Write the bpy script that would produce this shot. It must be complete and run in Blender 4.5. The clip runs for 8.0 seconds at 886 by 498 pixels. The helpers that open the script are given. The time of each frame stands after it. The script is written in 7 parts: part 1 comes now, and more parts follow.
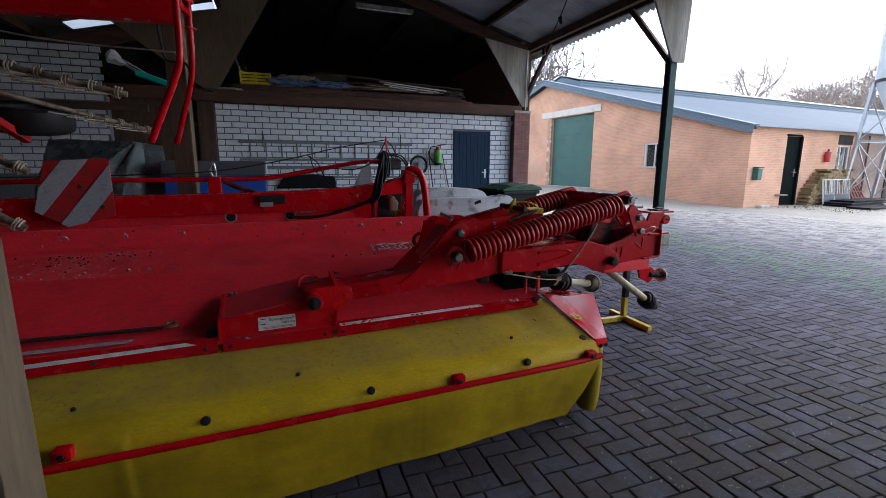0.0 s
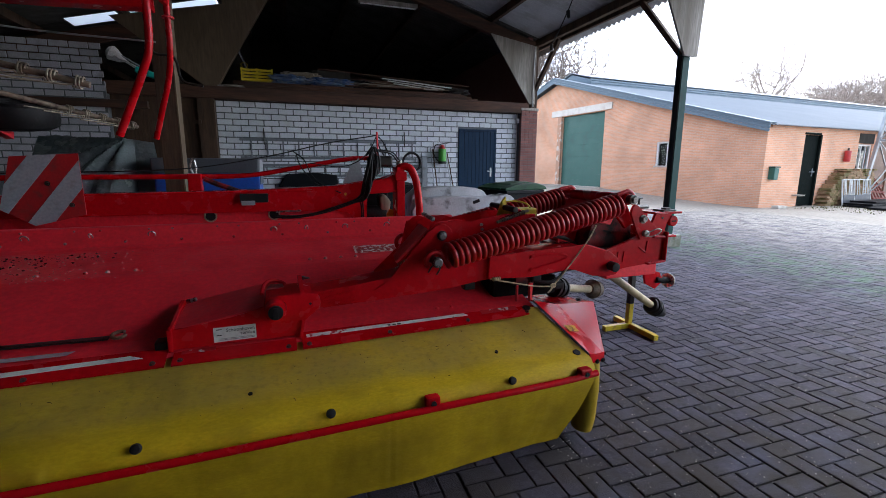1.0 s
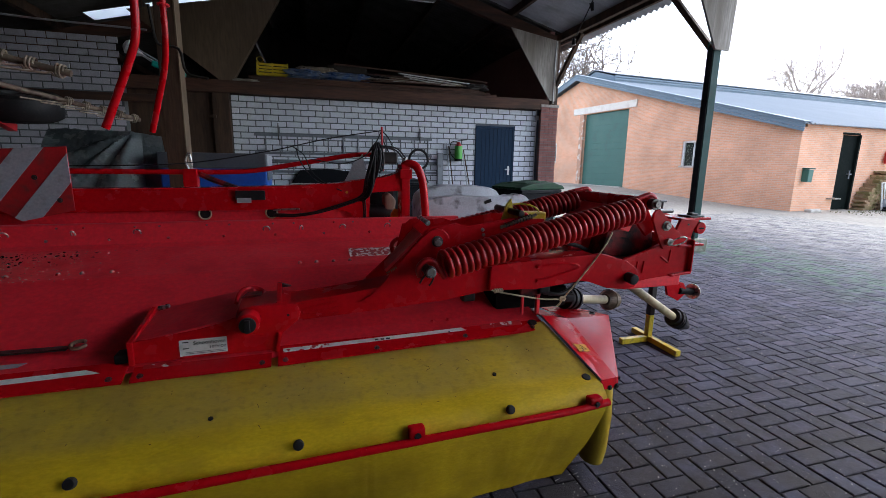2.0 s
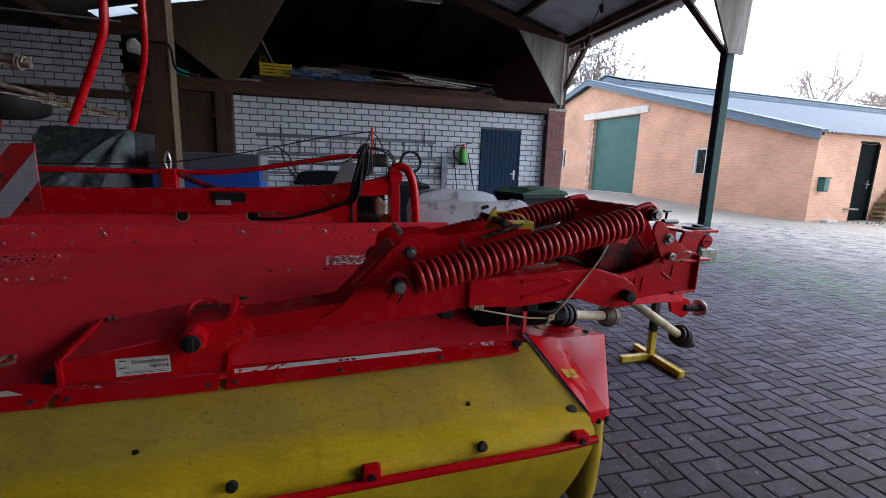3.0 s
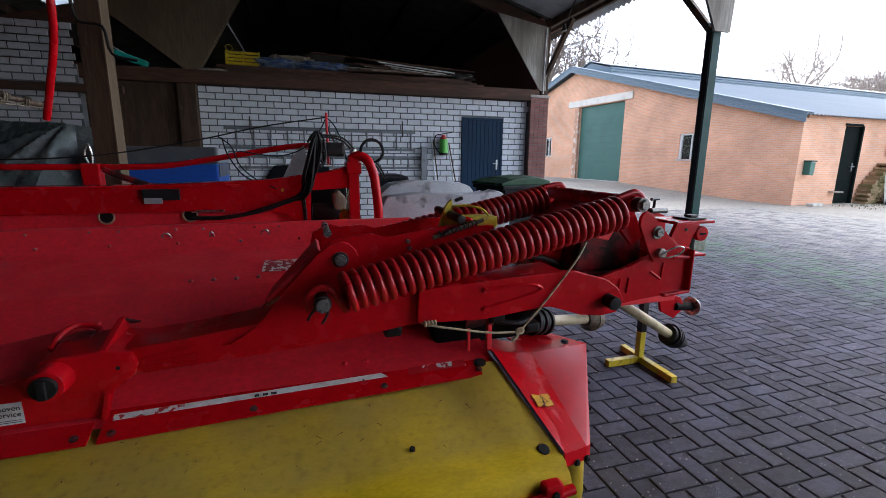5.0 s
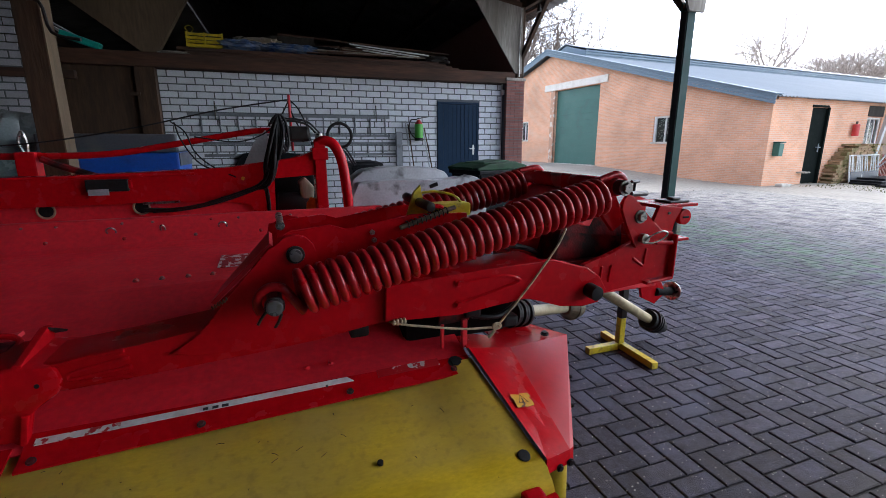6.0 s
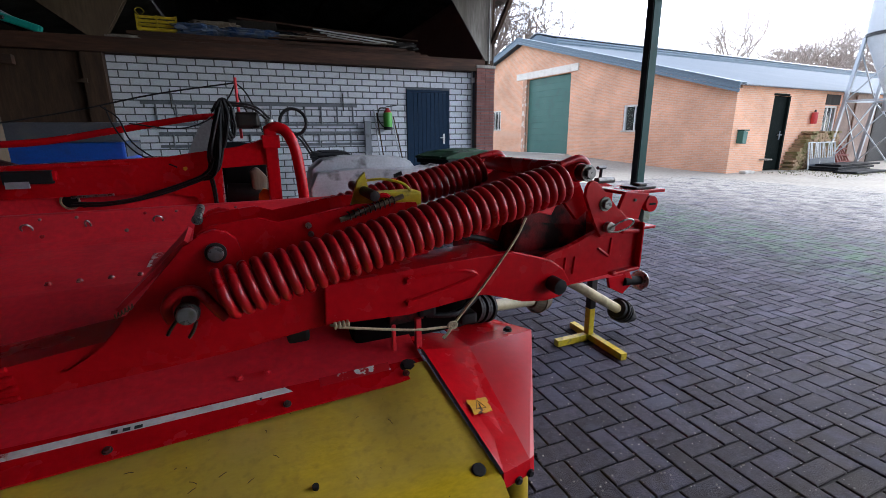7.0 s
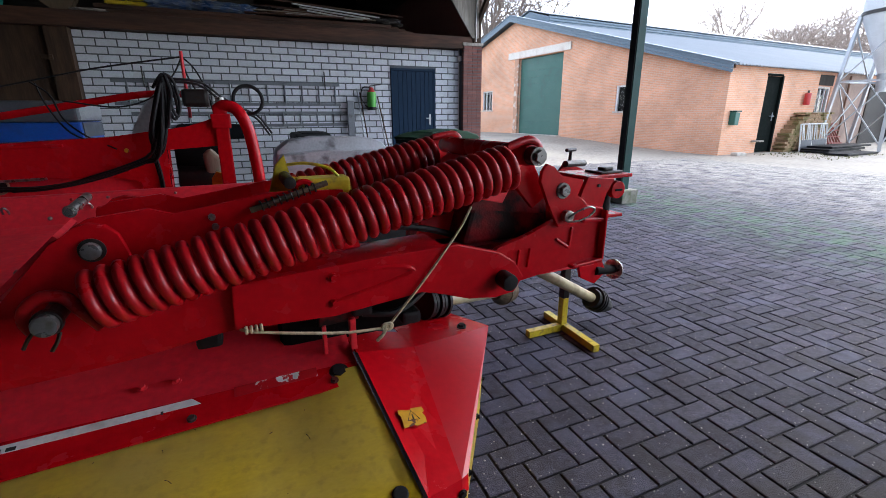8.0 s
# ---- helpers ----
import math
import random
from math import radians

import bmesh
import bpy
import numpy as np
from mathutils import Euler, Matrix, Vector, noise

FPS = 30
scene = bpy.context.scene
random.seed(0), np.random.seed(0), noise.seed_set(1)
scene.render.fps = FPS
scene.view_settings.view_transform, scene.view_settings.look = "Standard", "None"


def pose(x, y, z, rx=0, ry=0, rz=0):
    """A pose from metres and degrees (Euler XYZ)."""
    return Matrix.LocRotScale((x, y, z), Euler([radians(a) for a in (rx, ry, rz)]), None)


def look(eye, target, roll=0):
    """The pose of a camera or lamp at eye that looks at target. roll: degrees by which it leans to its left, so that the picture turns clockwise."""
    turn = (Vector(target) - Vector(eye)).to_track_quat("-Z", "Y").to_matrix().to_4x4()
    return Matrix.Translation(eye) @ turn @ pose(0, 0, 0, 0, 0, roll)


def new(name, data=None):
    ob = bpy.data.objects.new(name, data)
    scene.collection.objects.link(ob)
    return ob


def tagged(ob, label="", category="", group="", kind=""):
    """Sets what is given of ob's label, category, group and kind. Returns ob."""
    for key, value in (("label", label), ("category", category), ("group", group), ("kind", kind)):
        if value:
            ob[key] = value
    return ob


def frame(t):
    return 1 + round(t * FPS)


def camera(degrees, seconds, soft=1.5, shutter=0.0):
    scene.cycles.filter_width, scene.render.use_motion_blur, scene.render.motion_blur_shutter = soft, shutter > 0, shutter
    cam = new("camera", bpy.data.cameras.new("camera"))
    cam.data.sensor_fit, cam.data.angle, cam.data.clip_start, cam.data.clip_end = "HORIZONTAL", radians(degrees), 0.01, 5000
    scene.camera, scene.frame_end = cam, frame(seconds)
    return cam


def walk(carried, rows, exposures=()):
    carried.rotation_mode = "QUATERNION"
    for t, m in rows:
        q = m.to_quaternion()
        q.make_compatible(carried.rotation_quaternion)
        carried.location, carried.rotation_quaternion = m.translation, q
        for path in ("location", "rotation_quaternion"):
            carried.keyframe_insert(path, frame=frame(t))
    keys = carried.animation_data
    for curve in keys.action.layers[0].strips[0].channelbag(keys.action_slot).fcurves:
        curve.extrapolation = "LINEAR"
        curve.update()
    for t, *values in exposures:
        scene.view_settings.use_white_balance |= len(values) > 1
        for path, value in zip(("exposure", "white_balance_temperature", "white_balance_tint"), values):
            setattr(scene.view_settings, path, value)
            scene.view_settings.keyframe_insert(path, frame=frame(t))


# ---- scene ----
cam = camera(89.7, 8.0, 0.6)
PATH = [
    (0, (0.156, -0.458, 1.447), (0.832, 1.389, 1.085), 0.2),
    (0.5, (0.25, -0.394, 1.429), (0.918, 1.458, 1.075), 0.4),
    (1, (0.378, -0.294, 1.428), (1.011, 1.568, 1.063), 0.3),
    (1.5, (0.459, -0.199, 1.43), (1.043, 1.675, 1.047), 0.5),
    (3, (0.749, 0.051, 1.435), (1.264, 1.949, 1.072), 1.8),
    (3.5, (0.799, 0.09, 1.431), (1.315, 1.988, 1.07), 2.3),
    (4, (0.85, 0.151, 1.428), (1.366, 2.049, 1.066), 2.2),
    (4.5, (0.939, 0.259, 1.42), (1.465, 2.152, 1.047), 1.3),
    (6, (1.078, 0.472, 1.397), (1.721, 2.31, 0.942), -0.1),
    (6.5, (1.125, 0.523, 1.388), (1.816, 2.339, 0.913), -0.2),
    (7, (1.205, 0.571, 1.372), (1.945, 2.362, 0.876), -0.4),
    (7.5, (1.33, 0.619, 1.361), (2.094, 2.39, 0.83), -0.3),
    (8, (1.427, 0.646, 1.363), (2.183, 2.407, 0.79), -0.3),
]
walk(cam, [(t, look(eye, target, roll)) for t, eye, target, roll in PATH],
     [(0, 1.90, 5900, 12), (1.0, 2.06, 5900, 12), (3.0, 2.08, 5950, 12), (7, 2.01, 5950, 12), (8, 2.13, 5950, 12)])

# ---- light ----
world = bpy.data.worlds.new("overcast")
scene.world = world
world.use_nodes = True
wn = world.node_tree
wn.nodes.clear()
sky = wn.nodes.new("ShaderNodeTexSky")
sky.sky_type = "NISHITA"
sky.sun_disc = False
SUN_AZ, SUN_EL = 86, 46
sky.sun_elevation, sky.sun_rotation = radians(SUN_EL), radians(SUN_AZ)
sky.air_density, sky.dust_density, sky.ozone_density = 1.0, 1.2, 1.0
grey = wn.nodes.new("ShaderNodeHueSaturation")
grey.inputs["Saturation"].default_value = 0.40
bg = wn.nodes.new("ShaderNodeBackground")
bg.inputs["Strength"].default_value = 0.15
wout = wn.nodes.new("ShaderNodeOutputWorld")
wn.links.new(sky.outputs[0], grey.inputs["Color"])
wn.links.new(grey.outputs[0], bg.inputs["Color"])
wn.links.new(bg.outputs[0], wout.inputs["Surface"])

sun = new("sun", bpy.data.lights.new("sun", "SUN"))
sun.data.energy, sun.data.angle, sun.data.color = 0.55, radians(40), (1.0, 0.96, 0.9)
sun.matrix_world = look((0, 0, 0), (-math.sin(radians(SUN_AZ)), -math.cos(radians(SUN_AZ)), -math.tan(radians(SUN_EL))))


# ---- materials ----
def material(name, colour, rough=0.5, metal=0.0, dirt=None, dirt_at=(0.55, 0.75), dirt_scale=6.0, grain=0.12, grain_scale=60.0,
             bump=0.15, bump_scale=120.0, stretch=(1, 1, 1), coat=0.0, spec=0.5, island=0.0, tone=0.0, uneven=0.11):
    """A painted or natural surface: base colour with fine grain, larger stains, uneven gloss and fine relief."""
    m = bpy.data.materials.new(name)
    m.use_nodes = True
    nt = m.node_tree
    N, L = nt.nodes, nt.links
    b = N["Principled BSDF"]
    co = N.new("ShaderNodeTexCoord")
    mp = N.new("ShaderNodeMapping")
    mp.inputs["Scale"].default_value = stretch
    L.new(co.outputs["Object"], mp.inputs["Vector"])

    def noise_tex(scale, detail=4.0):
        n = N.new("ShaderNodeTexNoise")
        n.inputs["Scale"].default_value, n.inputs["Detail"].default_value = scale, detail
        L.new(mp.outputs[0], n.inputs["Vector"])
        return n.outputs["Fac"]

    fine, broad = noise_tex(grain_scale), noise_tex(dirt_scale, 6.0)
    ramp = N.new("ShaderNodeMapRange")
    ramp.inputs["To Min"].default_value, ramp.inputs["To Max"].default_value = 1 - grain, 1 + grain
    ramp.inputs["From Min"].default_value, ramp.inputs["From Max"].default_value = 0.3, 0.7
    L.new(fine, ramp.inputs["Value"])
    mul = N.new("ShaderNodeMix")
    mul.data_type, mul.blend_type = "RGBA", "MULTIPLY"
    mul.inputs["Factor"].default_value = 1.0
    mul.inputs["A"].default_value = (*colour, 1)
    L.new(ramp.outputs[0], mul.inputs["B"])
    out = mul.outputs["Result"]
    if tone:
        r2 = N.new("ShaderNodeMapRange")
        r2.inputs["From Min"].default_value, r2.inputs["From Max"].default_value = 0.3, 0.7
        r2.inputs["To Min"].default_value, r2.inputs["To Max"].default_value = 1 - tone, 1 + tone
        L.new(noise_tex(dirt_scale * 0.35, 3.0), r2.inputs["Value"])
        m2 = N.new("ShaderNodeMix")
        m2.data_type, m2.blend_type = "RGBA", "MULTIPLY"
        m2.inputs["Factor"].default_value = 1.0
        L.new(out, m2.inputs["A"])
        L.new(r2.outputs[0], m2.inputs["B"])
        out = m2.outputs["Result"]
    if island:
        info = N.new("ShaderNodeObjectInfo")
        geo = N.new("ShaderNodeNewGeometry")
        add = N.new("ShaderNodeMath")
        L.new(info.outputs["Random"], add.inputs[0])
        L.new(geo.outputs["Random Per Island"], add.inputs[1])
        fr = N.new("ShaderNodeMath")
        fr.operation = "FRACT"
        L.new(add.outputs[0], fr.inputs[0])
        r3 = N.new("ShaderNodeMapRange")
        r3.inputs["To Min"].default_value, r3.inputs["To Max"].default_value = 1 - island, 1 + island
        L.new(fr.outputs[0], r3.inputs["Value"])
        m3 = N.new("ShaderNodeMix")
        m3.data_type, m3.blend_type = "RGBA", "MULTIPLY"
        m3.inputs["Factor"].default_value = 1.0
        L.new(out, m3.inputs["A"])
        L.new(r3.outputs[0], m3.inputs["B"])
        out = m3.outputs["Result"]
    if dirt:
        mask = N.new("ShaderNodeMapRange")
        mask.inputs["From Min"].default_value, mask.inputs["From Max"].default_value = dirt_at
        L.new(broad, mask.inputs["Value"])
        mix = N.new("ShaderNodeMix")
        mix.data_type = "RGBA"
        L.new(mask.outputs[0], mix.inputs["Factor"])
        L.new(out, mix.inputs["A"])
        mix.inputs["B"].default_value = (*dirt, 1)
        out = mix.outputs["Result"]
    L.new(out, b.inputs["Base Color"])
    rr = N.new("ShaderNodeMapRange")
    rr.inputs["From Min"].default_value, rr.inputs["From Max"].default_value = 0.3, 0.7
    rr.inputs["To Min"].default_value, rr.inputs["To Max"].default_value = max(0.03, rough - uneven), min(1, rough + uneven)
    L.new(broad, rr.inputs["Value"])
    L.new(rr.outputs[0], b.inputs["Roughness"])
    b.inputs["Metallic"].default_value = metal
    b.inputs["Specular IOR Level"].default_value = spec
    b.inputs["Coat Weight"].default_value = coat
    if bump:
        bp = N.new("ShaderNodeBump")
        bp.inputs["Strength"].default_value, bp.inputs["Distance"].default_value = bump, 0.01
        L.new(noise_tex(bump_scale), bp.inputs["Height"])
        L.new(bp.outputs[0], b.inputs["Normal"])
    return m


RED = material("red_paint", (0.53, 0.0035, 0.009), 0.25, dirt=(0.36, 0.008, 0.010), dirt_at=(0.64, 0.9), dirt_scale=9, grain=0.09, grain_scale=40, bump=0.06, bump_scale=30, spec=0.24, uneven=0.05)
# Dusty red, its base lifted to make up for weak light on top.
RED_DULL = material("dusty_lifted_red", (0.80, 0.026, 0.040), 0.42, dirt=(0.64, 0.026, 0.036), dirt_at=(0.55, 0.85), dirt_scale=5, grain=0.10, grain_scale=45, bump=0.06, bump_scale=35, spec=0.42)
RED_SPRING = material("spring_paint", (0.47, 0.006, 0.011), 0.34, dirt=(0.24, 0.02, 0.018), dirt_at=(0.6, 0.85), dirt_scale=14, grain=0.1, bump=0.05)
YELLOW_PVC = material("yellow_canvas", (0.62, 0.422, 0.010), 0.48, dirt=(0.46, 0.31, 0.018), dirt_at=(0.5, 0.85), dirt_scale=16, grain=0.10, grain_scale=120, bump=0.12, bump_scale=60, stretch=(0.45, 1, 1), tone=0.08, spec=0.22)
YELLOW = material("yellow_paint", (0.66, 0.50, 0.02), 0.4, dirt=(0.2, 0.15, 0.06), dirt_at=(0.55, 0.75), dirt_scale=25, bump=0.05)
WHITE = material("white_sticker", (0.72, 0.72, 0.70), 0.45, dirt=(0.40, 0.36, 0.34), dirt_at=(0.5, 0.8), dirt_scale=30, bump=0.0)
CHIPPED = material("chipped_white_sticker", (0.70, 0.70, 0.68), 0.45, dirt=(0.42, 0.02, 0.022), dirt_at=(0.50, 0.52), dirt_scale=38, bump=0.0)
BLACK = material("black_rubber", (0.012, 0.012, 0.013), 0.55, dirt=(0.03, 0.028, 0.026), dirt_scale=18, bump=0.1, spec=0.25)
INK = material("black_print", (0.02, 0.02, 0.02), 0.5, bump=0.0)
STEEL = material("worn_steel", (0.40, 0.39, 0.37), 0.3, metal=0.9, dirt=(0.14, 0.09, 0.06), dirt_at=(0.5, 0.75), dirt_scale=35, bump=0.08)
DARK_STEEL = material("oily_steel", (0.045, 0.042, 0.04), 0.40, metal=0.6, dirt=(0.05, 0.035, 0.02), dirt_scale=30, bump=0.12)
PIN = material("bright_turned_pin", (0.24, 0.235, 0.23), 0.33, metal=0.6, dirt=(0.16, 0.13, 0.10), dirt_at=(0.5, 0.75), dirt_scale=45, bump=0.05)
RUST = material("rusty_steel", (0.16, 0.08, 0.045), 0.75, dirt=(0.07, 0.05, 0.04), dirt_scale=20, bump=0.2)
CREAM = material("cream_plastic", (0.40, 0.335, 0.20), 0.42, dirt=(0.25, 0.2, 0.12), dirt_scale=12, bump=0.04)
TIMBER = material("old_timber", (0.072, 0.038, 0.020), 0.8, dirt=(0.034, 0.023, 0.015), dirt_at=(0.45, 0.75), dirt_scale=7, grain=0.3, grain_scale=30, bump=0.3, bump_scale=60, stretch=(1, 1, 0.12))
TIMBER_X = material("old_beam_timber", (0.085, 0.036, 0.020), 0.8, dirt=(0.045, 0.03, 0.022), dirt_at=(0.45, 0.75), dirt_scale=7, grain=0.3, grain_scale=30, bump=0.3, bump_scale=60, stretch=(0.12, 1, 1))
# Near-black boards; in the shed and loft the darkness stands for shade.
DARK_BOARD = material("dark_boards", (0.03, 0.025, 0.02), 0.9, grain=0.3, bump=0.2, stretch=(1, 1, 0.12))
PLY = material("weathered_plywood", (0.15, 0.105, 0.062), 0.8, dirt=(0.10, 0.072, 0.045), dirt_at=(0.4, 0.8), dirt_scale=3, grain=0.25, grain_scale=25, bump=0.15, stretch=(1, 1, 0.15), tone=0.2)
GREY_WOOD = material("silvered_wood", (0.36, 0.33, 0.29), 0.85, dirt=(0.20, 0.18, 0.15), dirt_at=(0.4, 0.7), dirt_scale=5, grain=0.3, grain_scale=40, bump=0.25, bump_scale=80, stretch=(1, 1, 0.1))
PALE_WOOD = material("pale_planed_wood", (0.22, 0.175, 0.12), 0.8, dirt=(0.18, 0.15, 0.11), dirt_at=(0.45, 0.8), dirt_scale=5, grain=0.2, grain_scale=30, bump=0.2, stretch=(1, 1, 0.12))
BLOCK = material("white_block", (0.72, 0.745, 0.79), 0.75, dirt=(0.60, 0.60, 0.60), dirt_at=(0.55, 0.9), dirt_scale=6, grain=0.08, grain_scale=50, bump=0.25, bump_scale=90, island=0.07)
MORTAR = material("grey_mortar", (0.12, 0.13, 0.14), 0.9, grain=0.2, bump=0.3)
# Darker blocks for the left wall: the dark end's shade put into the colour.
SHADED_BLOCK = material("shaded_block", (0.50, 0.50, 0.55), 0.8, dirt=(0.36, 0.35, 0.37), dirt_at=(0.5, 0.8), dirt_scale=4, grain=0.12, grain_scale=50, bump=0.3, bump_scale=90, island=0.12)
PIER = material("dark_brick", (0.21, 0.092, 0.078), 0.85, grain=0.2, bump=0.3, island=0.2)
DOOR_BLUE = material("blue_painted_door", (0.007, 0.026, 0.058), 0.5, grain=0.12, dirt=(0.016, 0.034, 0.06), dirt_scale=9, bump=0.06, spec=0.12)
GREEN = material("green_paint", (0.006, 0.046, 0.040), 0.5, dirt=(0.02, 0.045, 0.04), dirt_scale=6, bump=0.05, spec=0.25)
GREEN_DOOR = material("green_panel", (0.026, 0.115, 0.092), 0.5, dirt=(0.04, 0.10, 0.085), dirt_scale=2, bump=0.03)
DARK_DOOR = material("dark_weathered_door", (0.006, 0.009, 0.008), 0.75, dirt=(0.013, 0.018, 0.015), dirt_scale=5, bump=0.1, spec=0.05)
BIN_GREEN = material("green_bin_plastic", (0.007, 0.048, 0.018), 0.45, dirt=(0.006, 0.022, 0.012), dirt_at=(0.50, 0.66), dirt_scale=5, bump=0.03, spec=0.2)
BIN_BLACK = material("black_bin_plastic", (0.008, 0.009, 0.011), 0.5, bump=0.03, spec=0.1)
BLUE = material("blue_plastic", (0.012, 0.085, 0.42), 0.45, dirt=(0.02, 0.06, 0.25), dirt_scale=5, bump=0.05)
GREY_LID = material("grey_metal_lid", (0.075, 0.085, 0.10), 0.45, dirt=(0.12, 0.12, 0.11), dirt_scale=5, bump=0.05)
TANK = material("stained_white_plastic", (0.47, 0.48, 0.51), 0.42, dirt=(0.15, 0.145, 0.15), dirt_at=(0.55, 0.68), dirt_scale=7, grain=0.1, bump=0.15, bump_scale=16, tone=0.2)
# Base lifted: light reflected by the dark tarpaulin is put into the colour.
TARP = material("sheen_tarpaulin", (0.24, 0.285, 0.29), 0.25, dirt=(0.34, 0.38, 0.385), dirt_scale=4, bump=0.3, bump_scale=14, stretch=(1.0, 0.5, 1.0), spec=0.8)
ALU = material("dull_aluminium", (0.42, 0.44, 0.46), 0.45, metal=0.7, bump=0.05)
ROOF_UNDER = material("fibre_cement_sheet", (0.50, 0.52, 0.54), 0.9, dirt=(0.32, 0.32, 0.31), dirt_at=(0.45, 0.8), dirt_scale=2, bump=0.15)
# Dark copy of the roof sheet: shade of loft and low roof painted in.
ROOF_SHADED = material("shaded_roof_sheet", (0.10, 0.095, 0.085), 0.9, dirt=(0.05, 0.045, 0.04), dirt_at=(0.4, 0.75), dirt_scale=2, bump=0.15)
ROOF_BARN = material("barn_roof_sheet", (0.19, 0.222, 0.25), 0.5, dirt=(0.24, 0.272, 0.295), dirt_at=(0.4, 0.8), dirt_scale=0.6, bump=0.03)
FASCIA = material("blue_grey_fascia", (0.125, 0.18, 0.225), 0.5, dirt=(0.15, 0.2, 0.23), dirt_scale=1.5, bump=0.03)
CONCRETE = material("concrete", (0.56, 0.53, 0.48), 0.85, dirt=(0.30, 0.27, 0.22), dirt_at=(0.45, 0.8), dirt_scale=5, bump=0.25)
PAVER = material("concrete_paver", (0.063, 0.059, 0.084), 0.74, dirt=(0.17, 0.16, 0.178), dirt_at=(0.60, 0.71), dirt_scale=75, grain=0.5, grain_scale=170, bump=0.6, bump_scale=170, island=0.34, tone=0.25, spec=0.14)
EARTH = material("sandy_joint", (0.012, 0.011, 0.011), 0.95, dirt=(0.042, 0.037, 0.035), dirt_at=(0.50, 0.62), dirt_scale=9, grain=0.3, bump=0.4)
# Black for oily parts, and for sheets that stand for shaded hollows.
OIL_SHADE = material("black_oil_and_shade", (0.006, 0.005, 0.005), 0.75, bump=0.2, spec=0.1)
CHAFF = material("dry_chaff", (0.50, 0.40, 0.30), 0.9, bump=0.0, island=0.4)
BARK = material("bark", (0.15, 0.12, 0.10), 0.9, grain=0.3, bump=0.3)
ORANGE_LABEL = material("orange_warning_label", (0.62, 0.30, 0.004), 0.5, dirt=(0.10, 0.03, 0.015), dirt_at=(0.58, 0.62), dirt_scale=40, bump=0.0)
EXT_GREEN = material("extinguisher_green", (0.10, 0.42, 0.06), 0.4, bump=0.0)
EXT_RED = material("extinguisher_red", (0.45, 0.03, 0.03), 0.4, bump=0.0)
SIGN_RED = material("reflective_red", (0.40, 0.012, 0.015), 0.5, dirt=(0.2, 0.03, 0.03), dirt_scale=15, bump=0.03)
# White toned down: the dark end's dimness is put into the colour.
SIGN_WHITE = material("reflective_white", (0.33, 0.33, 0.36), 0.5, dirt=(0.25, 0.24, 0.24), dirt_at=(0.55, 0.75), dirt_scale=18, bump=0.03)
ROPE = material("hemp_rope", (0.50, 0.42, 0.27), 0.9, grain=0.3, bump=0.3)
CYAN = material("turquoise_plastic", (0.02, 0.45, 0.38), 0.4, bump=0.0)

LINTEL = material("pale_lintel", (0.72, 0.68, 0.61), 0.8, dirt=(0.55, 0.49, 0.42), dirt_at=(0.5, 0.85), dirt_scale=3, bump=0.2)
JAMB = material("crumbling_jamb", (0.52, 0.30, 0.20), 0.9, dirt=(0.66, 0.58, 0.50), dirt_at=(0.52, 0.58), dirt_scale=3.5, bump=0.5, bump_scale=25)
PLASTER = material("dirty_brown_render", (0.30, 0.215, 0.170), 0.9, dirt=(0.19, 0.145, 0.12), dirt_at=(0.4, 0.7), dirt_scale=1.2, grain=0.15, grain_scale=12, bump=0.25, bump_scale=20, tone=0.15)
SILO_WHITE = material("silo_white", (0.62, 0.63, 0.64), 0.4, dirt=(0.48, 0.49, 0.48), dirt_at=(0.45, 0.8), dirt_scale=1.5, bump=0.03)
# Paler than BARK: distance haze is put into the colour.
HAZE_BARK = material("hazed_bark", (0.36, 0.30, 0.26), 0.9, grain=0.3, bump=0.3)
GREASY = material("greasy_cream_plastic", (0.22, 0.16, 0.095), 0.45, dirt=(0.10, 0.07, 0.04), dirt_at=(0.4, 0.6), dirt_scale=18, bump=0.1)
FLAKES = material("last_flakes_of_sticker", (0.70, 0.70, 0.68), 0.45, dirt=(0.48, 0.0035, 0.009), dirt_at=(0.40, 0.42), dirt_scale=30, bump=0.0)
BLUE_FILM = material("blue_plastic_film", (0.05, 0.10, 0.22), 0.35, dirt=(0.12, 0.15, 0.20), dirt_at=(0.45, 0.6), dirt_scale=8, bump=0.3, bump_scale=25)
DIRTY_BOLT = material("dirty_red_bolt", (0.10, 0.015, 0.015), 0.45, dirt=(0.03, 0.025, 0.02), dirt_at=(0.45, 0.55), dirt_scale=60, bump=0.1)
FOOT = material("mossy_concrete", (0.26, 0.25, 0.21), 0.9, dirt=(0.12, 0.14, 0.08), dirt_at=(0.45, 0.7), dirt_scale=9, grain=0.25, bump=0.4)
TINE_ROD = material("rusty_tine_rod", (0.19, 0.145, 0.10), 0.6, dirt=(0.07, 0.045, 0.03), dirt_at=(0.45, 0.6), dirt_scale=16, bump=0.15)
TINE = material("dirty_cream_steel", (0.34, 0.29, 0.21), 0.5, dirt=(0.12, 0.09, 0.06), dirt_at=(0.45, 0.65), dirt_scale=14, bump=0.1)
GRIT = material("loose_grit", (0.42, 0.39, 0.35), 0.9, bump=0.0, island=0.5)
# Dark red for greasy parts, and for hollows whose shade is painted in.
GREASE_SHADE_RED = material("greasy_shaded_red", (0.24, 0.010, 0.014), 0.4, dirt=(0.02, 0.010, 0.010), dirt_at=(0.38, 0.56), dirt_scale=11, bump=0.15, spec=0.25)
LADDER = material("weathered_aluminium", (0.19, 0.205, 0.225), 0.5, metal=0.3, dirt=(0.12, 0.12, 0.12), dirt_scale=12, bump=0.05)
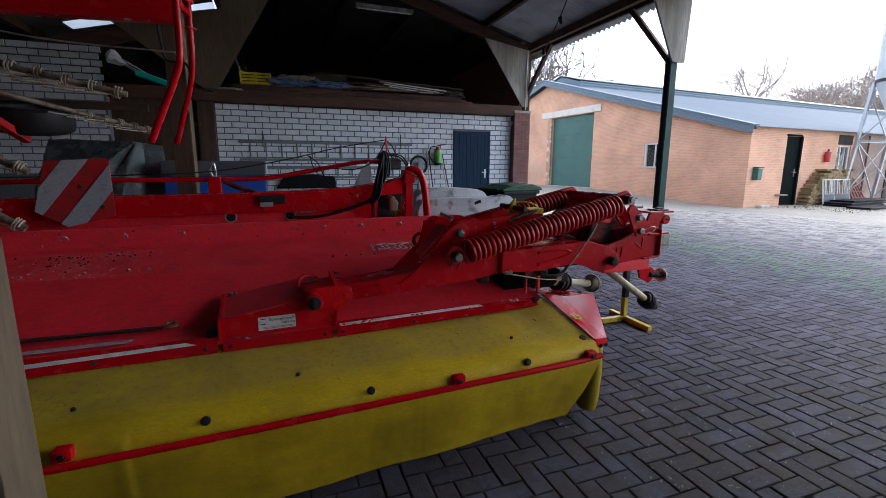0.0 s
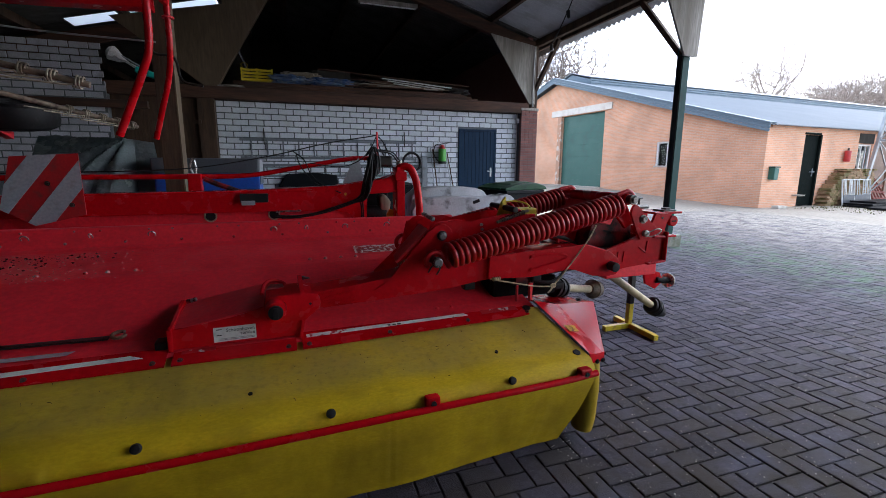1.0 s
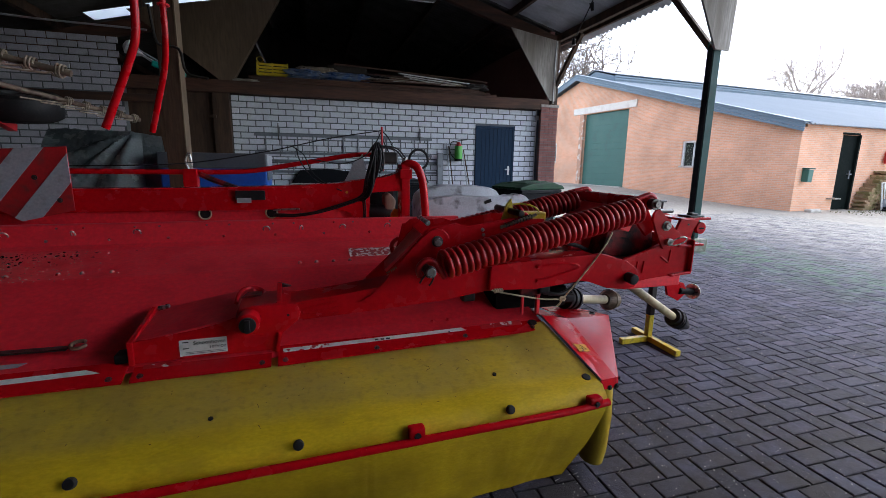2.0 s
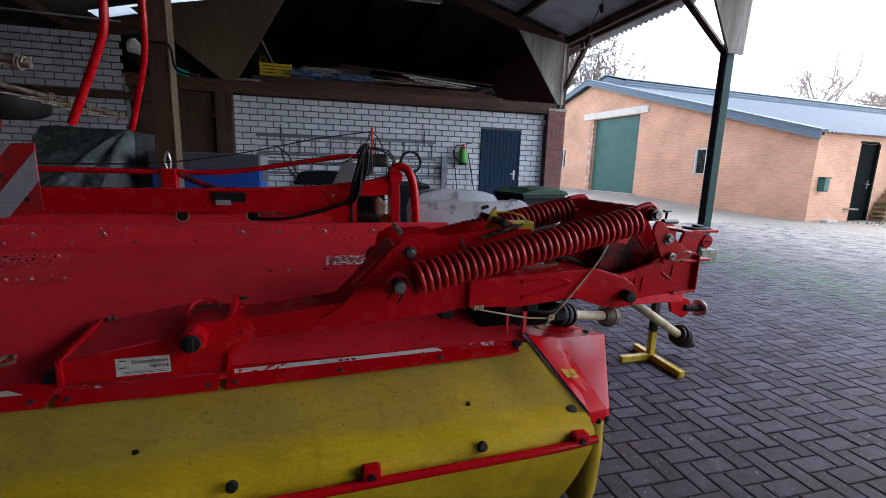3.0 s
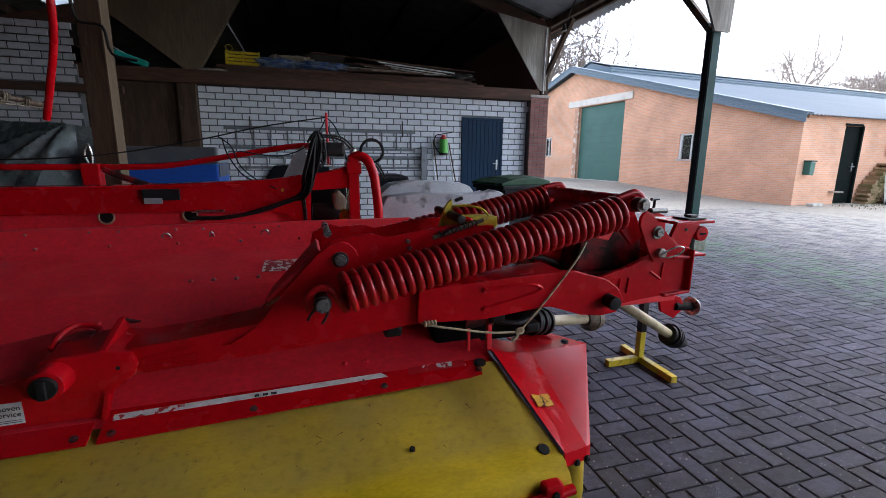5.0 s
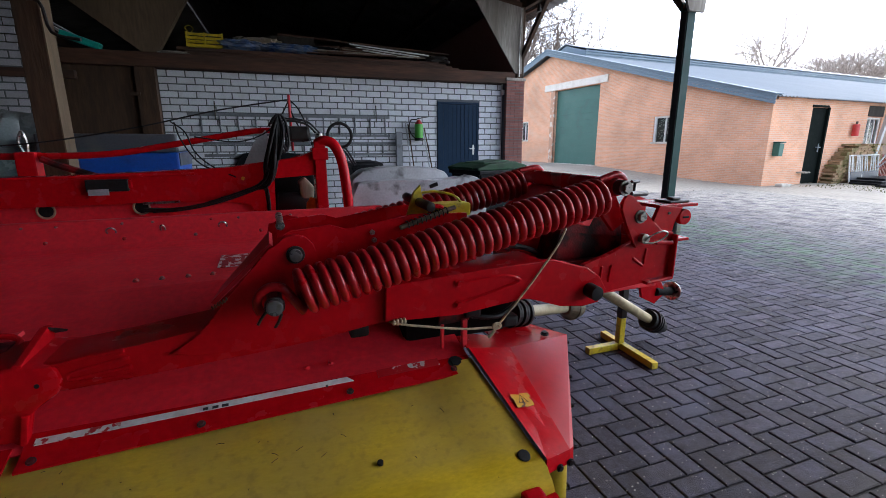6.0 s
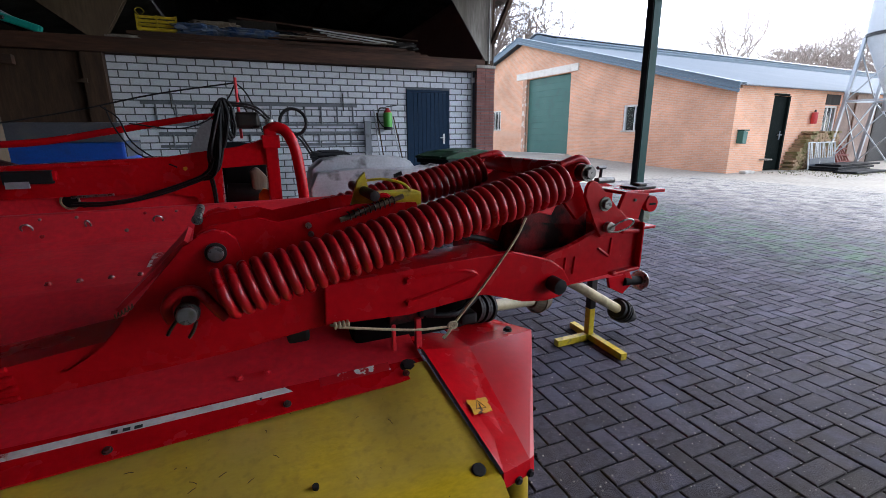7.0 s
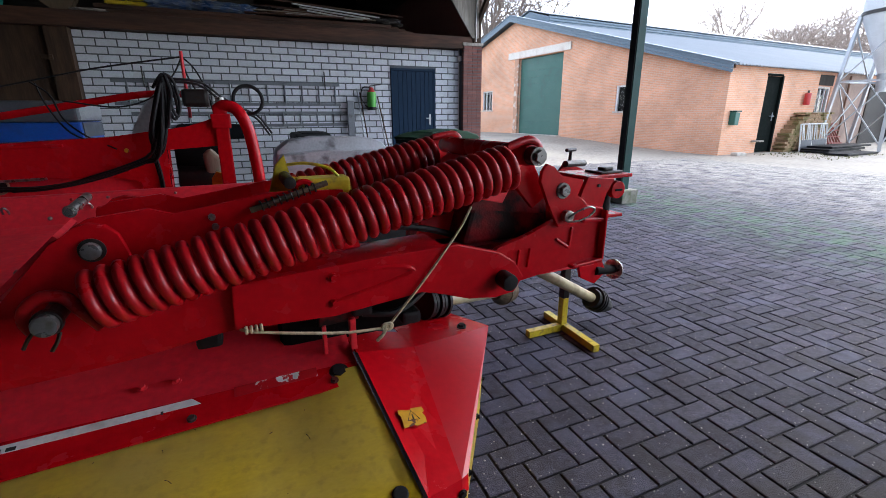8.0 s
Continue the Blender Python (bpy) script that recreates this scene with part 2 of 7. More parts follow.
GLOSS_RED = material("glossy_red_paint", (0.46, 0.005, 0.012), 0.3, dirt=(0.42, 0.008, 0.012), dirt_at=(0.6, 0.9), dirt_scale=9, grain=0.06, grain_scale=40, bump=0.02, bump_scale=30, spec=0.5, uneven=0.03)
RED_BOLT = material("red_painted_bolt", (0.42, 0.03, 0.03), 0.3, dirt=(0.24, 0.17, 0.15), dirt_at=(0.45, 0.55), dirt_scale=60, bump=0.1)
DARK_RED_PRINT = material("dark_red_print", (0.30, 0.006, 0.012), 0.45, bump=0.0)


def stain_or_light_band(m, axis, centre, width, colour, amount, scale, low=0.38, high=0.68, core=0.0):
    """A band of stain, or of painted light or shade, broken up by noise: centre and width along one local axis."""
    nt = m.node_tree
    N, L = nt.nodes, nt.links
    b = N["Principled BSDF"]
    src = b.inputs["Base Color"].links[0].from_socket
    co = N.new("ShaderNodeTexCoord")
    sep = N.new("ShaderNodeSeparateXYZ")
    L.new(co.outputs["Object"], sep.inputs[0])
    d = N.new("ShaderNodeMath")
    d.operation = "SUBTRACT"
    L.new(sep.outputs[axis], d.inputs[0])
    d.inputs[1].default_value = centre
    a = N.new("ShaderNodeMath")
    a.operation = "ABSOLUTE"
    L.new(d.outputs[0], a.inputs[0])
    r = N.new("ShaderNodeMapRange")
    r.inputs["From Min"].default_value, r.inputs["From Max"].default_value = width * core, width
    r.inputs["To Min"].default_value, r.inputs["To Max"].default_value = 1.0, 0.0
    L.new(a.outputs[0], r.inputs["Value"])
    n = N.new("ShaderNodeTexNoise")
    n.inputs["Scale"].default_value, n.inputs["Detail"].default_value = scale, 7.0
    L.new(co.outputs["Object"], n.inputs["Vector"])
    nr = N.new("ShaderNodeMapRange")
    nr.inputs["From Min"].default_value, nr.inputs["From Max"].default_value = low, high
    nr.inputs["To Max"].default_value = amount
    L.new(n.outputs["Fac"], nr.inputs["Value"])
    f = N.new("ShaderNodeMath")
    f.operation = "MULTIPLY"
    L.new(r.outputs[0], f.inputs[0])
    L.new(nr.outputs[0], f.inputs[1])
    mix = N.new("ShaderNodeMix")
    mix.data_type = "RGBA"
    L.new(f.outputs[0], mix.inputs["Factor"])
    L.new(src, mix.inputs["A"])
    mix.inputs["B"].default_value = (*colour, 1)
    L.new(mix.outputs["Result"], b.inputs["Base Color"])


stain_or_light_band(PAVER, 0, 0.0, 60.0, (0.095, 0.098, 0.145), 0.9, 2.6, 0.53, 0.66)
stain_or_light_band(PAVER, 0, 0.0, 60.0, (0.032, 0.028, 0.027), 0.5, 5.5, 0.54, 0.68)
stain_or_light_band(PAVER, 1, -2.3, 2.9, (0.055, 0.046, 0.040), 1.3, 4.0, 0.30, 0.62, 0.25)
# Paler beyond the eave: the yard's brighter light put into the paver colour.
stain_or_light_band(PAVER, 0, 11.0, 8.0, (0.33, 0.312, 0.280), 1.9, 3.0, 0.22, 0.66)
stain_or_light_band(PAVER, 0, 3.5, 1.7, (0.080, 0.130, 0.088), 1.2, 5.0)
stain_or_light_band(YELLOW_PVC, 1, -0.52, 0.30, (0.46, 0.335, 0.070), 1.0, 5.0, 0.10, 0.75, 0.78)
stain_or_light_band(YELLOW_PVC, 1, -0.66, 0.20, (0.20, 0.15, 0.04), 0.35, 40.0, 0.52, 0.74, 0.4)
stain_or_light_band(YELLOW_PVC, 1, -0.50, 0.06, (0.16, 0.12, 0.04), 0.30, 14.0, 0.48, 0.72)
# Darker hanging front: shade below the rail painted into the canvas.
stain_or_light_band(YELLOW_PVC, 2, 0.20, 0.27, (0.25, 0.165, 0.008), 0.85, 4.0, 0.22, 0.72, 0.5)
# Darker towards the left end: shade put into the colour.
stain_or_light_band(YELLOW_PVC, 0, -2.2, 2.2, (0.27, 0.18, 0.012), 0.75, 5.0, 0.25, 0.70, 0.2)


def glass(name, tint=(0.9, 0.95, 0.95), rough=0.02):
    m = bpy.data.materials.new(name)
    m.use_nodes = True
    b = m.node_tree.nodes["Principled BSDF"]
    b.inputs["Base Color"].default_value = (*tint, 1)
    b.inputs["Roughness"].default_value = rough
    b.inputs["Transmission Weight"].default_value = 1.0
    b.inputs["IOR"].default_value = 1.2
    return m


PANE = glass("window_glass")
SKYLIGHT = glass("translucent_sheet", (0.85, 0.88, 0.88), 0.4)


def brickwork(name, one, two, joint, course=0.0625, length=0.22):
    """Fair-faced brickwork for walls far off: courses, joints and stained patches."""
    m = bpy.data.materials.new(name)
    m.use_nodes = True
    nt = m.node_tree
    N, L = nt.nodes, nt.links
    b = N["Principled BSDF"]
    uv = N.new("ShaderNodeUVMap")
    br = N.new("ShaderNodeTexBrick")
    br.inputs["Color1"].default_value, br.inputs["Color2"].default_value, br.inputs["Mortar"].default_value = (*one, 1), (*two, 1), (*joint, 1)
    br.inputs["Scale"].default_value = 1.0
    br.inputs["Brick Width"].default_value, br.inputs["Row Height"].default_value = length, course
    br.inputs["Mortar Size"].default_value = 0.008
    L.new(uv.outputs[0], br.inputs["Vector"])
    n = N.new("ShaderNodeTexNoise")
    n.inputs["Scale"].default_value, n.inputs["Detail"].default_value = 0.7, 7.0
    L.new(uv.outputs[0], n.inputs["Vector"])
    r = N.new("ShaderNodeMapRange")
    r.inputs["From Min"].default_value, r.inputs["From Max"].default_value = 0.3, 0.7
    r.inputs["To Min"].default_value, r.inputs["To Max"].default_value = 0.83, 1.16
    L.new(n.outputs["Fac"], r.inputs["Value"])
    mx = N.new("ShaderNodeMix")
    mx.data_type, mx.blend_type = "RGBA", "MULTIPLY"
    mx.inputs["Factor"].default_value = 1.0
    L.new(br.outputs["Color"], mx.inputs["A"])
    L.new(r.outputs[0], mx.inputs["B"])
    L.new(mx.outputs["Result"], b.inputs["Base Color"])
    b.inputs["Roughness"].default_value = 0.9
    bp = N.new("ShaderNodeBump")
    bp.inputs["Strength"].default_value, bp.inputs["Distance"].default_value = 0.4, 0.006
    bp.invert = True
    L.new(br.outputs["Fac"], bp.inputs["Height"])
    L.new(bp.outputs[0], b.inputs["Normal"])
    return m


BARN_BRICK = brickwork("orange_brick", (0.76, 0.395, 0.240), (0.66, 0.335, 0.198), (0.66, 0.49, 0.375))


# ---- mesh helpers ----
FRAMES = {}


def thing(name, at, label, category, group="", kind="", turn=None):
    """The Empty at a thing's base; its parts are given in the frame `turn`."""
    ob = tagged(new(name), label, category, group, kind)
    f = turn or Matrix.Identity(4)
    ob.matrix_basis = f @ Matrix.Translation(at)
    ob.empty_display_size = 0.1
    FRAMES[ob.name] = Matrix.Translation(at).inverted()
    return ob


def top_of(ob):
    while ob.parent:
        ob = ob.parent
    return ob


def part(name, bm, mat, parent=None, label="", smooth=False):
    if parent is not None:
        root = top_of(parent)
        bm.transform(FRAMES.get(root.name, Matrix.Identity(4)))
    me = bpy.data.meshes.new(name)
    bmesh.ops.recalc_face_normals(bm, faces=bm.faces[:])
    if smooth:
        for f in bm.faces:
            f.smooth = True
        for e in bm.edges:
            if len(e.link_faces) == 2 and e.calc_face_angle(0) > 0.7:
                e.smooth = False
    bm.to_mesh(me)
    bm.free()
    me.materials.append(mat)
    ob = new(name, me)
    if parent is not None:
        ob.parent = parent
    if label:
        tagged(ob, label)
    return ob


def solo(name, bm, mat, label, category, group="", kind="", smooth=False):
    return tagged(part(name, bm, mat, None, smooth=smooth), label, category, group, kind)


def box(a, b, bevel=0.0, bm=None):
    out = bm or bmesh.new()
    m = Matrix.Translation([(p + q) / 2 for p, q in zip(a, b)]) @ Matrix.Diagonal([abs(q - p) for p, q in zip(a, b)] + [1])
    r = bmesh.ops.create_cube(out, size=1, matrix=m)
    if bevel:
        es = {e for v in r["verts"] for e in v.link_edges}
        bmesh.ops.bevel(out, geom=list(es), offset=bevel, segments=2, affect="EDGES", profile=0.6)
    return out


def bar(p, q, w, h, bevel=0.0, bm=None, up=(0, 0, 1)):
    """A square bar from p to q, w wide and h high."""
    out = bm or bmesh.new()
    p, q = Vector(p), Vector(q)
    d = q - p
    y = d.normalized()
    x = y.cross(Vector(up)).normalized()
    z = x.cross(y)
    m = Matrix((x, y, z)).transposed().to_4x4()
    m.translation = (p + q) / 2
    r = bmesh.ops.create_cube(out, size=1, matrix=m @ Matrix.Diagonal((w, d.length, h, 1)))
    if bevel:
        es = {e for v in r["verts"] for e in v.link_edges}
        bmesh.ops.bevel(out, geom=list(es), offset=bevel, segments=2, affect="EDGES", profile=0.6)
    return out


def cyl(p, q, r, r2=None, seg=18, bm=None, bevel=0.0):
    out = bm or bmesh.new()
    p, q = Vector(p), Vector(q)
    d = q - p
    m = Matrix.Translation((p + q) / 2) @ d.to_track_quat("Z", "Y").to_matrix().to_4x4()
    res = bmesh.ops.create_cone(out, cap_ends=True, segments=seg, radius1=r, radius2=r if r2 is None else r2, depth=d.length, matrix=m)
    if bevel:
        es = {e for v in res["verts"] for e in v.link_edges if len(e.link_faces) == 2 and e.calc_face_angle(0) > 1}
        bmesh.ops.bevel(out, geom=list(es), offset=bevel, segments=2, affect="EDGES", profile=0.6)
    return out


def tube(pts, r, seg=8, bm=None, closed=False):
    """A round rod swept along points; r may be a list."""
    out = bm or bmesh.new()
    pts = [Vector(p) for p in pts]
    n = len(pts)
    rs = r if isinstance(r, (list, tuple)) else [r] * n
    rings, side = [], None
    for i, p in enumerate(pts):
        if closed:
            t = (pts[(i + 1) % n] - pts[i - 1]).normalized()
        else:
            t = (pts[min(i + 1, n - 1)] - pts[max(i - 1, 0)]).normalized()
        if side is None:
            side = t.orthogonal().normalized()
        side = (side - t * side.dot(t)).normalized()
        up = t.cross(side)
        rings.append([out.verts.new(p + (side * math.cos(k * math.tau / seg) + up * math.sin(k * math.tau / seg)) * rs[i]) for k in range(seg)])
    pairs = list(zip(rings, rings[1:])) + ([(rings[-1], rings[0])] if closed else [])
    for a, b in pairs:
        for k in range(seg):
            out.faces.new((a[k], a[(k + 1) % seg], b[(k + 1) % seg], b[k]))
    if not closed:
        out.faces.new(rings[0][::-1])
        out.faces.new(rings[-1])
    return out


def smooth_path(pts, steps=6):
    """A Catmull-Rom curve through points."""
    pts = [Vector(p) for p in pts]
    ext = [pts[0] * 2 - pts[1]] + pts + [pts[-1] * 2 - pts[-2]]
    out = []
    for i in range(1, len(ext) - 2):
        a, b, c, d = ext[i - 1:i + 3]
        for k in range(steps):
            t = k / steps
            out.append(0.5 * ((2 * b) + (c - a) * t + (2 * a - 5 * b + 4 * c - d) * t * t + (3 * b - a - 3 * c + d) * t ** 3))
    return out + [pts[-1]]


def prism(poly, y0, y1, axis="y", bevel=0.0, bm=None):
    """A plate: a polygon in x, z (axis y), y, z (axis x) or x, y (axis z) with thickness."""
    out = bm or bmesh.new()
    put = {"y": lambda p, w: (p[0], w, p[1]), "x": lambda p, w: (w, p[0], p[1]), "z": lambda p, w: (p[0], p[1], w)}[axis]
    a = [out.verts.new(put(p, y0)) for p in poly]
    b = [out.verts.new(put(p, y1)) for p in poly]
    fs = [out.faces.new(a), out.faces.new(b[::-1])]
    n = len(poly)
    for i in range(n):
        fs.append(out.faces.new((a[i], b[i], b[(i + 1) % n], a[(i + 1) % n])))
    if bevel:
        es = {e for f in fs for e in f.edges}
        bmesh.ops.bevel(out, geom=list(es), offset=bevel, segments=2, affect="EDGES", profile=0.6)
    return out


def ribbon(profile, x0, x1, thick, cuts=1, axis="x", wave=None, bm=None):
    """A bent sheet: a profile of (c, z) drawn along x, with thickness."""
    out = bm or bmesh.new()
    prof = [Vector(p) for p in profile]
    nrm = []
    for i in range(len(prof)):
        t = (prof[min(i + 1, len(prof) - 1)] - prof[max(i - 1, 0)]).normalized()
        nrm.append(Vector((-t.y, t.x)))
    rows = []
    for k in range(cuts + 1):
        x = x0 + (x1 - x0) * k / cuts
        row = []
        for side in (0, 1):
            for p, n in zip(prof, nrm):
                q = p - n * thick * side
                d = wave(x, p.x, p.y) if wave else 0.0
                row.append(out.verts.new((x, q.x + n.x * d, q.y + n.y * d)))
        rows.append(row)
    m = len(prof)
    loop = list(range(m)) + list(range(2 * m - 1, m - 1, -1))
    for a, b in zip(rows, rows[1:]):
        for i in range(len(loop)):
            j = (i + 1) % len(loop)
            out.faces.new((a[loop[i]], a[loop[j]], b[loop[j]], b[loop[i]]))
    for row in (rows[0], rows[-1]):
        for i in range(m - 1):
            out.faces.new((row[i], row[i + 1], row[m + i + 1], row[m + i]))
    return out


def panel(pts, thick, bm=None):
    """A flat or folded facet through 3D points with thickness along its normal."""
    out = bm or bmesh.new()
    vs = [Vector(p) for p in pts]
    n = (vs[1] - vs[0]).cross(vs[2] - vs[0]).normalized() * thick
    a = [out.verts.new(v) for v in vs]
    b = [out.verts.new(v - n) for v in vs]
    out.faces.new(a)
    out.faces.new(b[::-1])
    for i in range(len(vs)):
        j = (i + 1) % len(vs)
        out.faces.new((a[i], b[i], b[j], a[j]))
    return out


def bolt_head(at, axis, r, h):
    """A hexagonal head with a washer."""
    at, axis = Vector(at), Vector(axis).normalized()
    bm = cyl(at, at + axis * h * 0.3, r * 1.35, seg=16)
    return cyl(at + axis * h * 0.3, at + axis * h, r, r * 0.92, seg=6, bm=bm)



def pin_end(at, axis, r, h):
    """A turned pin end with a chamfer, in a dark retaining ring."""
    at, axis = Vector(at), Vector(axis).normalized()
    return cyl(at, at + axis * h, r, r * 0.93, seg=28, bevel=r * 0.14), cyl(at, at + axis * h * 0.35, r * 1.35, seg=28, bevel=0.002)


# ---- ground ----
def yard_z(y):
    """The yard climbs a little along the barn's gable."""
    f = max(0.0, min(1.0, (y - 11.3) / 10.0))
    return -0.012 + 0.40 * f * f * (3 - 2 * f)


def ground():
    bm = bmesh.new()
    ys = [-300, -20, 0, 6] + [11.3 + k for k in range(11)] + [40, 120, 500]
    rows = [[bm.verts.new((x, y, yard_z(y))) for x in (-300, -20, 0, 8, 20, 60, 400)] for y in ys]
    for a, b in zip(rows, rows[1:]):
        for k in range(len(a) - 1):
            bm.faces.new((a[k], a[k + 1], b[k + 1], b[k]))
    return solo("ground", bm, GROUND, "grey concrete paved yard with sandy joints", "ground", kind="structure", smooth=True)


GROUND = material("far_paving", (0.31, 0.282, 0.238), 0.85, dirt=(0.41, 0.37, 0.30), dirt_at=(0.4, 0.75), dirt_scale=0.5, grain=0.3, grain_scale=9, bump=0.4, bump_scale=10, tone=0.15)
ground()

# ---- shed: frames, walls and roof ----
K = 0.28                     # roof pitch
EAVE_X, EAVE_Z, RIDGE_X = 7.05, 4.62, -1.2


LOW_X, LOW_Z, LOW_K = -0.95, 4.95, 0.25      # the lower roof of the dark end


def roof_z(x):
    return EAVE_Z + K * (EAVE_X - x) if x > LOW_X else LOW_Z - LOW_K * (LOW_X - x)


def corrugated(x0, x1, y0, y1, mat, wave=0.16, amp=0.028, thick=0.007):
    """A corrugated sheet whose waves run down the slope."""
    n = int((y1 - y0) / wave * 6)
    verts, faces = [], []
    for i in range(n + 1):
        y = y0 + (y1 - y0) * i / n
        d = amp * math.sin((y - y0) / wave * math.tau)
        for x, up in ((x0, 0), (x1, 0), (x1, thick), (x0, thick)):
            verts.append((x, y, roof_z(x) + d + up))
    for i in range(n):
        a, b = i * 4, i * 4 + 4
        for k in range(4):
            faces.append((a + k, a + (k + 1) % 4, b + (k + 1) % 4, b + k))
    me = bpy.data.meshes.new("roof_sheet")
    me.from_pydata(verts, [], faces)
    me.materials.append(mat)
    return me


roof = thing("shed_roof", (3, 5, 4.6), "corrugated grey fibre cement roof over the open shed", "roof", kind="structure")


def roof_sheet(x0, x1, y0, y1, mat=None):
    ob = new("roof_sheet", corrugated(x0, x1, y0, y1, mat or ROOF_UNDER))
    ob.parent = roof
    ob.matrix_parent_inverse = roof.matrix_basis.inverted()
    return ob


roof_sheet(LOW_X + 0.001, EAVE_X + 0.30, -6, 10.6)
# Over the loft the sheet takes the copy with shade in its colour.
roof_sheet(LOW_X + 0.001, EAVE_X + 0.30, 10.6, 21, ROOF_SHADED)
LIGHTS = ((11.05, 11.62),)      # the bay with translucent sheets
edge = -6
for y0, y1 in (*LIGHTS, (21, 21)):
    roof_sheet(-11, LOW_X, edge, y0, ROOF_SHADED)
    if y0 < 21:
        roof_sheet(-11, -3.7, y0, y1, ROOF_SHADED)
        pane = box((-3.7, y0, 0), (LOW_X - 0.001, y1, 0.008))
        for v in pane.verts:
            v.co.z += roof_z(v.co.x)
        part("skylight", pane, SKYLIGHT, roof, "translucent roof sheet").visible_shadow = False
    edge = y1
for i, x in enumerate((6.72, 5.3, 3.7, 2.1, 0.5, -0.85)):
    w = 0.09 if i else 0.11
    part("purlin", box((x - w / 2, -6, roof_z(x) - 0.20), (x + w / 2, 21, roof_z(x) - 0.03), 0.004), TIMBER, roof)
for x in (-2.6, -4.2, -5.8):
    part("purlin", box((x - 0.05, -6, roof_z(x) - 0.20), (x + 0.05, 21, roof_z(x) - 0.03), 0.004), TIMBER, roof)


def frame_at(y, right_x, mid_x, knee=True):
    """One timber portal: rafters, knees and middle post."""
    f = thing("timber_frame", (mid_x, y, 3), "dark timber roof frame with plywood knee plates", "roof frame", "timber frames of the shed", "structure")
    d = 0.24
    part("rafter", bar((right_x + 0.1, y, roof_z(right_x + 0.1) - 0.33), (-0.9, y, roof_z(-0.9) - 0.33), 0.12, 0.26, 0.006), TIMBER_X, f)
    part("rafter", bar((-10.5, y, roof_z(-10.5) - 0.56), (LOW_X, y, LOW_Z - 0.56), 0.12, 0.26, 0.006), TIMBER_X, f)
    if knee:
        for yy in (y - 0.075, y + 0.075):
            part("knee_plate", prism([(mid_x + 0.05, 3.05), (mid_x + 1.75, roof_z(mid_x + 1.75) - 0.45), (-0.74, roof_z(-0.74) - 0.3), (-0.75, 4.66), (mid_x - 1.75, roof_z(mid_x - 1.75) - 0.26), (mid_x - 0.2, 3.05)], yy - 0.012, yy + 0.012), PLY, f)
    return f


frame_at(10.55, 6.4, -1.0)
frame_at(5.5, 6.9, -0.85, False)
frame_at(0.95, 6.9, -0.6, False)

# middle posts
for x0, y0, x1, y1, mat in ((-0.93, 5.4, -0.735, 5.6, TIMBER), (-0.76, 0.86, -0.54, 1.03, TIMBER)):
    p = thing("timber_post", ((x0 + x1) / 2, (y0 + y1) / 2, 0), "dark timber post, its lit side put on as a paler board", "post", "middle posts of the shed")
    part("post_core", box((x0, y0, 0), (x1 - 0.013, y1, roof_z(x0) - 0.3), 0.005), mat, p)
    # Paler board standing for the post's lit right side.
    part("edge_board", box((x1 - 0.012, y0 - 0.004, 0), (x1, y1 + 0.004, roof_z(x1) - 0.35), 0.003), PLY, p, "paler brown board standing for the post's lit side")

# knee plate and pier post by the back wall
pier_knee = thing("corner_knee", (6.3, 10.4, 3.0), "weathered plywood knee plate under the eave", "knee plate", "knee plates at the eave", "structure")
part("knee_plate", prism([(5.2, 4.62), (6.48, 4.42), (6.48, 3.02), (6.32, 3.02)], 10.33, 10.37), GREY_WOOD, pier_knee)
part("post_top", box((6.38, 10.37, 2.8), (6.56, 10.55, 4.45), 0.005), TIMBER, pier_knee)
part("brace", bar((6.5, 10.45, 3.3), (6.62, 9.55, 4.42), 0.09, 0.09, 0.004), TIMBER, pier_knee)

# green steel post at the open side
gp = thing("steel_post", (6.90, 6.1, 0), "dark green steel post on a concrete foot at the open side", "post")
part("foot", box((6.78, 5.93, 0), (7.10, 6.30, 0.22), 0.02), FOOT, gp, "rough mossy concrete foot")
for n, a, b in (("flange", (6.835, 6.02), (6.975, 6.032)), ("flange", (6.835, 6.148), (6.975, 6.16)), ("web", (6.900, 6.033), (6.910, 6.147))):
    part(n, box((*a, 0.2), (*b, 3.45), 0.002), GREEN, gp)
# Black plate standing for the shade on the post's left side.
part("side_plate", box((6.820, 6.034, 0.2), (6.833, 6.146, 3.3), 0.002), BLACK, gp, "black plate standing for the post's shaded left side")
part("knee_plate", prism([(6.76, 3.28), (7.04, 3.28), (7.10, 4.5), (6.0, 4.75)], 5.93, 5.97), GREY_WOOD, gp, "weathered grey wooden knee plate")
part("brace", bar((6.9, 6.15, 3.35), (6.75, 7.0, 4.42), 0.09, 0.09, 0.004), TIMBER, gp)

eave = solo("eave_beam", bar((7.0, -6, EAVE_Z - 0.09), (6.78, 21, EAVE_Z - 0.09), 0.07, 0.13, 0.004), TIMBER, "dark timber eave beam", "beam", kind="structure")

# back wall of white blocks
WX0, WX1, WY, WTOP = -1.03, 6.1, 10.56, 2.78
DX0, DX1, DTOP = 4.47, 5.5, 2.36
wall_back = thing("wall_back", (2.5, WY + 0.1, 0), "white block wall with dark recessed joints", "wall", kind="structure")
core = box((WX0, WY + 0.006, 0), (DX0, WY + 0.15, WTOP))
box((DX1, WY + 0.006, 0), (WX1, WY + 0.15, WTOP), bm=core)
box((DX0, WY + 0.006, DTOP), (DX1, WY + 0.15, WTOP), bm=core)
part("wall_core", core, MORTAR, wall_back, "dark mortar joints")


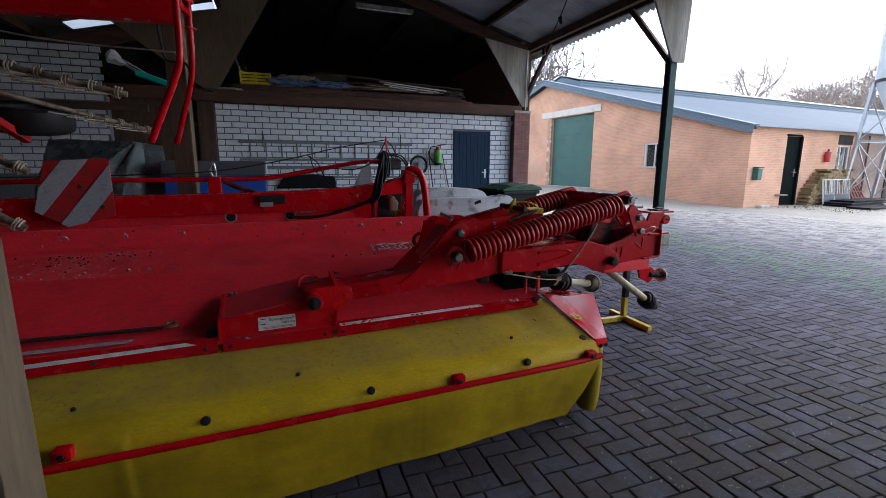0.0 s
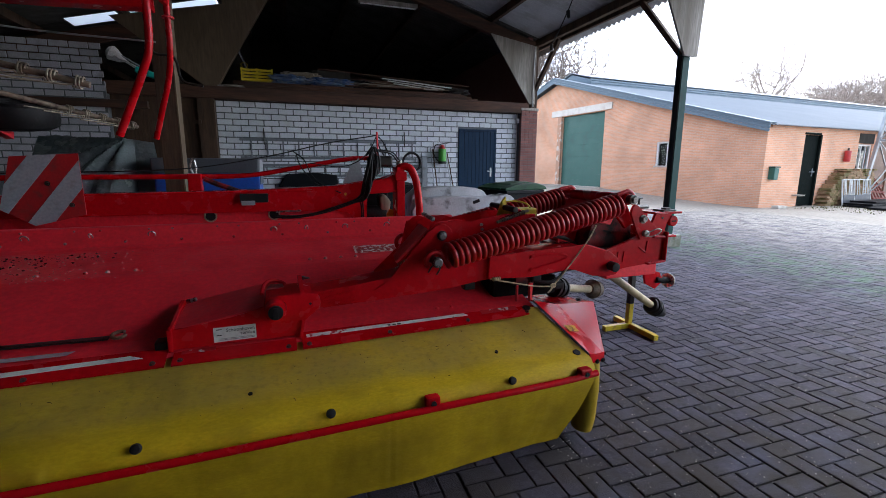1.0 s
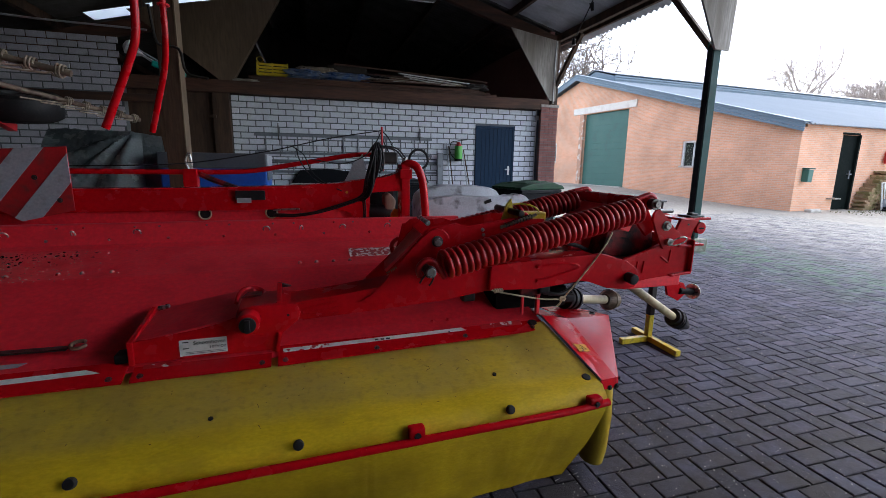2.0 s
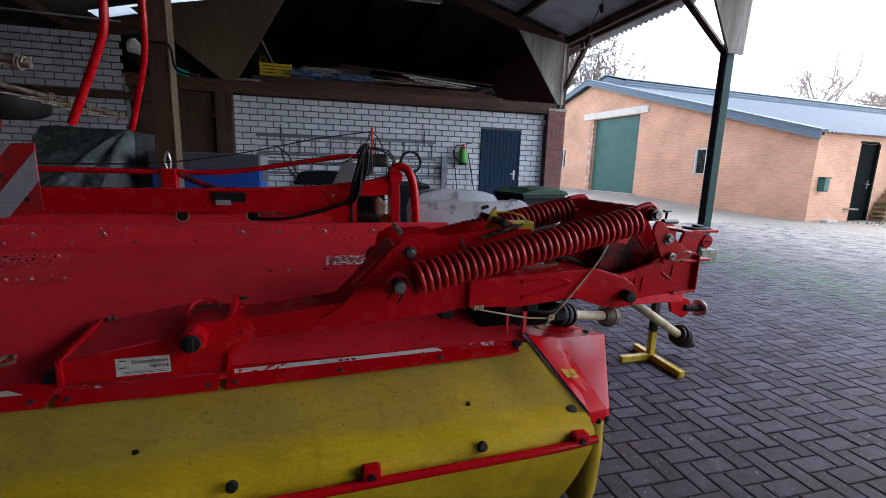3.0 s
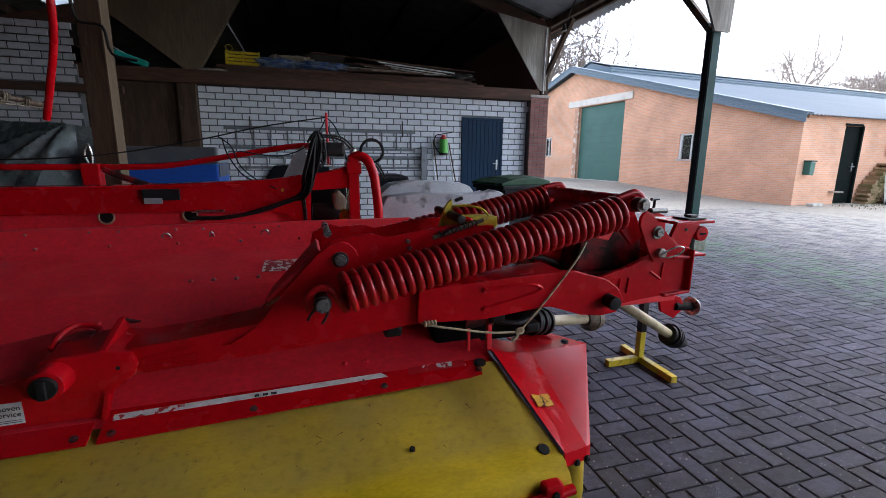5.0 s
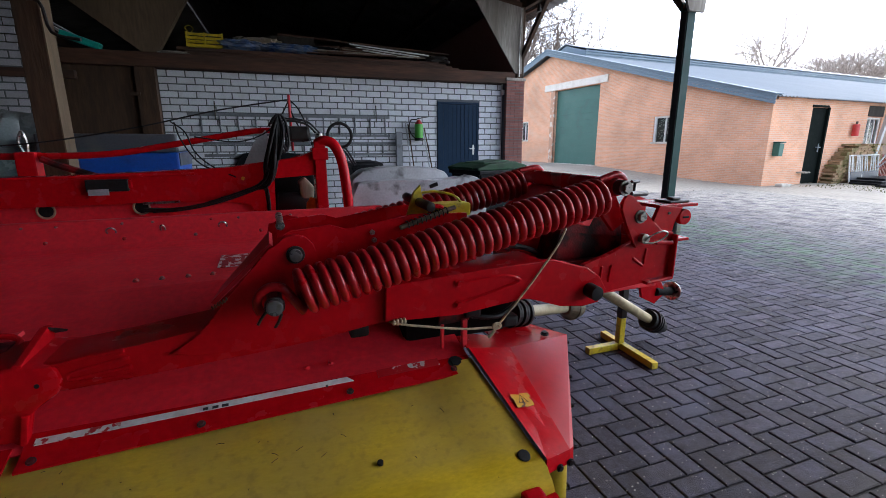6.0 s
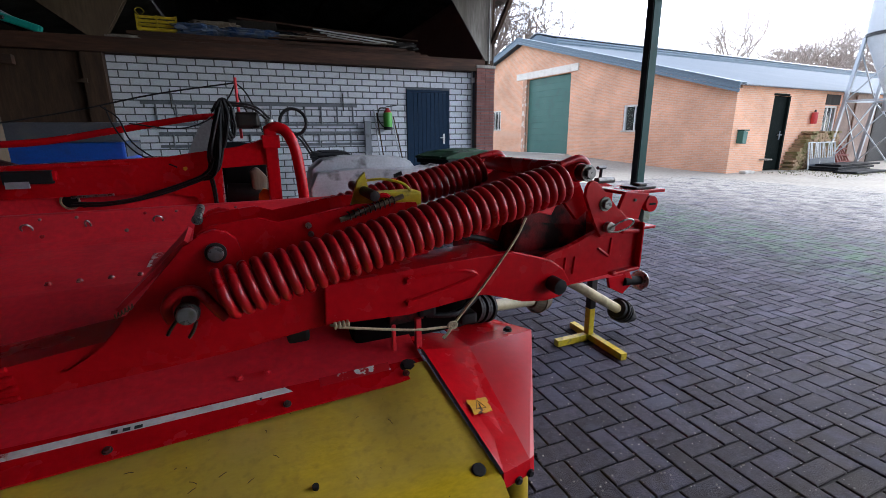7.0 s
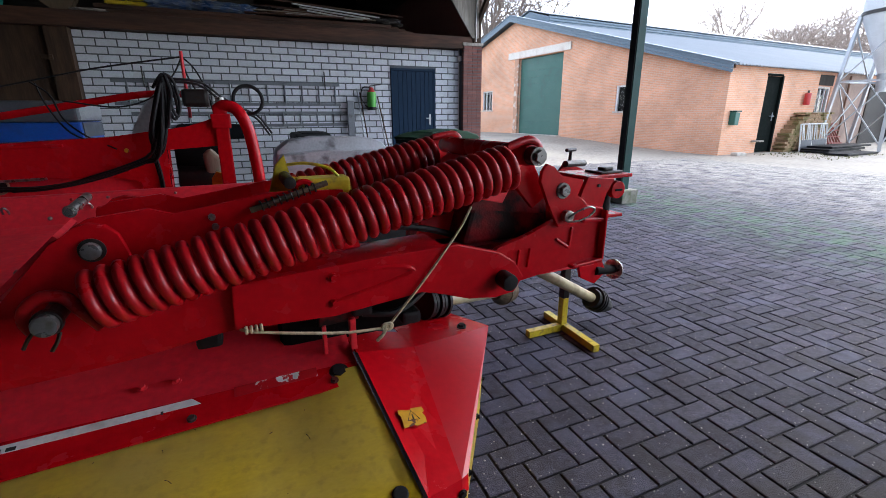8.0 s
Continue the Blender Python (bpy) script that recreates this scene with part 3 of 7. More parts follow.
def block_rows(x0, x1, z0, z1, course, length, holes=(), shift=0.0):
    """Running bond: spans (xa, xb, za, zb) of the blocks in a wall."""
    out, joint, i, z = [], 0.018, 0, z0
    while z + course <= z1 + 0.02:
        x = x0 - (length / 2 if i % 2 else 0) - shift
        while x < x1:
            a, b = max(x, x0), min(x + length - joint, x1)
            spans = [(a, b)]
            for ha, hb, hz in holes:
                if z < hz:
                    spans = [s for a, b in spans for s in ((a, min(b, ha)), (max(a, hb), b))]
            out += [(a, b, z, min(z + course - joint, z1)) for a, b in spans if b - a > 0.03]
            x += length
        z, i = z + course, i + 1
    return out


BLOCKS = [s for s in block_rows(WX0, WX1, 0.01, WTOP, 0.1265, 0.312, ((DX0 - 0.01, DX1 + 0.01, DTOP + 0.02),))]


def one_block(sp, y, depth=0.02, c=0.004):
    xa, xb, za, zb = sp
    v = [(xa, y + depth, za), (xb, y + depth, za), (xb, y + depth, zb), (xa, y + depth, zb),
         (xa + c, y, za + c), (xb - c, y, za + c), (xb - c, y, zb - c), (xa + c, y, zb - c)]
    f = [(4, 5, 6, 7), (0, 1, 5, 4), (1, 2, 6, 5), (2, 3, 7, 6), (3, 0, 4, 7)]
    return v, f


# door in the back wall
door = thing("door_1", (5.0, WY, 0), "dark blue boarded door with a white lever handle, shut", "door", kind="structure")
fr = box((DX0, WY - 0.03, 0), (DX0 + 0.05, WY + 0.1, DTOP - 0.05), 0.003)
box((DX1 - 0.05, WY - 0.03, 0), (DX1, WY + 0.1, DTOP - 0.05), 0.003, bm=fr)
box((DX0, WY - 0.03, DTOP - 0.05), (DX1, WY + 0.1, DTOP), 0.003, bm=fr)
part("door_frame", fr, DOOR_BLUE, door)
for i in range(9):
    w = (DX1 - DX0 - 0.1) / 9
    x = DX0 + 0.05 + i * w
    part("board", box((x + 0.003, WY - 0.02, 0.02), (x + w - 0.003, WY + 0.03, DTOP - 0.055), 0.004), DOOR_BLUE, door)
hd = box((DX1 - 0.155, WY - 0.028, 1.17), (DX1 - 0.11, WY - 0.019, 1.40), 0.003)
box((DX1 - 0.24, WY - 0.07, 1.30), (DX1 - 0.115, WY - 0.05, 1.322), 0.005, bm=hd)
part("door_handle", hd, WHITE, door, "white lever handle on a long plate")

# brick pier at the wall's end
pier = thing("brick_pier", (6.35, 10.5, 0), "dark red-brown brick pier at the end of the block wall", "pier", kind="structure")
part("pier_core", box((6.13, 10.36, 0), (6.57, 10.7, 2.9)), MORTAR, pier)
px = [(6.12, 6.335), (6.345, 6.58)], [(6.12, 6.22), (6.23, 6.455), (6.465, 6.58)]
for i in range(45):
    for a, b in px[i % 2]:
        z = 0.005 + i * 0.0635
        part("brick", box((a, 10.345, z), (b, 10.45, z + 0.052)), PIER, pier)
part("capping", box((6.1, 10.33, 2.86), (6.6, 10.72, 2.92), 0.005), GREY_WOOD, pier)
part("conduit", cyl((6.08, 10.52, 0.4), (6.08, 10.52, 2.9), 0.014, seg=8), WHITE, pier)
part("junction_box", box((6.05, 10.48, 2.55), (6.13, 10.54, 2.66), 0.006), WHITE, pier)

# loft edge beam and boards
solo("loft_beam", box((-3.0, 10.36, 2.79), (6.34, 10.60, 3.04), 0.012), TIMBER_X, "dark brown loft edge beam above the block wall", "beam", kind="structure")
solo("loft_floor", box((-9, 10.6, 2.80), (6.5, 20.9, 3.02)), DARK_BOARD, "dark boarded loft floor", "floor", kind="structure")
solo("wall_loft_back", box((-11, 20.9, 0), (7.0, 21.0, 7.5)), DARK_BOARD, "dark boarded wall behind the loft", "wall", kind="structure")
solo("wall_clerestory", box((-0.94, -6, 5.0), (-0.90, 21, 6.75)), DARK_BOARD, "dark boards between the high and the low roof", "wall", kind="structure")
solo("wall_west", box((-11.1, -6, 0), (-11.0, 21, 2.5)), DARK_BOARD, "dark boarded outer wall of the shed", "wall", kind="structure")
# Unseen wall; its length is set to limit the light from the south.
solo("wall_south", box((-11, -6.1, 0), (6.1, -6.0, 6.9)), DARK_BOARD, "unseen dark boarded end wall, its length set to shape the light", "wall", kind="structure")
# Added unseen wall that blocks light on the skirt and near pavers.
solo("wall_east", box((7.08, -6.1, 0), (7.20, -4.9, 4.5)), PIER, "unseen wall added beside the open bay to block light", "wall", kind="structure")
solo("loft_side", box((6.45, 10.72, 0), (6.58, 20.9, 4.74)), PIER, "dark brick outer wall of the shed", "wall", kind="structure")

# partition of dark boards left of the block wall
prt = thing("partition_wall", (-2.0, 10.5, 0), "dark brown plywood partition between the two block walls", "wall", kind="structure")
part("sheet", box((-2.95, 10.50, 0), (-1.36, 10.54, 2.79)), TIMBER, prt)
part("stud", box((-1.36, 10.40, 0), (-1.04, 10.6, 2.79), 0.006), TIMBER, prt)
part("rail", box((-1.46, 10.36, 2.28), (-1.30, 10.40, 2.35), 0.005), TIMBER, prt)

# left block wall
wall_left = thing("wall_left", (-5, 10.3, 0), "white block wall, the dark end's shade put into its colour", "wall", kind="structure")
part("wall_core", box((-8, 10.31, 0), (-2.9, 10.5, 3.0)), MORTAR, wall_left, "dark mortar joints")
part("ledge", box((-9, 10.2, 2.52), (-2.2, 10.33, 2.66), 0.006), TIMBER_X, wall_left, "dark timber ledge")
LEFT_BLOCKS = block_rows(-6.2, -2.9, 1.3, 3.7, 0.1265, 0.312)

# ---- the mower in front ----
MT = Matrix.Translation((0.0525, 0, 0)) @ Matrix.Rotation(radians(1.72), 4, "Z")
mower = thing("disc_mower", (0.4, 2.2, 0), "red disc mower with a yellow canvas skirt, parked on its stand", "mower", "mowers in the shed", turn=MT)
rnd = random.Random(4)


SEAMS = (-0.42, 0.70)        # where the canvas sheets overlap


def skirt_wave(x, c, z):
    low = max(0.0, min(1.0, (0.5 - z) / 0.4))
    d = 0.006 * low * (math.sin(x * 3.1) + 0.6 * math.sin(x * 7.3 + 1)) + 0.003 * math.sin(x * 11 + c * 9)
    for seam in SEAMS:                                # overlap, and the pull of the cloth beside it
        d += 0.0018 * math.tanh((x - seam) / 0.004) * (-1 if seam < 0 else 1) * max(0.0, min(1.0, (0.54 - z) / 0.05)) + 0.0025 * math.exp(-((x - seam + 0.02) / 0.022) ** 2) * max(0.0, min(1.0, (0.53 - z) / 0.08))
    return d + 0.0035 * noise.noise(Vector((x * 9, c * 14, z * 7))) + 0.0015 * noise.noise(Vector((x * 30, c * 22, z * 20)))


XL = -1.45
skirt_prof = [(1.318, 0.075), (1.311, 0.14), (1.304, 0.20), (1.296, 0.27), (1.288, 0.33), (1.282, 0.385), (1.280, 0.43), (1.284, 0.458), (1.291, 0.482), (1.305, 0.503), (1.328, 0.519), (1.36, 0.531), (1.40, 0.541), (1.47, 0.557), (1.55, 0.575), (1.70, 0.606), (1.775, 0.622)]
bm = ribbon(skirt_prof, XL, 1.692, 0.006, 300, wave=skirt_wave)
for v in bm.verts:                                  # the skirt's right edge runs in towards the ground
    if v.co.x > 1.2 and v.co.z < 0.47:
        v.co.x -= (v.co.x - 1.2) / 0.49 * (0.47 - v.co.z) * 0.44
    if v.co.y > 1.35 and v.co.x > 1.5:
        v.co.x -= (v.co.x - 1.5) / 0.192 * (v.co.y - 1.35) * 0.075
    if v.co.y > 1.33 and v.co.x > 1.42 and v.co.z > 0.5:
        f = min(1.0, (v.co.x - 1.42) / 0.22)
        v.co.z += max(0.0, 0.530 + (v.co.y - 1.35) * 0.285 - v.co.z) * f * f * (3 - 2 * f)
    if v.co.z < 0.28:                                # the hem climbs towards the end guard
        hem = 0.002 + 0.062 * max(0.0, min(1.0, (v.co.x + 0.1) / 1.5))
        v.co.z += hem * (0.28 - v.co.z) / 0.205
skirt = part("skirt", bm, YELLOW_PVC, mower, "dirty yellow canvas skirt, front and left shade put into its colour", smooth=True)
for x in (1.245, 0.464, -0.169, -0.80):
    p = cyl((x, 1.30, 0.500), (x, 1.285, 0.5065), 0.019, 0.015, seg=18, bevel=0.003)
    part("plug", p, BLACK, skirt, smooth=True)
for x, c, z in ((1.252, 1.47, 0.568), (0.178, 1.454, 0.558), (-0.62, 1.46, 0.56)):
    part("hole_plug", cyl((x, c, z - 0.01), (x, c - 0.002, z + 0.001), 0.008, seg=14), BLACK, skirt)
part("corner_plug", cyl((1.645, 1.385, 0.53), (1.645, 1.38, 0.5435), 0.022, 0.018, seg=18, bevel=0.003), BLACK, skirt)
# flap round the corner
fl = tube([(1.80, 1.47, 0.47), (1.80, 1.475, 0.30), (1.79, 1.48, 0.13), (1.785, 1.485, 0.055)], [0.05, 0.06, 0.062, 0.055], 14)
for v in fl.verts:
    v.co.y = 1.48 + (v.co.y - 1.48) * 1.1
    v.co.x = 1.79 + (v.co.x - 1.79) * 0.95
part("corner_flap", fl, YELLOW_PVC, mower, "rounded yellow canvas corner flap", smooth=True)
side = panel([(1.875, 1.50, 0.48), (2.25, 2.05, 0.50), (2.23, 2.05, 0.10), (1.85, 1.50, 0.09)], 0.006)
part("side_flap", side, YELLOW_PVC, mower)

deck_prof = [(1.745, 0.632), (1.80, 0.645), (1.90, 0.668), (1.99, 0.700), (2.44, 0.842), (2.455, 0.846), (2.93, 0.903), (2.95, 0.908), (2.99, 0.925), (3.085, 1.03), (3.10, 1.036), (3.15, 1.034)]
deck = part("deck", ribbon(deck_prof, XL, 1.66, 0.005, 24), RED_DULL, mower, "dusty red sheet metal deck, its red lifted for missing light")
part("frame_tube", box((XL, 2.5, 0.35), (1.55, 3.05, 0.80), 0.02), RED_DULL, mower)
def strip_edge(x):
    """The clamp strip's lower edge, which draws back towards the end guard."""
    f = max(0.0, min(1.0, (x - 0.4) / 1.25))
    return (x, 1.69 + 0.032 * f, 0.616 + 0.017 * f)


for x0, x1, back in ((XL, -0.155, 1.800), (-0.13, 0.365, 1.764), (0.39, 1.652, 1.800)):
    z = 0.616 + (back - 1.69) * 0.345
    part("clamp_strip", panel([strip_edge(x0), strip_edge(x1), (x1, back, z), (x0, back, z)], 0.006), RED, mower)
for x in (-1.1, -0.62, -0.20, -0.10, 0.33, 0.42, 0.80, 1.22, 1.58):
    part("strip_bolt", bolt_head(Vector(strip_edge(x)) + Vector((0, 0.024, 0.0085)), (0, -0.33, 0.94), 0.0085, 0.009), DIRTY_BOLT, mower)
# stickers on the deck
def stripe(x0, x1, slant, mat, label, lo=0.35, hi=0.78):
    """A stretch of the stripe sticker along the clamp strip, which climbs a little towards the end guard."""
    def at(x, f):
        c = 1.742 + 0.047 * f + 0.022 * (x - 0.4)
        return (x, c, 0.616 + (c - 1.69) * 0.345 + 0.0022)
    part("white_stripe", panel([at(x0, lo), at(x1, lo), at(x1 - slant, hi), at(x0 - slant, hi)], 0.002), mat, mower, label)


stripe(0.60, 1.24, 0.02, WHITE, "worn white stripe sticker")
stripe(0.41, 0.598, 0.0, CHIPPED, "peeling white stripe sticker")
stripe(1.32, 1.54, 0.0, FLAKES, "last flakes of a white stripe sticker", 0.2, 0.85)
stripe(-0.10, 0.03, 0.0, FLAKES, "peeling white stripe sticker")
stripe(XL, -0.24, 0.05, WHITE, "worn white stripe sticker", 0.5, 1.0)
part("grey_sticker", panel([(-1.3, 1.825, 0.6645), (-0.52, 1.825, 0.6645), (-0.50, 1.85, 0.6695), (-1.3, 1.85, 0.6695)], 0.002), SIGN_WHITE, mower, "scuffed grey lettering sticker")
sticker = part("model_sticker", panel([(0.785, 2.592, 0.8655), (1.16, 2.585, 0.8650), (1.17, 2.745, 0.8845), (0.79, 2.752, 0.8850)], 0.0015), CHIPPED, mower, "worn white lettering sticker")
rs = random.Random(8)
for k in range(9):
    x = 0.80 + 0.04 * k
    c = 2.61 + rs.uniform(0, 0.03)
    w, d = rs.uniform(0.012, 0.028), rs.uniform(0.05, 0.10)
    part("worn_bar", panel([(x, c, 0.8655 + (c - 2.592) * 0.12 + 0.0012), (x + w, c, 0.8655 + (c - 2.592) * 0.12 + 0.0012), (x + w, c + d, 0.8655 + (c + d - 2.592) * 0.12 + 0.0012), (x, c + d, 0.8655 + (c + d - 2.592) * 0.12 + 0.0012)], 0.001), DARK_RED_PRINT, sticker)


def dome(at, axis, r, mat, name):
    """A round-headed bolt."""
    at, axis = Vector(at), Vector(axis).normalized()
    bm = cyl(at, at + axis * r * 0.45, r * 1.25, r * 1.2, seg=14)
    cyl(at + axis * r * 0.45, at + axis * r * 1.0, r, r * 0.8, seg=14, bm=bm)
    cyl(at + axis * r * 1.0, at + axis * r * 1.25, r * 0.8, r * 0.35, seg=14, bm=bm)
    part(name, bm, mat, mower, smooth=True)


for x in (-1.15, -0.87, -0.66, -0.56, -0.43, 0.49, 0.583, 0.68, 0.775):
    dome((x, 2.525, 0.8543), (0, -0.12, 0.99), 0.0095, RED_BOLT, "rivet")
for i in range(10):
    x = -1.22 + i * 0.3125
    dome((x, 3.012, 0.949), (0, -0.74, 0.67), 0.0075, RED_BOLT, "flange_bolt")
for i in range(19):
    x = -1.275 + i * 0.1335
    if i % 3 != 2:
        dome((x, 3.072, 1.0155), (0, -0.74, 0.67), 0.006, RED_BOLT, "flange_bolt")
for k, x in enumerate((-1.11, -0.781, -0.453, 0.288, 0.508, 0.784, 1.10)):
    tip = 0.5 if k % 3 == 1 else 1.0
    ring = [(x + 0.020 * tip * math.cos(a), 3.034 - 0.012 * math.sin(a), 0.985 + 0.020 * math.sin(a)) for a in [j * math.tau / 16 for j in range(16)]]
    part("lifting_ring", tube(ring, 0.0046, 6, closed=True), STEEL, mower, smooth=True)
# chaff lying on the deck
bm = bmesh.new()
for i in range(230):
    x, c = rnd.gauss(-0.90, 0.2), rnd.uniform(2.42, 2.9)
    if x < -1.4:
        continue
    z = 0.846 + (c - 2.455) * 0.12 if c > 2.455 else 0.842
    a, s = rnd.uniform(0, 6.28), rnd.uniform(0.003, 0.008)
    ca, sa = math.cos(a) * s, math.sin(a) * s
    q = [(x - ca, c - sa, z + 0.003), (x + sa * 0.4, c - ca * 0.4, z + 0.003), (x + ca, c + sa, z + 0.005), (x - sa * 0.4, c + ca * 0.4, z + 0.003)]
    top = bm.verts.new((x, c, z + 0.006))
    vs = [bm.verts.new(p) for p in q]
    for k in range(4):
        bm.faces.new((vs[k], vs[(k + 1) % 4], top))
crumbs = bmesh.new()
for i in range(170):
    x, c = rnd.gauss(-0.95, 0.17), 2.90 - abs(rnd.gauss(0, 0.16))
    if x < -1.42 or c < 2.46:
        continue
    z = 0.846 + (c - 2.455) * 0.12
    s3 = rnd.choice((0.002, 0.003, 0.004, 0.008))
    cyl((x, c, z - 0.001), (x + rnd.uniform(-s3, s3), c, z + s3 * 0.7), s3, s3 * 0.4, seg=5, bm=crumbs)
tagged(part("crumbs", crumbs, OIL_SHADE, None), "black dirt crumbs lying on the red deck", "dirt", kind="stuff").matrix_basis = MT
tagged(part("chaff", bm, CHAFF, None), "dry chaff and dirt scattered on the red deck", "chaff", kind="stuff").matrix_basis = MT

# strap on the deck
part("strap", bar((-1.40, 1.938, 0.697), (-0.40, 1.922, 0.686), 0.04, 0.008, 0.002), DARK_STEEL, mower, "flat grey steel strap")
part("strap_eye", tube([(-0.365 + 0.026 * math.cos(a), 1.925 + 0.026 * math.sin(a), 0.695 + 0.006 * math.sin(a)) for a in [0.9 + k * 5.2 / 14 for k in range(15)]], 0.008, 8), RUST, mower)

# end guard, two folds
A, B2 = (1.665, 1.815, 0.672), (1.70, 1.35, 0.533)
C2, D = (1.803, 1.382, 0.517), (1.875, 1.875, 0.612)
E2, F2 = (2.245, 2.005, 0.553), (1.83, 1.40, 0.507)
guard = panel([B2, C2, D, A], 0.005)
part("end_guard", guard, RED, mower)
part("end_guard", panel([C2, F2, E2, D], 0.005), GLOSS_RED, mower)
part("guard_lip", panel([C2, B2, (1.70, 1.346, 0.487), (1.803, 1.378, 0.472)], 0.005), RED, mower)
part("guard_lip", panel([F2, C2, (1.803, 1.378, 0.472), (1.83, 1.396, 0.46)], 0.005), RED, mower)
part("guard_top", panel([A, D, (1.87, 2.02, 0.60), (1.66, 2.02, 0.66)], 0.005), RED, mower)
part("guard_top", panel([D, E2, (2.15, 2.28, 0.53), (1.87, 2.28, 0.575), (1.87, 2.02, 0.60)], 0.005), RED, mower)
part("edge_strip", panel([(1.692, 1.352, 0.5335), (1.700, 1.350, 0.5355), (1.666, 1.815, 0.6740), (1.657, 1.815, 0.6725)], 0.003), BLACK, mower, "black rubber edge strip")
def on_guard(x, c, up=0.0025):
    """A point on the end guard's first face."""
    a, b, d = Vector(A), Vector(B2), Vector(C2)
    n = (b - a).cross(d - a).normalized()
    if n.z < 0:
        n = -n
    return (x, c, a.z - (n.x * (x - a.x) + n.y * (c - a.y)) / n.z + up)


lab = panel([on_guard(x, c) for x, c in ((1.712, 1.533), (1.745, 1.541), (1.748, 1.537), (1.781, 1.546), (1.784, 1.566), (1.779, 1.578), (1.788, 1.583), (1.786, 1.598), (1.752, 1.594), (1.748, 1.588), (1.714, 1.590), (1.711, 1.575), (1.716, 1.570))], 0.0015)
part("guard_bolt", bolt_head((1.60, 1.776, 0.6465), (0, -0.33, 0.94), 0.021, 0.006), BLACK, mower)
for at in ((1.752, 1.3575, 0.487), (1.80, 1.374, 0.480)):
    part("guard_bolt", bolt_head(at, (0.15, -1, 0), 0.009, 0.008), BLACK, mower)
for f in (0.02, 0.30, 0.55, 0.93):
    part("edge_bolt", bolt_head(Vector(F2).lerp(Vector(E2), f) + Vector((0.0, 0.0, -0.012)), (0.83, -0.55, 0), 0.007, 0.010), BLACK, mower)

# skirt rail
rail = smooth_path([(XL, 1.262, 0.445), (-0.6, 1.258, 0.447), (0.0, 1.257, 0.45), (0.9, 1.262, 0.462), (1.45, 1.266, 0.468), (1.60, 1.270, 0.472), (1.685, 1.275, 0.475)], 5)
part("skirt_rail", tube(rail, 0.0148, 12), RED, mower, "bent red steel rail", smooth=True)
for x in (-0.60, 0.865, 1.615):
    b = box((x - 0.03, 1.258, 0.462), (x + 0.03, 1.30, 0.510), 0.010)
    part("rail_bracket", b, RED, mower)
    part("bracket_bolt", bolt_head((x, 1.262, 0.485), (0, -1, 0.2), 0.011, 0.012), BLACK, mower)

# dry stalks and flecks stuck to the canvas
bm = bmesh.new()
for i in range(80):
    x, c = rnd.uniform(-0.9, 1.6), 1.33 + 0.42 * rnd.random() ** 0.8
    z = 0.522 + (c - 1.335) * 0.228 + 0.006
    a, s2 = rnd.uniform(0, 6.28), rnd.choice((0.003, 0.005, 0.009, 0.02))
    p, q = Vector((x, c, z)), Vector((x + math.cos(a) * s2, c + math.sin(a) * s2, z + math.sin(a) * s2 * 0.22))
    tube([p, (p + q) / 2 + Vector((0.001, 0.0015, 0.0005)), q], 0.0008, 4, bm=bm)
tagged(part("stalks", bm, TIMBER, None), "dry stalks stuck to the yellow canvas", "stalks", kind="stuff").matrix_basis = MT
for x, w in ((0.80, 0.014), (0.825, 0.016), (0.85, 0.018), (1.15, 0.006)):
    part("print_mark", panel([(x, 1.769, 0.6467), (x + w, 1.769, 0.6467), (x + w, 1.778, 0.6498), (x, 1.778, 0.6498)], 0.001), INK, mower)

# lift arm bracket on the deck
# Black sheet standing for the shaded gap under the bracket plate.
part("bracket_gap", box((-0.14, 1.800, 0.600), (0.372, 1.806, 0.668)), OIL_SHADE, mower)
part("bracket_plate", prism([(-0.148, 0.647), (0.365, 0.653), (0.372, 0.634), (0.392, 0.634), (0.408, 0.722), (0.440, 0.742), (0.475, 0.775), (0.470, 0.800), (0.30, 0.800), (0.225, 0.799), (0.10, 0.766), (-0.143, 0.734)], 1.780, 1.798, bevel=0.004), RED, mower)
part("bracket_fold", bar((0.386, 1.774, 0.640), (0.402, 1.774, 0.722), 0.016, 0.014, 0.004, up=(0, 1, 0)), RED, mower)
part("bracket_side", prism([(1.772, 0.640), (1.772, 0.738), (2.12, 0.774), (2.16, 0.750)], -0.152, -0.132, axis="x", bevel=0.004), RED, mower)
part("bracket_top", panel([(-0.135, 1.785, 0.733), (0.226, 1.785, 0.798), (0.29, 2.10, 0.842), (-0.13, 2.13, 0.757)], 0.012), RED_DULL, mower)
part("bracket_stud", cyl((-0.128, 2.12, 0.762), (-0.082, 2.12, 0.770), 0.013, seg=14, bevel=0.003), STEEL, mower, smooth=True)
part("pin_boss", cyl((0.285, 1.78, 0.79), (0.285, 1.715, 0.79), 0.048, 0.044, seg=28, bevel=0.006), RED, mower, smooth=True)
pb = cyl((0.285, 1.716, 0.79), (0.285, 1.700, 0.79), 0.032, seg=24, bevel=0.003)
box((0.275, 1.690, 0.762), (0.295, 1.702, 0.815), 0.003, bm=pb)
part("pivot_pin", pb, BLACK, mower, "greasy black pivot pin")
part("stop_block", box((-0.205, 1.79, 0.635), (-0.155, 1.86, 0.685), 0.008), BLACK, mower)
# maker's plate with the dealer's name
plate = part("name_plate", panel([(0.024, 1.778, 0.660), (0.197, 1.778, 0.663), (0.196, 1.778, 0.728), (0.024, 1.778, 0.727)], 0.0015), WHITE, mower, "white dealer plate with black lettering")


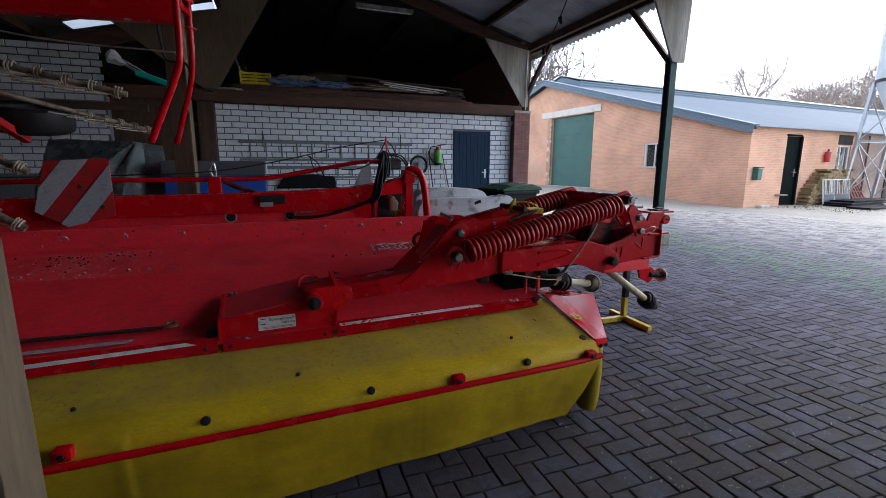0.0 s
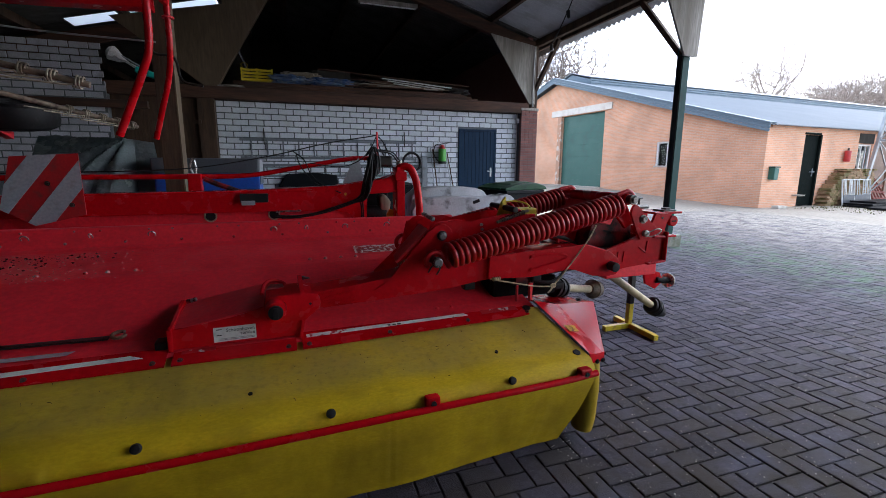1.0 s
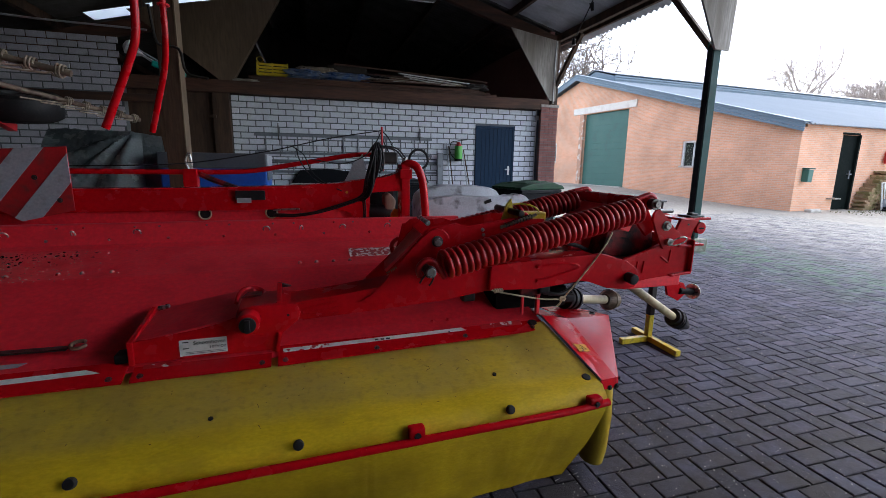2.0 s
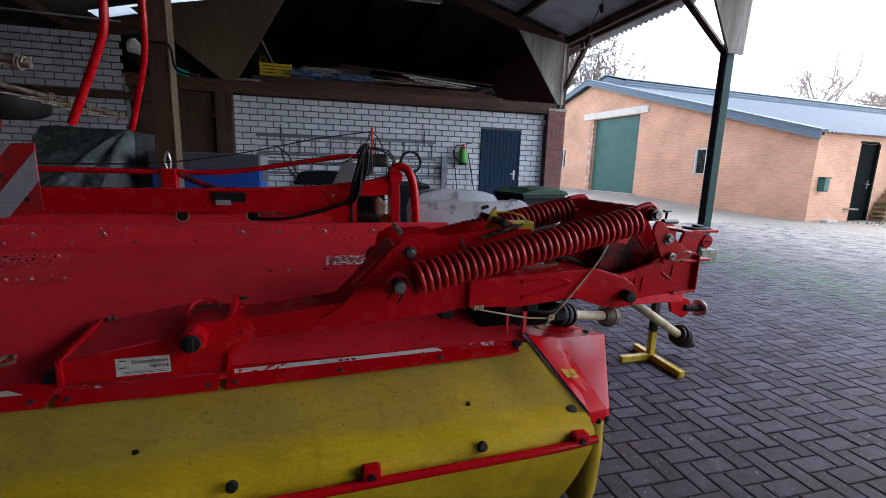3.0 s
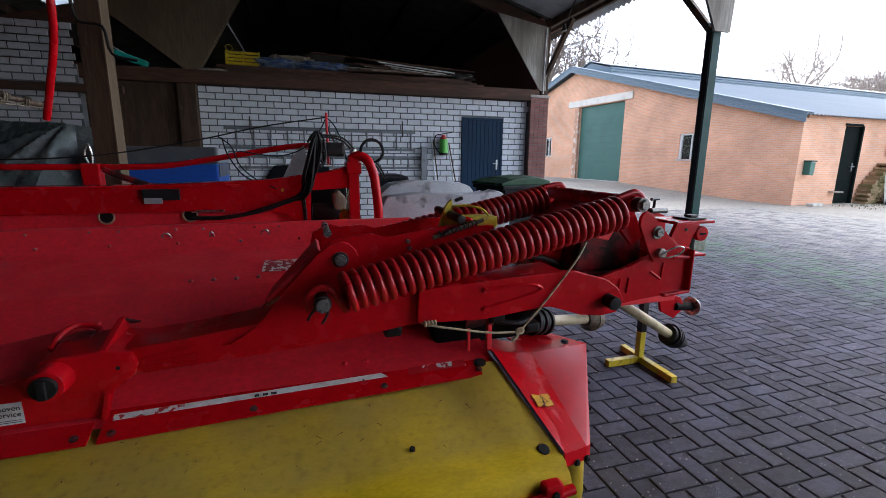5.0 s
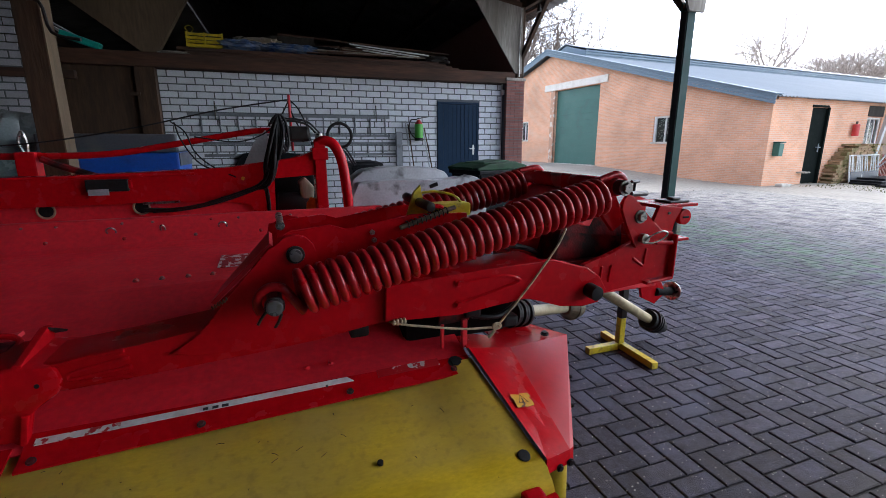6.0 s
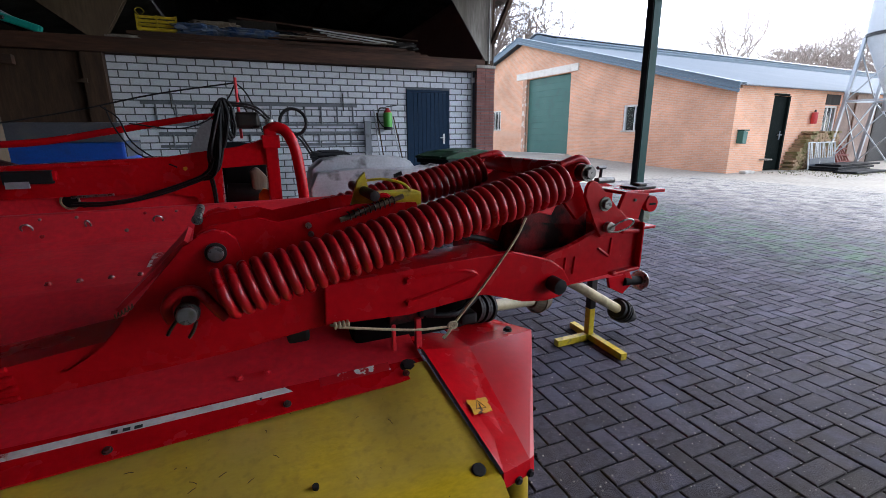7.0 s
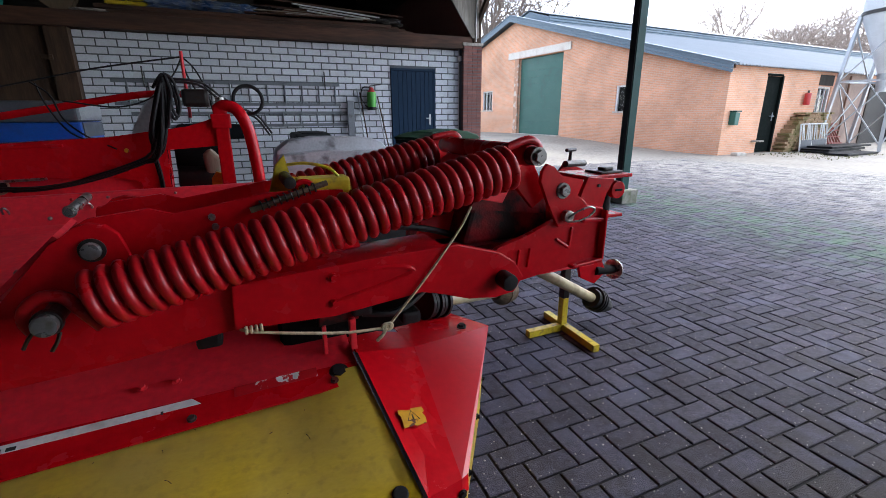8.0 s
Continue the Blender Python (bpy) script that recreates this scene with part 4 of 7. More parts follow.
def lettering(name, text, size, m, mat, parent, align="LEFT"):
    cu = bpy.data.curves.new(name, "FONT")
    cu.body, cu.size, cu.extrude, cu.align_x = text, size, 0.0006, align
    tmp = bpy.data.objects.new(name, cu)
    me = bpy.data.meshes.new_from_object(tmp)
    bpy.data.objects.remove(tmp)
    me.transform(FRAMES[top_of(parent).name] @ m)
    me.materials.clear()
    me.materials.append(mat)
    ob = new(name, me)
    ob.parent = parent
    return ob


TM = Matrix.Rotation(radians(90), 4, "X")
lettering("word", "Schoonhoven", 0.0215, Matrix.Translation((0.192, 1.7763, 0.7055)) @ TM, INK, plate, "RIGHT")
lettering("word", "service", 0.0215, Matrix.Translation((0.192, 1.7763, 0.6865)) @ TM, INK, plate, "RIGHT")
for z in (0.716, 0.690):
    part("bar_mark", box((0.036, 1.7755, z), (0.058, 1.7765, z + 0.004)), INK, plate)
for z in (0.6745, 0.669):
    part("small_print", box((0.046, 1.7757, z), (0.190, 1.7765, z + 0.0014)), GREY_LID, plate)

# knuckle and lift arm
part("knuckle", prism([(0.232, 0.785), (0.242, 0.836), (0.30, 0.846), (0.40, 0.853), (0.475, 0.842), (0.488, 0.80), (0.475, 0.765), (0.425, 0.730), (0.30, 0.722)], 1.776, 1.985, bevel=0.012), RED, mower, smooth=True)
part("knuckle_hole", cyl((0.437, 1.7745, 0.797), (0.437, 1.780, 0.797), 0.006, seg=12), BLACK, mower)
cup = tube(smooth_path([(0.225, 1.90, 0.828), (0.235, 1.955, 0.856), (0.262, 1.99, 0.868), (0.30, 2.0, 0.862), (0.328, 1.985, 0.850), (0.330, 1.95, 0.838)], 5), [0.009] * 26, 8)
part("knuckle_rim", cup, RED, mower, smooth=True)
# Dark sheet standing for the shade in the well.
part("knuckle_well", prism([(0.245, 1.90), (0.325, 1.92), (0.322, 1.985), (0.265, 1.985)], 0.845, 0.853, axis="z", bevel=0.004), GREASE_SHADE_RED, mower)
part("knuckle_fin", prism([(1.783, 0.80), (1.783, 0.855), (1.955, 0.893), (1.985, 0.888), (1.985, 0.82)], 0.392, 0.412, axis="x", bevel=0.003), RED, mower)
# Dark facet standing for the shaded back of the fin.
part("fin_return", panel([(0.412, 1.955, 0.892), (0.452, 1.965, 0.876), (0.414, 1.99, 0.866)], 0.006), GREASE_SHADE_RED, mower)
part("lift_arm", prism([(0.44, 0.760), (0.716, 0.776), (0.95, 0.789), (1.13, 0.802), (1.38, 0.836), (1.95, 0.85), (1.95, 0.985), (1.36, 0.958), (0.95, 0.910), (0.852, 0.890), (0.62, 0.860), (0.44, 0.846)], 1.792, 1.96, bevel=0.010), RED, mower, smooth=True)
# pocket pressed into the arm, with its three rib ends
for pts in ([(0.497, 1.790, 0.803), (0.505, 1.789, 0.812), (0.56, 1.789, 0.823), (0.60, 1.789, 0.830), (0.634, 1.789, 0.834)], [(0.497, 1.790, 0.803), (0.504, 1.789, 0.795), (0.56, 1.789, 0.800), (0.60, 1.789, 0.803), (0.636, 1.789, 0.808)],
            [(0.52, 1.790, 0.786), (0.58, 1.790, 0.783), (0.635, 1.789, 0.782)], [(0.47, 1.790, 0.842), (0.55, 1.789, 0.852), (0.625, 1.789, 0.858)]):
    part("stiffener", tube(smooth_path(pts, 4), 0.0052, 8), RED, mower, smooth=True)
    end = Vector(pts[-1])
    part("stiffener_end", cyl(end + Vector((-0.012, 0, -0.002)), end + Vector((0.006, 0, 0)), 0.0085, 0.007, seg=12, bevel=0.002), RED, mower, smooth=True)
part("arm_crease", tube([(0.72, 1.791, 0.826), (0.85, 1.790, 0.838), (1.0, 1.790, 0.848), (1.12, 1.791, 0.855)], 0.004, 6), RED, mower, smooth=True)
part("cheek_plate", prism([(1.345, 0.842), (1.60, 0.832), (1.86, 0.861), (1.90, 0.847), (2.02, 0.805), (2.12, 0.792), (2.19, 0.80), (2.225, 0.85), (2.19, 0.905), (2.13, 0.945), (1.98, 0.990), (1.70, 0.982), (1.352, 0.962)], 1.758, 1.788, bevel=0.004), RED, mower)
emb = tube(smooth_path([(1.60, 1.757, 0.945), (1.76, 1.757, 0.952), (1.835, 1.757, 0.93), (1.76, 1.757, 0.905), (1.60, 1.757, 0.872)], 5), 0.008, 6)
part("emboss", emb, RED, mower, smooth=True)
for z in (0.872, 0.945):
    part("rivet", bolt_head((1.60, 1.757, z), (0, -1, 0), 0.010, 0.012), RED, mower)
# gusset that carries the springs
for c0, c1, n in ((1.783, 1.803, "spring_gusset"), (2.18, 2.20, "spring_gusset")):
    g = [(0.735, 0.828), (0.80, 0.862), (0.845, 0.903), (0.885, 0.958), (0.940, 1.019), (1.018, 1.107)] if c0 < 2 else [(0.99, 0.98), (1.02, 1.115)]
    g += [(1.09 + 0.060 * math.cos(radians(a)), 1.083 + 0.060 * math.sin(radians(a))) for a in (150, 120, 90, 60, 30, 0)]
    g += [(1.162, 1.019), (1.367, 0.952), (1.367, 0.834), (0.95, 0.805), (0.80, 0.812)]
    part(n, prism(g, c0, c1, bevel=0.003), RED, mower)
part("gusset_web", panel([(0.86, 1.803, 0.952), (0.88, 1.92, 0.965), (1.03, 1.95, 1.12), (1.03, 1.803, 1.11)], 0.012), RED_DULL, mower)
chan = [(1.03, 0.96), (1.045, 1.125), (1.08, 1.145), (1.20, 1.158), (1.25, 1.138), (1.47, 1.176), (1.66, 1.170), (1.70, 1.00)]
for c0, c1 in ((1.83, 1.842), (2.06, 2.072)):
    part("channel_side", prism(chan, c0, c1, bevel=0.002), RED, mower)
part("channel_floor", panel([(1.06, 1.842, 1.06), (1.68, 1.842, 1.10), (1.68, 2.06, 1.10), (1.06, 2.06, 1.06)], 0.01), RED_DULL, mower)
part("channel_stub", cyl((1.055, 1.82, 1.165), (1.055, 1.98, 1.175), 0.011, seg=14, bevel=0.003), STEEL, mower, smooth=True)
part("stub_nut", bolt_head((1.055, 1.828, 1.165), (0, -1, 0), 0.010, 0.014), STEEL, mower)
part("channel_stub", cyl((1.52, 1.80, 1.20), (1.52, 2.09, 1.205), 0.016, seg=14, bevel=0.003), DARK_STEEL, mower, smooth=True)
for x, z in ((1.33, 1.125), (1.335, 1.10)):
    part("stub_nut", bolt_head((x, 1.83, z), (0, -1, 0), 0.0065, 0.014), STEEL, mower)
disc, ring = pin_end((1.09, 1.783, 1.084), (0, -1, 0), 0.0195, 0.022)
part("gusset_pin", disc, PIN, mower, "worn steel pivot pin", smooth=True)
part("retaining_ring", ring, DARK_STEEL, mower)
part("spring_pin", cyl((1.022, 1.67, 0.975), (1.022, 1.638, 0.975), 0.0225, seg=24, bevel=0.005), PIN, mower, "worn steel spring pin")
part("retaining_ring", cyl((1.022, 1.672, 0.975), (1.022, 1.655, 0.975), 0.027, seg=24, bevel=0.003), DARK_STEEL, mower)
part("spring_pin_shaft", cyl((1.022, 1.665, 0.975), (1.022, 1.785, 0.975), 0.021, seg=16), DARK_STEEL, mower)
clip = tube(smooth_path([(1.005, 1.66, 0.968), (0.988, 1.66, 0.948), (0.976, 1.66, 0.928)], 4), 0.0042, 6)
tube(smooth_path([(1.038, 1.66, 0.952), (1.03, 1.66, 0.932), (1.018, 1.66, 0.914)], 4), 0.0042, 6, bm=clip)
part("cotter", clip, DARK_STEEL, mower, smooth=True)
hookspring = tube([(0.855 + 0.0011 * k, 1.772 + 0.006 * math.cos(k * 0.9), 0.952 + 0.0006 * k + 0.006 * math.sin(k * 0.9)) for k in range(40)], 0.0017, 5)
part("small_spring", hookspring, RUST, mower, smooth=True)


def coil_spring(p, q, turns, radius, wire, pin0, pin1):
    """A tension spring whose ends hook over two pins."""
    p, q = Vector(p), Vector(q)
    d = (q - p)
    t = d.normalized()
    up = t.cross(Vector((0, 0, 1))).normalized().cross(t)
    s = up.cross(t).normalized()
    pts = []
    n = turns * 18
    for k in range(n + 1):
        a = (k / 18 + (k - n) / n / 2) * math.tau + math.pi / 2
        pts.append(p + d * (k / n) + s * math.cos(a) * radius + up * math.sin(a) * radius)
    a0, a1 = Vector(pin0), Vector(pin1)
    r0 = 0.045
    hook0 = [a0 + Vector((math.cos(radians(a)) * r0, 0, math.sin(radians(a)) * r0)) for a in (215, 180, 145, 110, 80, 50)]
    hook1 = [a1 + Vector((math.cos(radians(a)) * r0, 0, math.sin(radians(a)) * r0)) for a in (110, 75, 40, 0, -40)]
    return tube(smooth_path(hook0 + [(hook0[-1] + pts[0]) / 2], 3) + pts + smooth_path([(pts[-1] + hook1[0]) / 2] + hook1, 3), wire, 10)


part("spring", coil_spring((1.085, 1.692, 0.995), (2.13, 1.712, 1.222), 34, 0.056, 0.0128, (1.022, 1.692, 0.975), (2.185, 1.712, 1.25)), RED_SPRING, mower, "red coiled tension spring", smooth=True)
part("spring", coil_spring((1.085, 2.27, 0.995), (2.14, 2.27, 1.226), 34, 0.056, 0.0128, (1.022, 2.27, 0.975), (2.205, 2.27, 1.25)), RED_SPRING, mower, "red coiled tension spring", smooth=True)
part("link_plate", prism([(2.04, 1.12), (2.20, 1.225), (2.25, 1.225), (2.17, 1.09)], 1.815, 2.27, bevel=0.004), RED_DULL, mower)
part("spring_shaft", cyl((2.19, 1.70, 1.25), (2.20, 2.31, 1.25), 0.032, seg=20, bevel=0.004), RED, mower, smooth=True)
part("shaft_end", cyl((2.19, 1.665, 1.25), (2.19, 1.73, 1.25), 0.027, seg=20, bevel=0.004), DARK_STEEL, mower, smooth=True)
part("shaft_nut", bolt_head((2.19, 1.668, 1.25), (0, -1, 0), 0.020, 0.020), PIN, mower)

# yellow latch between the springs
lt = prism([(1.47, 1.14), (1.50, 1.235), (1.525, 1.262), (1.535, 1.20), (1.60, 1.185), (1.68, 1.165), (1.69, 1.14), (1.60, 1.13), (1.52, 1.13)], 1.925, 1.94, bevel=0.002)
box((1.55, 1.86, 1.155), (1.69, 1.94, 1.20), 0.008, bm=lt)
part("latch", lt, YELLOW, mower, "chipped yellow safety latch")
part("latch_handle", tube(smooth_path([(1.53, 1.925, 1.235), (1.58, 1.91, 1.238), (1.64, 1.89, 1.222), (1.67, 1.88, 1.185)], 5), 0.0045, 8), YELLOW, mower, smooth=True)
part("latch_rod", cyl((1.42, 1.82, 1.135), (1.62, 1.84, 1.19), 0.008, seg=10), GREASY, mower)
part("latch_spring", tube([(1.44 + 0.0018 * k, 1.825 + 0.0125 * math.cos(k * 0.75), 1.142 + 0.0005 * k + 0.0125 * math.sin(k * 0.75)) for k in range(84)], 0.0024, 5), DARK_STEEL, mower, smooth=True)
part("latch_eye", tube([(1.56 + 0.025 * math.cos(a), 1.855, 1.17 + 0.025 * math.sin(a)) for a in [k * math.tau / 16 for k in range(16)]], 0.008, 6, closed=True), RED, mower)

# headstock: two cheeks, floor and pins
cheek = [(2.06, 0.87), (2.14, 0.80), (2.30, 0.824), (2.588, 0.844), (2.592, 1.042), (2.50, 1.062), (2.40, 1.024), (2.27, 0.976), (2.15, 0.945)]
for c0, c1 in ((1.80, 1.822), (2.34, 2.362)):
    part("headstock_cheek", prism(cheek, c0, c1, bevel=0.004), RED, mower)
    part("headstock_ear", prism([(2.378, 0.995), (2.352, 1.04), (2.325, 1.09), (2.293, 1.155), (2.298, 1.188), (2.318, 1.212), (2.345, 1.202), (2.40, 1.150), (2.449, 1.098), (2.475, 1.086), (2.51, 1.055), (2.46, 1.0)], c0 - 0.018, c0 - 0.002, bevel=0.003), RED, mower)
    part("shaft_carrier", prism([(2.30, 1.06), (2.20, 1.17), (2.165, 1.235), (2.175, 1.272), (2.21, 1.282), (2.25, 1.262), (2.30, 1.205), (2.36, 1.10)], c0 + 0.03, c0 + 0.05, bevel=0.003), RED, mower)
part("headstock_floor", panel([(2.08, 1.82, 0.86), (2.55, 1.82, 0.866), (2.55, 2.34, 0.866), (2.08, 2.34, 0.86)], 0.02), RED_DULL, mower)
part("headstock_back", prism([(1.822, 0.86), (2.34, 0.86), (2.34, 1.05), (1.822, 1.05)], 2.53, 2.55, axis="x"), RED, mower)
# Dark sheet and added block stand for the headstock's shaded hollow.
part("hollow", box((2.02, 1.90, 0.88), (2.50, 2.32, 0.93)), GREASE_SHADE_RED, mower, "dark sheet for the shaded hollow of the headstock")
part("oil_block", prism([(2.08, 0.93), (2.44, 0.93), (2.43, 1.08), (2.33, 1.17), (2.24, 1.21), (2.12, 1.08)], 1.92, 2.32, bevel=0.015), GREASE_SHADE_RED, mower, "dark red fill for the shaded gap in the headstock")
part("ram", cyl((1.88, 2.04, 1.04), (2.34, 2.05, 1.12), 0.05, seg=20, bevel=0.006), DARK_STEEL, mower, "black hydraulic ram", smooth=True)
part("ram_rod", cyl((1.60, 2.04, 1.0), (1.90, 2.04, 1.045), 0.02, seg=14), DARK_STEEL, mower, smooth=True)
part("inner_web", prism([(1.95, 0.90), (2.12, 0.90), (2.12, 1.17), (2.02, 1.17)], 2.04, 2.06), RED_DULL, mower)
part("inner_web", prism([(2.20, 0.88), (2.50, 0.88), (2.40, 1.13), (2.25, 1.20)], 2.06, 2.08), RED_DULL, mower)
# Added dark web that closes the bright gap behind the ear.
part("inner_web", prism([(2.10, 1.06), (2.16, 1.225), (2.25, 1.255), (2.33, 1.18), (2.40, 1.02)], 1.90, 1.916), GREASE_SHADE_RED, mower)
part("flange_lip", bar((2.490, 1.795, 1.006), (2.586, 1.795, 1.000), 0.022, 0.018, 0.006), RED, mower)
part("emboss_rib", bar((2.384, 1.798, 0.949), (2.443, 1.798, 0.910), 0.010, 0.010, 0.004), RED, mower)
part("emboss_rib", bar((2.443, 1.798, 0.912), (2.451, 1.798, 0.985), 0.010, 0.010, 0.004), RED, mower)
for x in (2.224, 2.268):
    part("emboss_rib", bar((x, 1.798, 0.862), (x + 0.008, 1.798, 0.930), 0.010, 0.008, 0.003), RED, mower)
part("lower_flange", bar((2.45, 1.79, 0.840), (2.59, 1.79, 0.850), 0.03, 0.014, 0.005), RED, mower)
part("cheek_edge", bar((2.588, 1.79, 0.850), (2.590, 1.79, 1.035), 0.03, 0.010, 0.004, up=(1, 0, 0)), RED, mower)
part("pivot_boss", cyl((2.135, 1.76, 0.862), (2.135, 1.80, 0.862), 0.050, seg=28, bevel=0.006), RED, mower, smooth=True)
part("pivot_cap", cyl((2.142, 1.705, 0.855), (2.142, 1.762, 0.858), 0.028, seg=20, bevel=0.006), BLACK, mower, smooth=True)
part("ear_bolt", bolt_head((2.385, 1.782, 1.121), (0, -1, 0), 0.020, 0.020), PIN, mower, "zinc hexagon bolt")
part("clip_pin", cyl((2.405, 1.76, 1.033), (2.405, 1.80, 1.033), 0.021, seg=16, bevel=0.003), STEEL, mower, smooth=True)
rc = tube(smooth_path([(2.395, 1.755, 1.03), (2.43, 1.75, 1.052), (2.48, 1.75, 1.062), (2.505, 1.75, 1.05), (2.48, 1.75, 1.03), (2.43, 1.75, 1.018), (2.395, 1.755, 1.02)], 4), 0.0035, 6)
part("spring_clip", rc, STEEL, mower, smooth=True)
# hitch lug with its upright pin
part("hitch_lug", box((2.55, 1.85, 1.136), (2.775, 2.03, 1.150), 0.004), RED, mower)
part("hitch_lug", box((2.52, 1.85, 0.985), (2.745, 2.03, 0.998), 0.004), RED, mower)
part("hitch_web", prism([(2.50, 0.998), (2.518, 1.075), (2.549, 1.150), (2.68, 1.136), (2.640, 1.085), (2.620, 0.998)], 1.842, 1.860, bevel=0.003), RED, mower)
part("web_bolt", cyl((2.60, 1.836, 1.115), (2.60, 1.843, 1.115), 0.006, seg=10), DARK_STEEL, mower)
part("hitch_bush", cyl((2.70, 1.94, 0.998), (2.70, 1.94, 1.136), 0.046, seg=24), OIL_SHADE, mower, smooth=True)
part("hitch_cap", cyl((2.722, 1.862, 1.088), (2.722, 1.888, 1.088), 0.034, seg=28, bevel=0.003), RED, mower)
part("cap_slot", box((2.706, 1.858, 1.083), (2.740, 1.863, 1.092), 0.002), OIL_SHADE, mower)
part("hitch_key", box((2.635, 1.87, 1.151), (2.745, 1.96, 1.160), 0.003), DARK_STEEL, mower)
part("key_nut", box((2.67, 1.89, 1.160), (2.715, 1.93, 1.172), 0.005), DARK_STEEL, mower)
# hitch tower behind, with pins
part("hitch_tower", box((2.55, 2.25, 0.62), (3.02, 2.42, 0.74), 0.01), RED_DULL, mower)
part("hitch_tower", bar((2.98, 2.38, 0.68), (3.22, 2.78, 0.52), 0.09, 0.09, 0.006), RED_DULL, mower)
part("hitch_tower", prism([(2.80, 0.70), (3.0, 0.70), (3.0, 1.10), (2.88, 1.14), (2.80, 1.05)], 2.36, 2.38, bevel=0.003), RED, mower)
tp = cyl((2.85, 2.33, 1.137), (3.03, 2.40, 1.127), 0.016, seg=12)
cyl((2.90, 2.36, 1.12), (2.905, 2.36, 1.198), 0.008, seg=8, bm=tp)
cyl((2.87, 2.35, 1.20), (2.94, 2.37, 1.20), 0.009, seg=8, bm=tp)
part("top_pin", tp, DARK_STEEL, mower)
part("lower_lug", prism([(2.98, 0.66), (3.16, 0.60), (3.20, 0.53), (3.12, 0.47), (3.02, 0.52)], 2.34, 2.36, bevel=0.003), RED, mower)
part("lower_pin", cyl((3.12, 2.345, 0.545), (3.30, 2.385, 0.515), 0.026, seg=16, bevel=0.003), OIL_SHADE, mower, smooth=True)
part("pin_washer", cyl((3.295, 2.383, 0.516), (3.303, 2.385, 0.515), 0.058, seg=24), STEEL, mower)

# yellow stand
part("stand_leg", bar((3.235, 2.705, 0.03), (3.235, 2.705, 0.23), 0.045, 0.045, 0.004, up=(1, 0, 0)), YELLOW, mower, "yellow square-tube stand leg")
part("stand_sleeve", bar((3.236, 2.706, 0.23), (3.236, 2.706, 0.58), 0.047, 0.047, 0.004, up=(1, 0, 0)), DARK_STEEL, mower)
part("stand_foot", bar((3.26, 2.90, 0.025), (3.225, 2.375, 0.025), 0.045, 0.045, 0.003), YELLOW, mower)
part("stand_foot", bar((2.965, 2.708, 0.025), (3.21, 2.705, 0.025), 0.045, 0.045, 0.003), YELLOW, mower)

# drive shaft
A0, A1 = Vector((2.80, 2.47, 0.57)), Vector((3.53, 2.68, 0.15))
dv = (A1 - A0).normalized()
part("shaft_guard", cyl(A0 - dv * 0.1, A1 - dv * 0.10, 0.032, seg=18, bevel=0.003), CREAM, mower, "cream plastic drive shaft guard", smooth=True)
B0, B1 = Vector((2.06, 2.19, 0.615)), Vector((2.56, 2.40, 0.505))
bv = (B1 - B0).normalized()
part("shaft_guard", cyl(B0, B1, 0.029, seg=18, bevel=0.003), CREAM, mower, smooth=True)
bell = cyl(B1 - bv * 0.06, B1 - bv * 0.01, 0.04, 0.07, seg=22)
for k in range(4):
    cyl(B1 + bv * (-0.01 + k * 0.02), B1 + bv * (0.003 + k * 0.02), 0.074 - k * 0.004, seg=22, bm=bell)
part("shaft_bell", bell, GREASY, mower, "ribbed greasy brown guard bell")
j = cyl(A1 - dv * 0.14, A1 - dv * 0.04, 0.062, 0.076, seg=18)
cyl(A1 - dv * 0.04, A1 + dv * 0.06, 0.076, 0.055, seg=18, bm=j)
for k in range(3):
    cyl(A1 - dv * (0.11 - k * 0.03), A1 - dv * (0.098 - k * 0.03), 0.080, seg=18, bm=j)
part("joint_cover", j, BLACK, mower, "black ribbed joint cover", smooth=False)
part("shaft_yoke", cyl(A1 + dv * 0.05, A1 + dv * 0.13, 0.034, seg=12, bevel=0.004), DARK_STEEL, mower)
bel = bmesh.new()
for k in range(5):
    cyl((2.02 + k * 0.022, 2.15 + k * 0.008, 0.635 - k * 0.005), (2.033 + k * 0.022, 2.155 + k * 0.008, 0.632 - k * 0.005), 0.068 - 0.006 * (k % 2), seg=20, bm=bel)
part("bellows", bel, BLACK, mower, "black rubber bellows")
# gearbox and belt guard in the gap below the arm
# Black box and sheet stand for the shade below the arm.
part("gearbox", box((1.46, 1.93, 0.66), (1.90, 2.4, 0.785), 0.03), OIL_SHADE, mower, "gearbox, black for the shaded gap under the arm")
part("arm_underside", panel([(1.38, 1.81, 0.822), (1.95, 1.81, 0.845), (1.95, 2.3, 0.845), (1.38, 2.3, 0.822)], 0.01), OIL_SHADE, mower)
# Lid in the dark red, which stands for shade under the arm.
part("guard_lid", prism([(1.565, 0.755), (1.69, 0.760), (1.69, 0.79), (1.62, 0.80), (1.61, 0.82), (1.575, 0.82)], 1.862, 1.90, bevel=0.004), GREASE_SHADE_RED, mower)
for x, z in ((1.28, 0.79), (1.70, 0.80), (1.86, 0.74)):
    part("rubber_knob", box((x - 0.035, 1.84, z - 0.025), (x + 0.03, 1.90, z + 0.018), 0.012), BLACK, mower)
part("guard_stay", box((1.575, 1.855, 0.665), (1.587, 1.87, 0.76), 0.003), RED_DULL, mower)
part("guard_stay", box((1.655, 1.845, 0.66), (1.675, 1.865, 0.77), 0.003), RED_DULL, mower)
part("guard_bolt", bolt_head((1.10, 1.88, 0.67), (0, -0.3, 0.95), 0.009, 0.012), RED_DULL, mower)
part("guard_bolt", bolt_head((1.18, 1.88, 0.67), (0, -0.3, 0.95), 0.009, 0.012), RED_DULL, mower)
